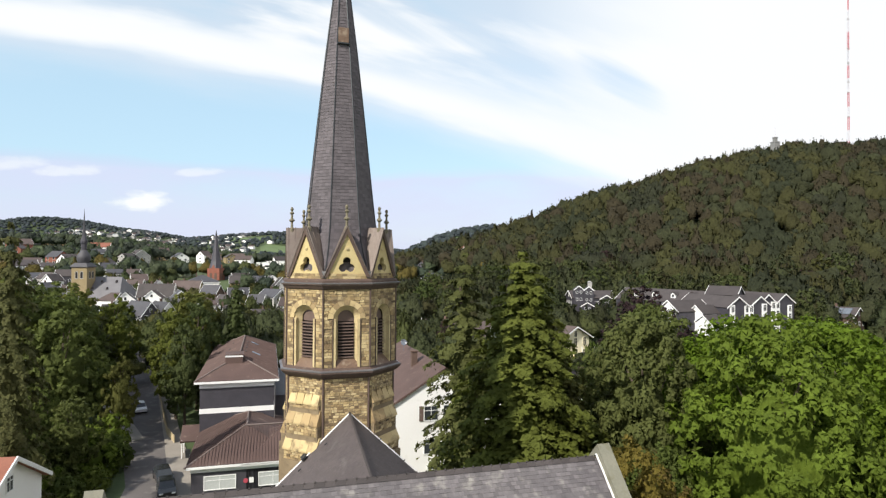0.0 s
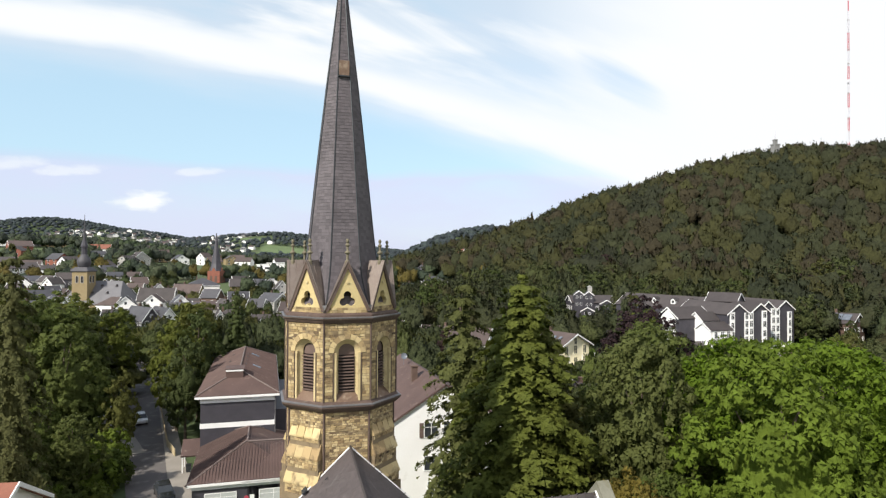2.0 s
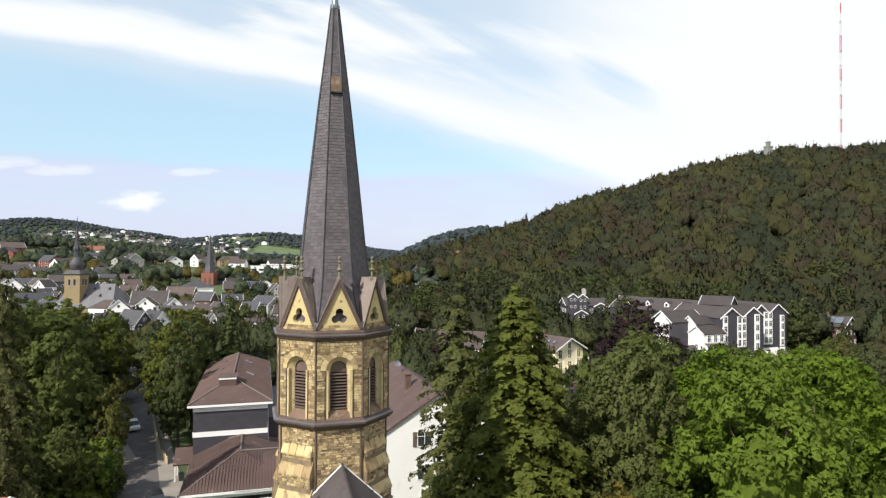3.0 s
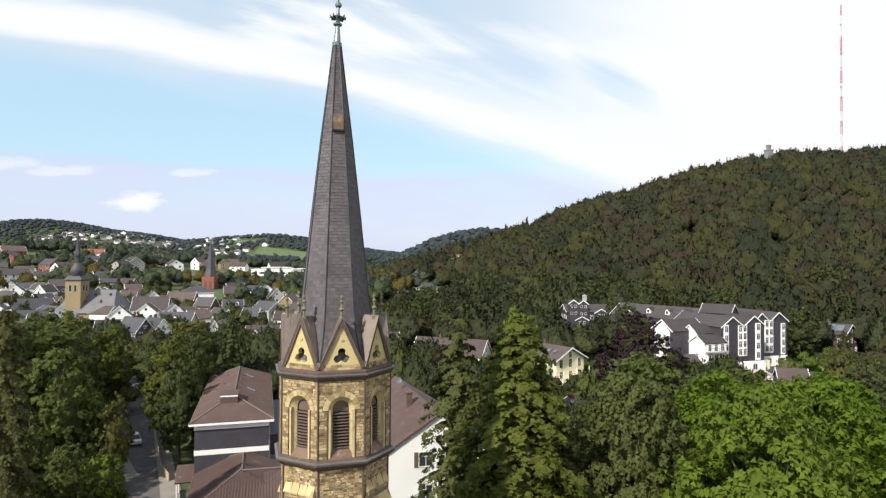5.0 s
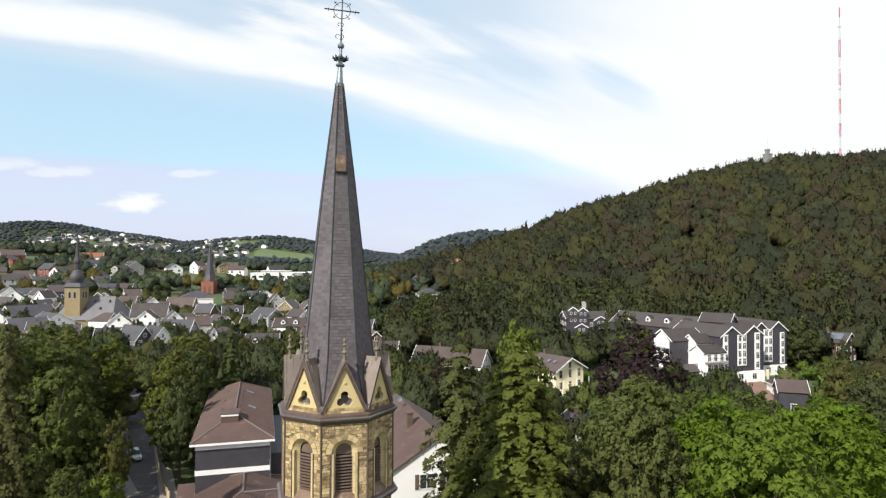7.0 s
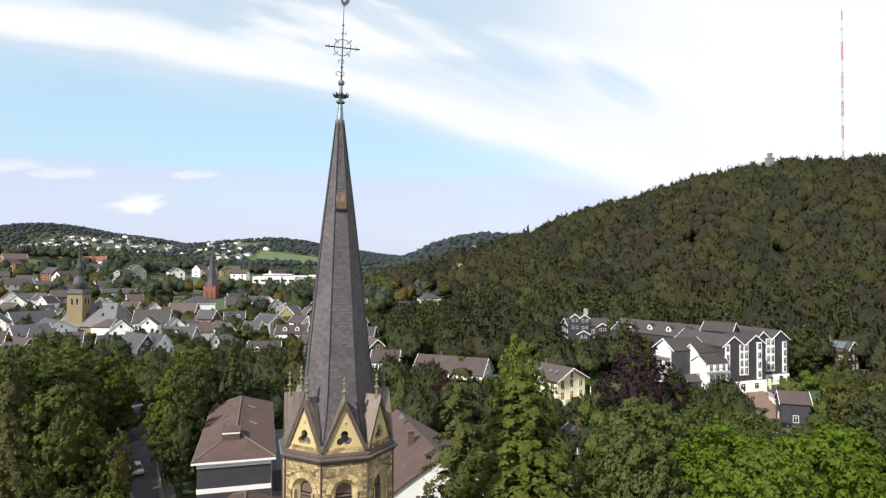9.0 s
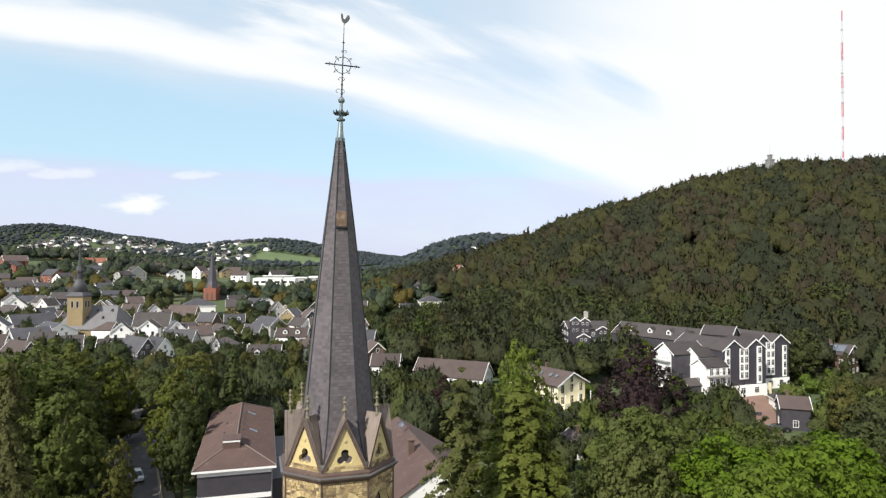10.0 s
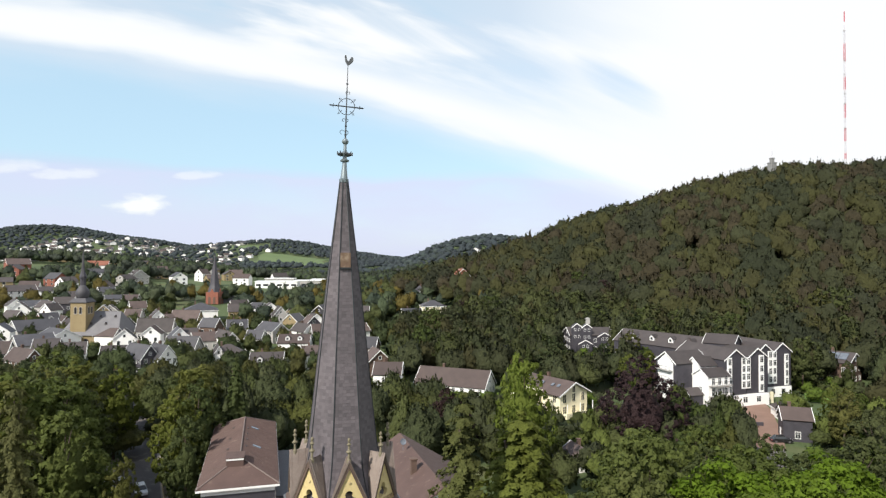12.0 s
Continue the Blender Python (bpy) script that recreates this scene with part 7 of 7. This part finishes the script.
# single trees that stand out
for kind, x, y, h, wide in (
        ("fir0", 16.2, 9.8, 25.6, 1.45), ("fir1", 18.9, 11.2, 21.0, 1.35), ("dark_fir0", 14.0, 18.0, 25.6, 1.15), ("fir1", 21.6, 14.8, 17.0, 1.2), ("mid_dark0", 29.0, 23.5, 11.5, 1.0), ("near_dark1", 22.8, 19.0, 12.5, 0.85),
        ("beech", 31.0, 77.4, 12.5, 0.9), ("mid_bright0", 52.8, 92.0, 14.6, 0.5), ("gold", 15.5, -6.5, 14.2, 0.75), ("gold", 19.0, -4.0, 11.5, 0.8),
        ("near_green0", 25.6, 6.9, 19.2, 0.78), ("near_bright0", 29.5, -3.0, 19.8, 0.88), ("near_bright1", 39.0, 2.0, 18.8, 0.92), ("near_bright2", 36.5, 8.3, 18.2, 1.0), ("near_green1", 33.5, 17.5, 18.8, 0.95),
        ("near_bright1", 50.0, 9.0, 17.4, 1.05), ("near_bright0", 41.0, -7.0, 14.0, 1.0), ("near_green0", 44.0, 15.0, 17.5, 1.0), ("near_bright2", 52.0, -3.0, 16.2, 1.0), ("near_green2", 22.6, 0.5, 12.0, 0.8),
        ("near_green1", 27.5, -13.0, 9.5, 1.0), ("near_bright0", 36.0, -15.0, 10.0, 1.0), ("near_bright1", 58.0, 5.0, 17.0, 1.0), ("mid_green2", 38.0, 25.0, 17.2, 1.0), ("dark_fir1", -25.0, 24.5, 28.0, 0.8), ("mid_green1", 30.0, 128.0, 6.0, 0.9), ("mid_dark0", 26.5, 127.0, 5.5, 1.0), ("mid_green0", 34.0, 126.5, 5.5, 1.0), ("mid_green0", -28.8, 54.5, 17.0, 0.9),
        ("beech", 66.5, 66.0, 18.4, 1.0), ("mid_olive0", 101.5, 113.0, 11.5, 0.8), ("mid_green0", 106.0, 121.0, 11.0, 0.8), ("mid_bright1", 98.0, 117.0, 10.5, 0.8), ("mid_green1", 94.0, 108.0, 10.0, 0.8), ("mid_dark0", 141.5, 86.0, 5.0, 0.9), ("mid_green2", 150.5, 80.5, 6.0, 0.9), ("mid_dark1", 159.0, 100.0, 8.0, 0.8), ("mid_green0", 137.0, 78.0, 5.5, 0.9), ("mid_bright2", 124.0, 74.0, 9.0, 0.8), ("mid_green1", 118.0, 66.0, 10.5, 0.9), ("mid_olive1", 108.0, 58.0, 12.0, 0.9), ("mid_bright0", 40.0, 61.7, 20.0, 0.62),
        ("slim_fir0", -8.0, 76.5, 21.0, 1.0), ("mid_olive0", -15.8, 79.0, 18.0, 1.0), ("mid_olive1", -16.4, 66.5, 16.5, 0.78), ("mid_dark1", -14.5, 60.0, 14.5, 0.75), ("mid_dark0", -13.8, 72.0, 17.0, 0.85), ("mid_olive0", -14.5, 86.0, 17.5, 1.0),
        ("mid_olive1", -21.8, 53.5, 11.6, 0.62)):
    plant(kind, x, y, h, wide)
    BLOCKED.append((x, y, 2.2))

grow(-70, -57, 66, 94, 6.6, 17, 22, ["mid_dark0", "mid_dark1", "mid_green0", "mid_olive0", "mid_green2"])
grow(-60, -49, 68, 94, 6.0, 7.5, 11, ["mid_green0", "mid_olive1", "mid_dark1", "mid_green2"])
grow(-86, -57, 94, 120, 6.8, 16, 19.5, ["mid_dark0", "mid_green1", "mid_olive1", "mid_green2"])
grow(-56, -40, 52, 66, 5.6, 7, 11, ["mid_green1", "mid_dark0", "mid_green2", "mid_olive0"])
for kind, x, y, h, wide in (("bush", -24.8, 38.0, 4.4, 0.9), ("bush_bright", -22.4, 41.0, 4.8, 0.9), ("bush", -27.5, 42.0, 5.5, 1.0), ("mid_green1", -26.0, 45.8, 6.5, 0.8), ("bush_bright", -21.0, 36.8, 2.6, 1.0), ("bush", -20.6, 44.0, 4.5, 0.8),
                            ("mid_green0", -29.0, 47.5, 9.0, 0.8), ("bush_bright", -26.0, 34.0, 4.2, 1.1), ("bush", -23.0, 33.5, 3.2, 1.0), ("mid_green2", -33.0, 44.5, 8.0, 0.9), ("bush", -29.5, 39.0, 4.6, 1.0), ("bush_bright", -22.6, 49.6, 5.0, 0.9)):
    plant(kind, x, y, h, wide)
grow(36, 74, 62, 100, 6.4, 10, 14, ["mid_green0", "mid_dark1", "mid_green1", "mid_dark0"])
grow(58, 92, 36, 66, 6.6, 12, 15.5, ["mid_bright0", "mid_green0", "mid_green2", "mid_dark1"])


# ---- woods: crowns past counting, one sheet of foliage a hue ----
def wood_forms(core, sprays, size, count=6, cones=2):
    """Crowns one metre wide and high: a bumpy body from which leaf sprays stand off."""
    made = []
    for i in range(count + cones):
        form = Crown(1.0, 1.0, 22, 0.0, 0.16, floor=0.60, amp=(0.16, 0.44), sharp=(7, 22)) if i < count else Crown(1.0, 0.72, 14, 0.0, 0.1, cone=0.85, floor=0.8, amp=(0.05, 0.16))
        d, tri = globe(*core)
        v = form.at(d) * (1 + RNG.normal(0, 0.03, (len(d), 1))) + RNG.normal(0, 0.022, d.shape)
        n = lumpy_normals(v, tri, unit_rows(d + np.array([0, 0, 0.15])), 0.6)
        root = RNG.integers(1, len(d) - 1, sprays)
        away = unit_rows(0.8 * n[root] + unit(sprays))
        side = unit_rows(np.cross(n[root], away))
        ln, wd = size * RNG.uniform(0.6, 1.4, (sprays, 1)), size * RNG.uniform(0.3, 0.6, (sprays, 1))
        tip = v[root] + away * ln
        lv = np.stack([tip - side * wd, tip + side * wd], 1).reshape(-1, 3)
        k = len(d) + 2 * np.arange(sprays)
        leaf_n = np.repeat(unit_rows(n[root] + 0.5 * away), 3, axis=0)
        made.append((np.concatenate([v, lv]), np.concatenate([tri, np.stack([root, k, k + 1], 1)]), np.concatenate([n[tri].reshape(-1, 3), leaf_n])))
    return made


FORMS = {"close": wood_forms((22, 14), 560, 0.095), "middle": wood_forms((14, 9), 300, 0.14), "hill": wood_forms((13, 8), 120, 0.14), "shrub": wood_forms((10, 7), 110, 0.16), "vale": wood_forms((9, 6), 40, 0.18), "ridge": wood_forms((6, 4), 4, 0.25)}


def woods(name, label, mat, spots, h0, h1, r0, r1, form, cones=0.0, even=0.0):
    """Trees of a few forms, each turned and stretched its own way; even: how far a closed canopy shades as one."""
    forms = FORMS[form]
    n = len(spots)
    h, r, turn = RNG.uniform(h0, h1, n), RNG.uniform(r0, r1, n), RNG.uniform(0, 2 * math.pi, n)
    pick = np.where(RNG.uniform(0, 1, n) < cones, RNG.integers(6, 8, n), RNG.integers(0, 6, n))
    vs, fs, ns, base = [], [], [], 0
    for i, (v, f, nrm) in enumerate(forms):
        at = np.nonzero(pick == i)[0]
        if not len(at):
            continue
        c, q = np.cos(turn[at])[:, None], np.sin(turn[at])[:, None]
        x, y = v[None, :, 0] * r[at][:, None], v[None, :, 1] * r[at][:, None] * RNG.uniform(0.85, 1.15, (len(at), 1))
        tall = h[at] * (1.12 if i > 5 else 1.0)
        z = (v[None, :, 2] * 0.86 + 0.12) * tall[:, None]
        vs.append((np.stack([x * c - y * q, x * q + y * c, z], -1) + spots[at][:, None, :]).reshape(-1, 3))
        ns.append(np.stack([nrm[None, :, 0] * c - nrm[None, :, 1] * q, nrm[None, :, 0] * q + nrm[None, :, 1] * c, np.repeat(nrm[None, :, 2], len(at), axis=0)], -1).reshape(-1, 3))
        ns[-1] = unit_rows(ns[-1] + even * np.array([-0.25, -0.5, 0.8])) if even else ns[-1]
        fs.append((f[None] + (base + np.arange(len(at)) * len(v))[:, None, None]).reshape(-1, 3))
        base += len(at) * len(v)
    me = fast_mesh(name, np.concatenate(vs), np.concatenate(fs), mat, np.concatenate(ns))
    return tagged(new(name, me), label, "woods", kind="stuff")


def scatter(u0, u1, v0, v1, step, keep):
    us, vs = np.meshgrid(np.arange(u0, u1, step), np.arange(v0, v1, step))
    u = us.ravel() + RNG.uniform(-0.45, 0.45, us.size) * step
    v = vs.ravel() + RNG.uniform(-0.45, 0.45, us.size) * step
    z = land(u, v)
    ok = keep(u, v, z)
    u, v, z = u[ok], v[ok], z[ok]
    return np.stack([START.x + u * RIGHT.x + v * AHEAD.x, START.y + u * RIGHT.y + v * AHEAD.y, z], 1)


def patches(u, v, s, seed):
    return np.sin(u / s + seed) * np.cos(v / s * 0.8 + 2 * seed) + 0.5 * np.sin(u / s * 2.3 - v / s * 1.7 + seed)


def deal(name, label, pts, mats, stands=0.0, **kw):
    """Share the trees out among the hues, at random or in stands of like trees."""
    pick = RNG.integers(0, len(mats), len(pts))
    if stands:
        f = patches(pts[:, 0], pts[:, 1] + 0.6 * pts[:, 2], stands, 0.7) + RNG.normal(0, 0.28, len(pts))
        pick = np.clip(((f + 1.3) / 2.6 * len(mats)).astype(int), 0, len(mats) - 1)
    for i, key in enumerate(mats):
        woods(name, label, M[key], pts[pick == i], **kw)


GLADES = ((40, 68, 188, 234), (-14, 8, 284, 324), (8, 26, 372, 410), (-26, -6, 372, 380), (-34, 42, 152, 170), (-28, -6, 290, 309))


def glade(p):
    """Lawns and gardens with no tall trees."""
    u, v = uv_of(p[0], p[1])
    return any(a < u < b and c < v < d for a, b, c, d in GLADES + tuple(BARE))


def groves(name, label, zones, mats, **kw):
    """Garden and street trees in the middle distance: (u0, u1, v0, v1, step, share kept)."""
    pts = np.concatenate([scatter(u0, u1, v0, v1, step, lambda u, v, z: RNG.uniform(0, 1, u.size) < share) for u0, u1, v0, v1, step, share in zones])
    pts = pts[[clear(p[0], p[1], 0.6) and not glade(p) for p in pts]]
    deal(name, label, pts, mats, **kw)


groves("street_trees", "trees behind the street houses", ((-46, -30, 98, 132, 6.0, 1), (-30, 6, 106, 140, 6.0, 0.9)),
       ["wood_olive", "wood_dark", "wood_green", "wood_dark"], form="close", h0=9.5, h1=14, r0=3.2, r1=4.8, cones=0.12)
groves("low_street_trees", "lower trees before the old town", ((-84, -44, 114, 176, 6.4, 1),),
       ["wood_olive", "wood_dark", "wood_green", "wood_dark"], form="close", h0=7.0, h1=10.5, r0=3.0, r1=4.6, cones=0.08)
groves("garden_trees", "mixed garden trees between the houses", ((44, 62, 100, 130, 5.5, 1), (70, 112, 66, 108, 6.0, 0.95)),
       ["wood_green", "wood_dark", "wood_dark", "wood_olive", "wood_green"], form="close", h0=7, h1=11.5, r0=2.8, r1=4.5, cones=0.1)
groves("hedge_trees", "low trees and shrubs below the apartment house", ((58, 104, 128, 160, 4.2, 0.95), (10, 44, 100, 140, 4.2, 0.9), (-16, 30, 132, 164, 4.6, 0.8)), ["wood_green", "wood_bright", "wood_dark"], form="middle", h0=4, h1=8, r0=2.2, r1=3.4)
shrubs = np.concatenate([scatter(a, b, c, d, 3.6, lambda u, v, z: RNG.uniform(0, 1, u.size) < 0.85) for a, b, c, d in GLADES + ((4, 50, 122, 152), (56, 104, 104, 138), (100, 130, 150, 196), (-150, -110, 200, 262), (-150, -95, 262, 330))])
deal("garden_shrubs", "low shrubs and hedges in the gardens", shrubs[[all((p[0] - a) ** 2 + (p[1] - b) ** 2 > c * c for a, b, c in HOUSES) for p in shrubs]], ["wood_green", "wood_dark", "wood_bright"], form="shrub", h0=1.8, h1=4.0, r0=1.4, r1=2.4)
random.seed(77)
for zone in ((-10, 44, 172, 250, 13.0), (44, 100, 170, 260, 13.0), (-12, 70, 250, 330, 16.0), (100, 170, 150, 240, 17.0)):
    grow(*zone, 11, 16, ["slope_green0", "slope_green1", "slope_dark0", "slope_green0", "slope_dark1", "slope_olive0", "slope_dark1", "slope_fir", "slope_green2", "slope_copper"], 0.85, 1.0)
grow(120, 330, 212, 262, 19.0, 14, 20, ["slope_dark0", "slope_green1", "slope_olive0", "slope_dark1", "slope_fir", "slope_green2", "slope_olive1"], 0.9, 1.0)
groves("slope_trees", "leafy gardens and copses on the lower slope", ((-14, 100, 176, 330, 6.4, 1), (96, 160, 190, 240, 7.0, 0.9), (112, 200, 124, 190, 7.0, 0.85)),
       ["wood_green", "hill_green", "wood_dark", "hill_olive", "wood_dark"], form="middle", h0=8, h1=13.5, r0=3.4, r1=5.6, cones=0.15)
for v in (326, 338, 350, 362, 372, 382):                             # open ground before the brick church
    BLOCKED.append((*spot(-0.368 * v, v), 10.5))
groves("town_trees", "trees between the town houses", ((-230, -10, 150, 350, 6.8, 0.85),), ["wood_green", "wood_dark", "wood_dark", "wood_olive"], form="middle", h0=4.5, h1=9, r0=2.4, r1=4.4, cones=0.1)

hill = scatter(-30, 480, 178, 520, 7.4, lambda u, v, z: ((z > 12.5) | ((u > 96) & (v > 186)) | (u > 190)) & (u < 0.78 * v + 20))
hill = hill[[clear(p[0], p[1], 0.5) and not glade(p) for p in hill]]
deal("hill_woods", "dense mixed woodland covering the hillside", hill, ["hill_dark", "hill_green", "hill_rust", "hill_olive", "hill_green", "hill_olive", "hill_dark"], stands=24.0, form="hill", h0=11.2, h1=17, r0=3.8, r1=7.8, cones=0.08, even=0.5)
mid = scatter(-600, 330, 310, 900, 10.0, lambda u, v, z: (np.abs(u) < 0.78 * v + 10) & (z > 2) & (patches(u, v, 60, 1.3) > np.where(u < -120, -0.3, -0.75)) & ~((u > -230) & (u < -90) & (v > 420) & (v < 620)))
mid = mid[[clear(p[0], p[1], 0.5) and not glade(p) and not (-30 < uv_of(p[0], p[1])[0] < 480 and uv_of(p[0], p[1])[1] < 520 and p[2] > 12.5) for p in mid]]
near_vale = np.array([uv_of(p[0], p[1])[1] < 480 for p in mid])
deal("valley_woods", "trees and copses filling the valley floor", mid[near_vale], ["vale_haze_green", "vale_haze_dark", "wood_green", "vale_haze_green", "vale_haze_dark", "wood_rust", "vale_haze_green"], form="hill", h0=7, h1=13.5, r0=3.2, r1=6.0, cones=0.12)
deal("valley_woods", "trees and copses filling the valley floor", mid[~near_vale], ["vale_haze_green", "vale_haze_dark", "vale_haze_green", "vale_haze_dark"], form="vale", h0=9, h1=14, r0=4.0, r1=6.4, cones=0.1)
far = scatter(-1800, 560, 900, 2250, 15.5, lambda u, v, z: (np.abs(u) < 0.8 * v + 20) & (z > 5) & ((patches(u, v, 170, 0.4) > -0.8) | (z > 74)))
far = far[[clear(p[0], p[1], 2.0) for p in far]]
slope = np.array([-1060 < uv_of(p[0], p[1])[0] < -400 and 1200 < uv_of(p[0], p[1])[1] < 1880 for p in far])
far = far[(~slope | (RNG.uniform(0, 1, len(far)) < 0.55)) & np.array([not glade(p) for p in far])]
deal("far_woods", "distant wooded ridges", far, ["far_haze_green", "far_haze_dark", "far_haze_dark"], form="ridge", h0=8, h1=13, r0=6.5, r1=10)

# ---- masonry of the tower, block by block ----
random.seed(21)


def rough_block():
    """A unit block with a slightly pillowed, uneven face: x and z from -0.5 to 0.5, face towards -y."""
    e = 0.06
    j = lambda: random.uniform(-0.02, 0.02)  # noqa: E731
    v = [(-0.5, 1, -0.5), (0.5, 1, -0.5), (0.5, 1, 0.5), (-0.5, 1, 0.5), (-0.5, 0.3, -0.5), (0.5, 0.3, -0.5), (0.5, 0.3, 0.5), (-0.5, 0.3, 0.5),
         (-0.5 + e + j(), 0 + random.uniform(0, 0.2), -0.5 + e + j()), (0.5 - e + j(), random.uniform(0, 0.2), -0.5 + e + j()), (0.5 - e + j(), random.uniform(0, 0.2), 0.5 - e + j()), (-0.5 + e + j(), random.uniform(0, 0.2), 0.5 - e + j())]
    f = [(0, 1, 5, 4), (1, 2, 6, 5), (2, 3, 7, 6), (3, 0, 4, 7), (4, 5, 9, 8), (5, 6, 10, 9), (6, 7, 11, 10), (7, 4, 8, 11), (8, 9, 10, 11)]
    return v, f


BLOCKS = [rough_block() for _ in range(7)]
BLOCK_MESHES = [outward(Geo().add(*b).mesh("stone", M["sandstone_piece"])) for b in BLOCKS]


def courses(half, z0, z1, hole, low=0.12, high=0.20, wide=0.38):
    """Stones (x0, x1, z0, z1) of random coursed rubble, kept clear of an opening."""
    out, z = [], z0
    while z < z1 - 0.06:
        h = min(random.uniform(low, high), z1 - z)
        edge_ = hole(z + h / 2)
        for a, b in ([(-half, half)] if edge_ <= 0 else [(-half, -edge_), (edge_, half)]):
            x = a
            while x < b - 0.02:
                w = random.uniform(0.13, wide)
                x1 = b if b - (x + w) < 0.11 else x + w
                out.append((x, x1, z, z + h))
                x = x1
        z += h
    return out


def belfry_hole(z):
    if z < 19.1:
        return 0.0
    if z < 21.72:
        return 0.79
    d = 1.05 ** 2 - (z - 21.72) ** 2
    return math.sqrt(d) if d > 0 else 0.0


made = 0
for k in (0, 7, 1, 2, 3, 4, 5, 6):
    rest = Geo()
    for ap, half, z0, z1, hole in ((WALL, HALF - 0.05, 19.08, 23.32, belfry_hole), (2.98, 1.17, 13.0 if k % 2 == 0 else 17.3, 18.46, lambda z: 0.0)):
        m = face_m(k, ap)
        for x0, x1, a, b in courses(half, z0, z1, hole, *((0.09, 0.16, 0.34) if ap < 3 else (0.12, 0.21, 0.40))):
            proud = random.uniform(0.012, 0.045)
            fit_m = m @ Matrix.Translation(((x0 + x1) / 2, -proud, (a + b) / 2)) @ Matrix.Diagonal((x1 - x0 - 0.014, 0.12, b - a - 0.014, 1))
            n = random.randrange(len(BLOCKS))
            if made < 298:
                ob = new("stone", BLOCK_MESHES[n])
                ob.parent, ob.matrix_local = tower, fit_m
                made += 1
            else:
                rest.add(*BLOCKS[n], fit_m)
    part("stone_courses", rest, M["sandstone"], tower, kind="stuff", fix=False) if rest.v else None

# stones between the weatherings of the buttresses
for k in (1, 7, 3, 5):
    rest = Geo()
    for dep, z0, z1, w in ((0.17, 16.78, 17.0, 0.98), (0.33, 15.35, 15.9, 1.04), (0.49, 13.4, 14.5, 1.1)):
        m = face_m(k, 2.98 + dep)
        for x0, x1, a, b in courses(w, z0, z1, lambda z: 0.0):
            rest.add(*BLOCKS[random.randrange(len(BLOCKS))], m @ Matrix.Translation(((x0 + x1) / 2, -random.uniform(0.01, 0.035), (a + b) / 2)) @ Matrix.Diagonal((x1 - x0 - 0.014, 0.12, b - a - 0.014, 1)))
    part("stone_courses", rest, M["sandstone"], tower, kind="stuff", fix=False)

for pts, faces in SPIRE_SLATES:
    ob = part("slate", Geo().add(pts, faces), M["slate_piece"], spire, fix=False)
for pts, faces in NAVE_SLATES:
    ob = part("slate", Geo().add(pts, faces), M["slate_old_piece"], roofs[0], fix=False)
